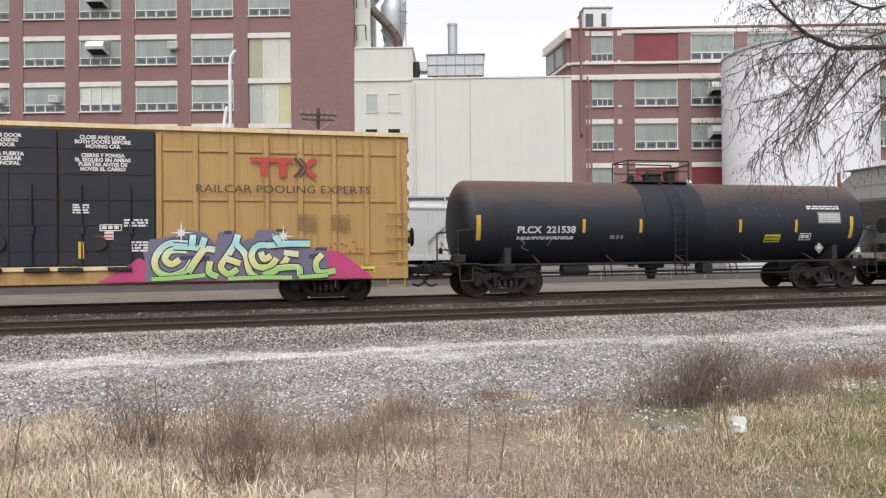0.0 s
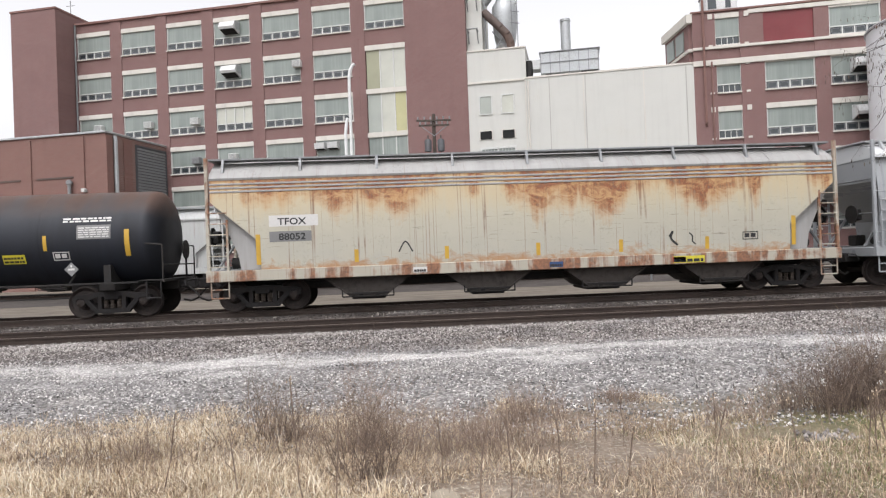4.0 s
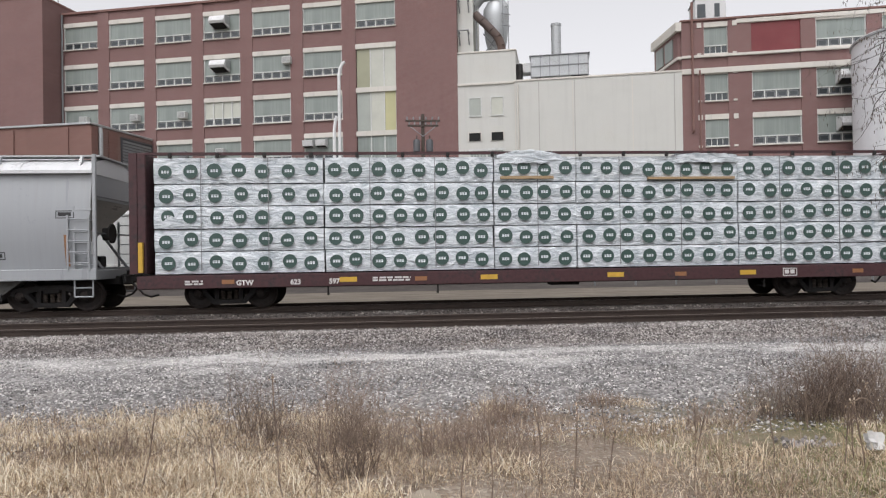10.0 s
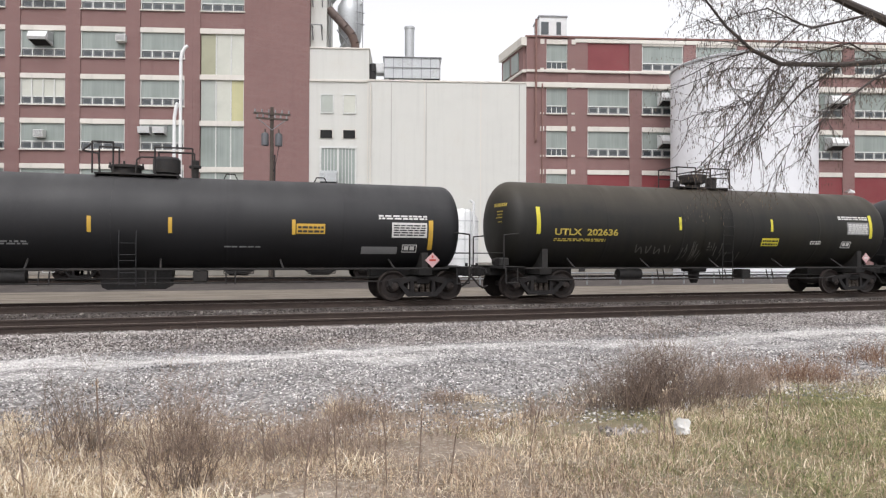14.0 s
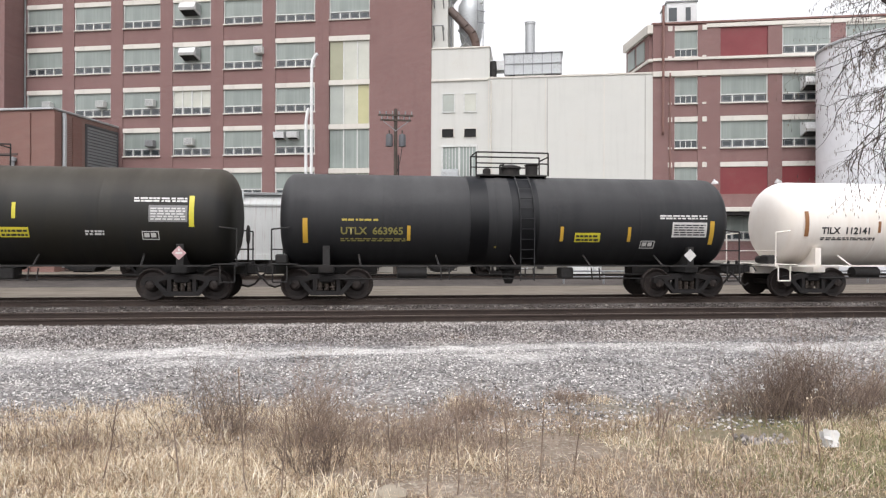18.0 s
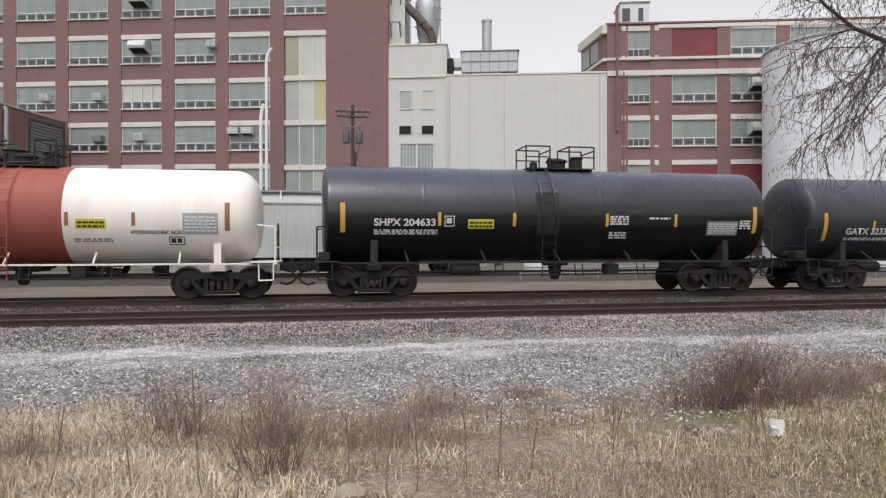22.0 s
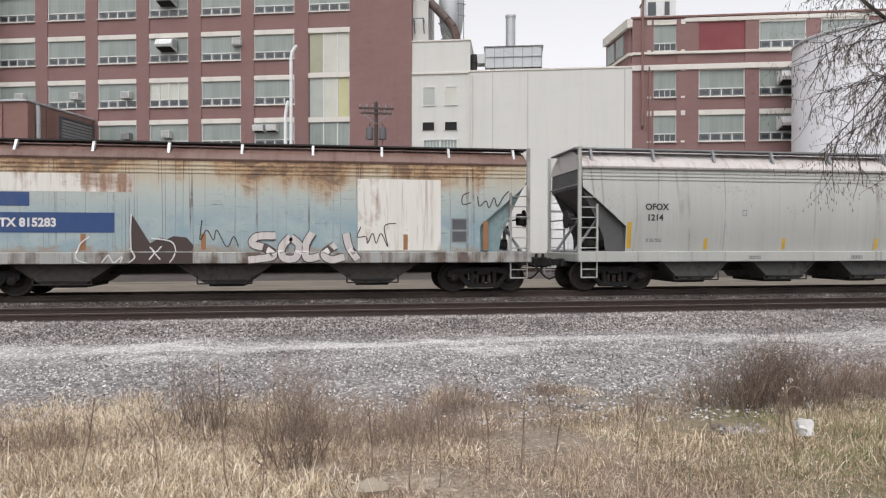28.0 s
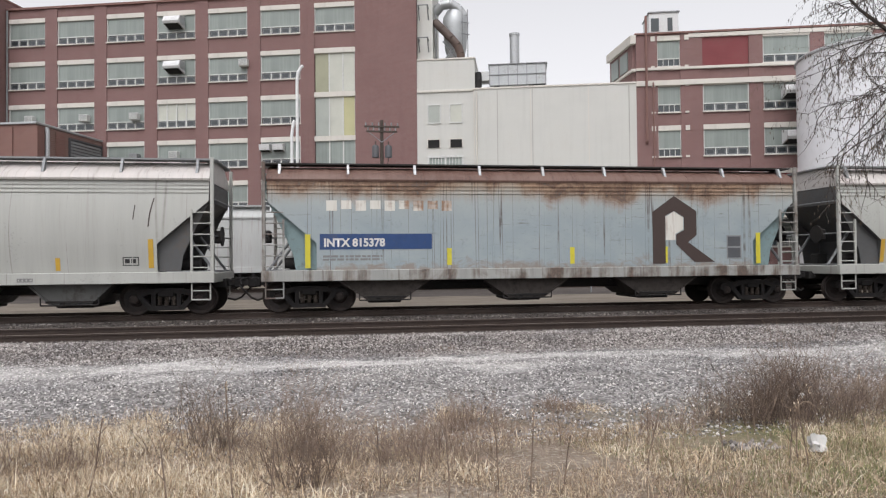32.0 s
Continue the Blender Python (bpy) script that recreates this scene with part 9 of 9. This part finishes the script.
def thicket(name, x, y, w, h, stems, seed, label, mat="twig", thin=0.0032, depth=0.5, tall=0.2):
    """Thin stems that bend and fork: a dense low mass, a few stems far taller, a ragged crown."""
    rng = random.Random(seed)
    sh, tw = Shape(), Shape()
    heads = [(rng.gauss(0, 0.42) * w, rng.gauss(0, 0.42) * w * depth) for _ in range(max(4, stems // 9))]
    for _ in range(stems):
        ca, cb = rng.choice(heads)
        a, b = ca + rng.gauss(0, 0.07), cb + rng.gauss(0, 0.07)
        p = Vector((a, b, lift(x + a, y + b) - 0.03))
        fall = max(0.3, 1 - (abs(a) / w) ** 2 * 0.75)
        l = h * fall * (rng.uniform(0.85, 1.2) if rng.random() < tall else rng.uniform(0.35, 0.85))
        d = Vector((a * 0.3 / w + rng.gauss(0, 0.28), rng.gauss(0, 0.26), 1)).normalized()
        q = p + d * l * 0.4
        d = (d + Vector((rng.gauss(0, 0.26), rng.gauss(0, 0.24), 0))).normalized()
        u = q + d * l * 0.3
        d = (d + Vector((rng.gauss(0, 0.32), rng.gauss(0, 0.28), 0))).normalized()
        r = u + d * l * 0.3
        sh.rod(p, q, thin * 1.4, 3, thin * 1.1)
        sh.rod(q, u, thin * 1.1, 3, thin * 0.8)
        sh.rod(u, r, thin * 0.8, 3, thin * 0.3)
        for _ in range(rng.randint(4, 8)):
            t = rng.uniform(0.2, 1.0)
            s = p.lerp(q, t / 0.4) if t < 0.4 else q.lerp(u, (t - 0.4) / 0.3) if t < 0.7 else u.lerp(r, (t - 0.7) / 0.3)
            e = s + Vector((rng.gauss(0, 0.55), rng.gauss(0, 0.5), rng.uniform(0.25, 1.0))).normalized() * l * rng.uniform(0.10, 0.32)
            tw.rod(s, e, thin * 0.7, 3, thin * 0.3)
            if rng.random() < 0.45:
                f = s.lerp(e, 0.6)
                tw.rod(f, f + Vector((rng.gauss(0, 0.5), rng.gauss(0, 0.5), 0.5)).normalized() * l * 0.09, thin * 0.55, 3, thin * 0.25)
    bush = empty(name, pose(x, y, 0))
    tagged(part("stem_mass", sh, MAT[mat], bush, "upright dead stems", False), kind="stuff")
    tagged(part("twig_mass", tw, MAT[mat], bush, "fine side twigs", False), kind="stuff")
    return tagged(bush, label, "bush")


thicket("dead_bush", -0.42, 5.7, 0.58, 0.96, 200, 31, "leafless brown bush among dry grass", "twig_pale", 0.0017, 0.7, 0.13)
thicket("dead_bush", -1.35, 6.3, 0.50, 0.84, 75, 32, "thin leafless weeds at the gravel edge", "twig", 0.0024)
thicket("dead_bush", 4.60, 6.5, 0.98, 0.92, 720, 33, "dense dark leafless bush beside the gravel", "twig", 0.0020, 0.5, 0.16)
thicket("dead_bush", 5.9, 6.9, 0.80, 0.58, 360, 34, "brown leafless bush beside the gravel", "twig_pale", 0.0019)
thicket("dead_weeds", 7.6, 7.6, 1.3, 0.40, 420, 35, "reddish brown dead weeds along the gravel", "twig_red", 0.0024)
thicket("dead_weeds", 10.3, 8.4, 1.6, 0.40, 360, 36, "reddish brown dead weeds along the gravel", "twig_red", 0.0026)
thicket("dead_weeds", 2.45, 7.75, 0.36, 0.22, 160, 37, "small dark tuft of weeds on the gravel", "twig_pale", 0.0024)
thicket("dead_weeds", 1.2, 6.7, 0.6, 0.42, 150, 38, "sparse brown weeds at the gravel edge", "twig_pale", 0.0022)
thicket("dead_weeds", 0.65, 5.6, 0.75, 0.46, 190, 39, "sparse brown weeds in the dry grass", "twig_pale", 0.0022)
thicket("dead_weeds", -2.6, 5.9, 0.9, 0.42, 110, 40, "sparse brown weeds in the dry grass", "twig_pale", 0.0022)
thicket("dead_weeds", 3.2, 6.4, 0.6, 0.34, 110, 41, "sparse brown weeds at the gravel edge", "twig_pale", 0.0022)
thicket("dead_weeds", 1.95, 13.35, 0.25, 0.20, 60, 42, "tiny dark weeds in the ballast", "twig_pale")
thicket("dead_weeds", 1.45, 13.3, 0.2, 0.16, 40, 43, "tiny dark weeds in the ballast", "twig_pale")
thicket("dead_weeds", -0.35, 4.9, 0.35, 0.6, 50, 44, "thin dark stems in the dry grass", "twig", 0.0026)


def stalk(x, y, h, seed, fluff=7, droop=False):
    rng = random.Random(seed)
    z = lift(x, y) - 0.02
    s = empty("dead_stalk", pose(x, y, z))
    tagged(s, "single tall dead weed stalk with a seed head", "weed", "dead weed stalks")
    p, d = Vector((0, 0, 0)), Vector((rng.gauss(0, 0.08), rng.gauss(0, 0.08), 1)).normalized()
    pts = [p]
    for k in range(5):
        d = (d + Vector((rng.gauss(0, 0.06), rng.gauss(0, 0.06), 0))).normalized()
        p = p + d * h / 5
        pts.append(p)
    stem = Shape().pipe(pts, 0.0048, 5)
    if droop:
        tip = pts[-1]
        for k in range(4):
            q = tip + Vector((0.05, 0.0, 0.03 - 0.035 * k))
            stem.rod(tip, q, 0.004, 5)
            tip = q
        pts.append(tip)
    part("stem", stem, MAT["twig"], s, smooth=False)
    for k in range(rng.randint(2, 5)):
        q = pts[rng.randint(2, 4)]
        e = q + Vector((rng.gauss(0, 0.6), rng.gauss(0, 0.4), rng.uniform(0.5, 1.0))).normalized() * h * rng.uniform(0.10, 0.28)
        part("side_shoot", Shape().rod(q, e, 0.0032, 4, 0.0015), MAT["twig"], s, smooth=False)
    head = Shape()
    for k in range(fluff):
        q = pts[-1] + Vector((rng.gauss(0, 0.011), rng.gauss(0, 0.011), rng.uniform(-0.05, 0.02)))
        head.lathe([(-0.009, 0.001), (0.0, 0.004), (0.009, 0.001)], 5, "z", tuple(q))
    tagged(part("seed_head", head, MAT["paper"] if fluff > 7 else MAT["thatch"], s, smooth=False), kind="stuff")


for i, (x, y, h) in enumerate(((4.75, 5.6, 0.55), (4.05, 5.3, 0.52), (0.62, 4.3, 0.66), (0.42, 4.25, 0.55), (-0.72, 4.4, 0.86), (2.9, 4.9, 0.42), (5.1, 5.2, 0.6), (-1.8, 4.9, 0.6), (1.5, 4.6, 0.42), (1.0, 4.5, 0.55), (1.2, 4.4, 0.6), (2.2, 4.75, 0.5), (3.25, 4.6, 0.5), (3.34, 4.5, 0.52), (-0.5, 4.2, 0.62), (0.2, 4.7, 0.5), (-1.2, 4.6, 0.45), (2.6, 5.6, 0.4), (4.6, 4.9, 0.45), (5.6, 5.5, 0.4), (1.9, 5.9, 0.38))):
    stalk(x, y, h, 60 + i)
stalk(3.84, 5.93, 0.42, 90, 14)
stalk(4.12, 5.75, 0.44, 91, 8)
stalk(3.42, 4.72, 0.50, 92, 9, True)


def litter():
    sh = Shape()
    rng = random.Random(8)
    g = []
    for j in range(6):
        for i in range(6):
            g.append(((i - 2.5) * 0.04 + rng.gauss(0, 0.008), rng.gauss(0, 0.02), j * 0.034 + rng.gauss(0, 0.008)))
    sh.add(g, [(j * 6 + i, j * 6 + i + 1, j * 6 + 7 + i, j * 6 + 6 + i) for j in range(5) for i in range(5)])
    sh.add([(a, b + 0.05, c * 0.9) for a, b, c in g], [(j * 6 + i, j * 6 + i + 1, j * 6 + 7 + i, j * 6 + 6 + i) for j in range(5) for i in range(5)])
    ob = part("paper_bag", sh, MAT["paper"])
    ob.matrix_basis = pose(3.74, 4.88, lift(3.74, 4.88) + 0.03, -22, 6, 12) @ Matrix.Scale(0.78, 4)
    tagged(ob, "crumpled white paper bag lying in the grass", "litter")
    st = Shape().lathe([(-0.04, 0.02), (-0.02, 0.13), (0.03, 0.16), (0.06, 0.1), (0.07, 0.01)], 9, "z")
    st.v = [(x * 0.95 + 0.06 * noise.noise(Vector((x * 9, y * 9, z * 9))), y * 0.7, z * 0.8 + 0.03 * noise.noise(Vector((x * 14, y * 14, 2)))) for x, y, z in st.v]
    ob = part("flat_stone", st, MAT["slab"])
    ob.matrix_basis = pose(0.18, 4.3, lift(0.18, 4.3))
    tagged(ob, "flat pale stone half hidden in dry grass", "stone")
    rub = Shape()
    for k in range(60):
        x, y = rng.gauss(0, 0.11), rng.gauss(0, 0.09)
        s = rng.uniform(0.01, 0.03)
        rub.lathe([(-s, s * 0.3), (0, s), (s, s * 0.2)], 5, "z", (x, y, rng.uniform(0, 0.02)))
    ob = part("grey_rubble", rub, MAT["ballast"], smooth=False)
    ob.matrix_basis = pose(3.45, 5.35, lift(3.45, 5.35))
    tagged(ob, "small heap of grey rubble in the grass", "rubble", kind="stuff")


litter()


def tree():
    t = empty("bare_tree", pose(19.0, 11.6, -0.3))
    tagged(t, "leafless spring tree with hanging brown catkins", "tree")
    rng = random.Random(77)
    o = Vector((19.0, 11.6, -0.3))

    def chain(sh, pts, r0, r1, n=7):
        m = len(pts) - 1
        for k in range(m):
            sh.rod(Vector(pts[k]) - o, Vector(pts[k + 1]) - o, r0 + (r1 - r0) * k / m, n, r0 + (r1 - r0) * (k + 1) / m)

    trunk = Shape()
    chain(trunk, [(19.0, 11.6, -0.35), (18.95, 11.6, 1.5), (18.8, 11.55, 3.4), (18.6, 11.5, 5.2), (18.7, 11.6, 7.4), (18.9, 11.7, 9.5)], 0.30, 0.12, 12)
    part("trunk", trunk, MAT["bark"], t)
    limbs = [
        ([(18.7, 11.5, 4.6), (16.5, 11.2, 5.6), (14.3, 11.0, 5.85), (12.32, 11, 5.55), (10.7, 11, 5.42), (9.9, 10.9, 5.6), (9.19, 10.8, 5.96), (8.5, 10.7, 6.5), (8.3, 10.7, 6.9)], 0.085, 0.008),
        ([(18.6, 11.5, 5.2), (16.2, 11.1, 5.8), (14.3, 11, 6.42), (13.13, 11, 6.73), (12.16, 11.1, 7.04), (10.8, 11.2, 7.5)], 0.17, 0.05),
        ([(10.7, 11, 5.42), (10.48, 10.9, 5.05), (9.91, 10.7, 4.42), (9.21, 10.5, 3.78)], 0.03, 0.007),
        ([(15.2, 11.1, 5.8), (14.3, 11, 5.78), (13.14, 10.9, 5.29), (12.17, 10.8, 4.71), (11.39, 10.7, 4.17), (10.79, 10.6, 3.35)], 0.04, 0.007),
        ([(13.13, 11, 6.73), (12.81, 11, 6.62), (11.53, 11, 6.25), (11.23, 11, 6.31), (10.77, 11, 5.91), (10.19, 11, 5.49)], 0.03, 0.008),
        ([(9.9, 10.9, 5.6), (8.92, 10.8, 5.25), (8.12, 10.6, 4.84)], 0.018, 0.005),
        ([(11.23, 11, 6.31), (10.47, 11.1, 6.58), (9.6, 11.0, 6.3), (9.0, 11.0, 5.95)], 0.018, 0.005),
        ([(12.3, 11, 5.55), (11.6, 11.3, 5.0), (11.0, 11.5, 4.3), (10.5, 11.6, 3.8)], 0.025, 0.006),
        ([(11.8, 11.0, 7.1), (10.6, 11.2, 6.9), (9.4, 11.2, 6.7), (8.6, 11.1, 6.9)], 0.022, 0.005),
        ([(13.6, 11, 5.7), (13.0, 11.4, 6.2), (12.3, 11.6, 6.0), (11.5, 11.6, 5.7), (10.9, 11.5, 5.1)], 0.022, 0.006),
        ([(9.91, 10.7, 4.42), (9.4, 10.6, 4.5), (8.9, 10.5, 4.25)], 0.009, 0.004),
        ([(10.61, 10.9, 5.35), (10.34, 10.9, 5.08), (10.22, 10.9, 4.59), (9.93, 10.9, 3.9), (9.41, 10.9, 3.4), (9.18, 10.9, 2.87)], 0.02, 0.004),
        ([(10.4, 10.84, 5.22), (9.93, 10.84, 4.65), (9.58, 10.84, 4.16), (9.07, 10.84, 3.66), (8.52, 10.84, 3.12)], 0.02, 0.004),
        ([(10.22, 10.78, 5.23), (9.3, 10.78, 5.16), (8.64, 10.78, 4.91), (8.1, 10.78, 4.69)], 0.012, 0.004),
        ([(9.76, 10.72, 4.52), (8.97, 10.72, 4.28), (8.32, 10.72, 4.14)], 0.012, 0.004),
        ([(12.18, 10.66, 4.93), (11.55, 10.66, 4.44), (10.7, 10.66, 3.86), (10.4, 10.66, 3.32), (10.05, 10.66, 2.88)], 0.012, 0.004),
        ([(10.76, 10.6, 5.04), (10.29, 10.6, 4.48), (9.77, 10.6, 3.89), (9.09, 10.6, 3.57), (8.55, 10.6, 3.23)], 0.02, 0.004),
        ([(10.93, 10.54, 5.18), (10.34, 10.54, 4.8), (9.54, 10.54, 4.6), (8.88, 10.54, 4.28), (8.34, 10.54, 4.15)], 0.012, 0.004),
    ]
    twigs, cat = Shape(), Shape()

    def twig(p, d, l, r, deep):
        q = Vector(p)
        for k in range(3):
            d = (d + Vector((rng.gauss(0, 0.22), rng.gauss(0, 0.22), rng.gauss(-0.10, 0.18)))).normalized()
            e = q + d * l / 3
            twigs.rod(q - o, e - o, r, 4, r * 0.75)
            if deep and rng.random() < 0.72:
                twig(e, (d + Vector((rng.gauss(0, 0.7), rng.gauss(0, 0.6), rng.gauss(-0.15, 0.5)))).normalized(), l * rng.uniform(0.4, 0.7), r * 0.65, deep - 1)
            if rng.random() < 0.62:
                s = rng.uniform(0.018, 0.036)
                c = e - o
                cat.lathe([(-2 * s, 0.002), (-s, s * 0.26), (0, 0.003)], 4, "z", (c.x + rng.gauss(0, 0.01), c.y, c.z))
            q, r = e, r * 0.75

    for pts, r0, r1 in limbs:
        sh = Shape()
        chain(sh, pts, r0, r1)
        part("limb", sh, MAT["bark"], t)
        for k in range(len(pts) - 1):
            a, b = Vector(pts[k]), Vector(pts[k + 1])
            if a.x > 16:
                continue
            for _ in range(max(2, int((b - a).length * (12 if a.z > 5.3 else 7)))):
                p = a.lerp(b, rng.random())
                d = ((b - a).normalized() * 0.8 + Vector((rng.gauss(-0.1, 0.5), rng.gauss(0, 0.5), rng.gauss(-0.25, 0.55)))).normalized()
                twig(p, d, rng.uniform(0.35, 0.95), rng.uniform(0.006, 0.010), 2)
    tagged(part("twig_mass", twigs, MAT["bark"], t, "fine bare twigs", False), kind="stuff")
    tagged(part("catkin_mass", cat, MAT["catkin"], t, "hanging brown catkins", False), kind="stuff")


tree()


# ---- motion of the train ----
def motions():
    stops = [i * 1.0 for i in range(33)]
    for car, x0 in CARS:
        walk(car, [(t, pose(x0 - travelled(t), TRACK_Y, 0)) for t in stops])
    ticks = [i / 15 for i in range(481)]
    turn = [math.degrees(travelled(t) / WHEEL_R) for t in ticks]
    for wheel, d in WHEELS:
        walk(wheel, [(t, pose(d, 0, WHEEL_R, 0, -a, 0)) for t, a in zip(ticks, turn)])


motions()
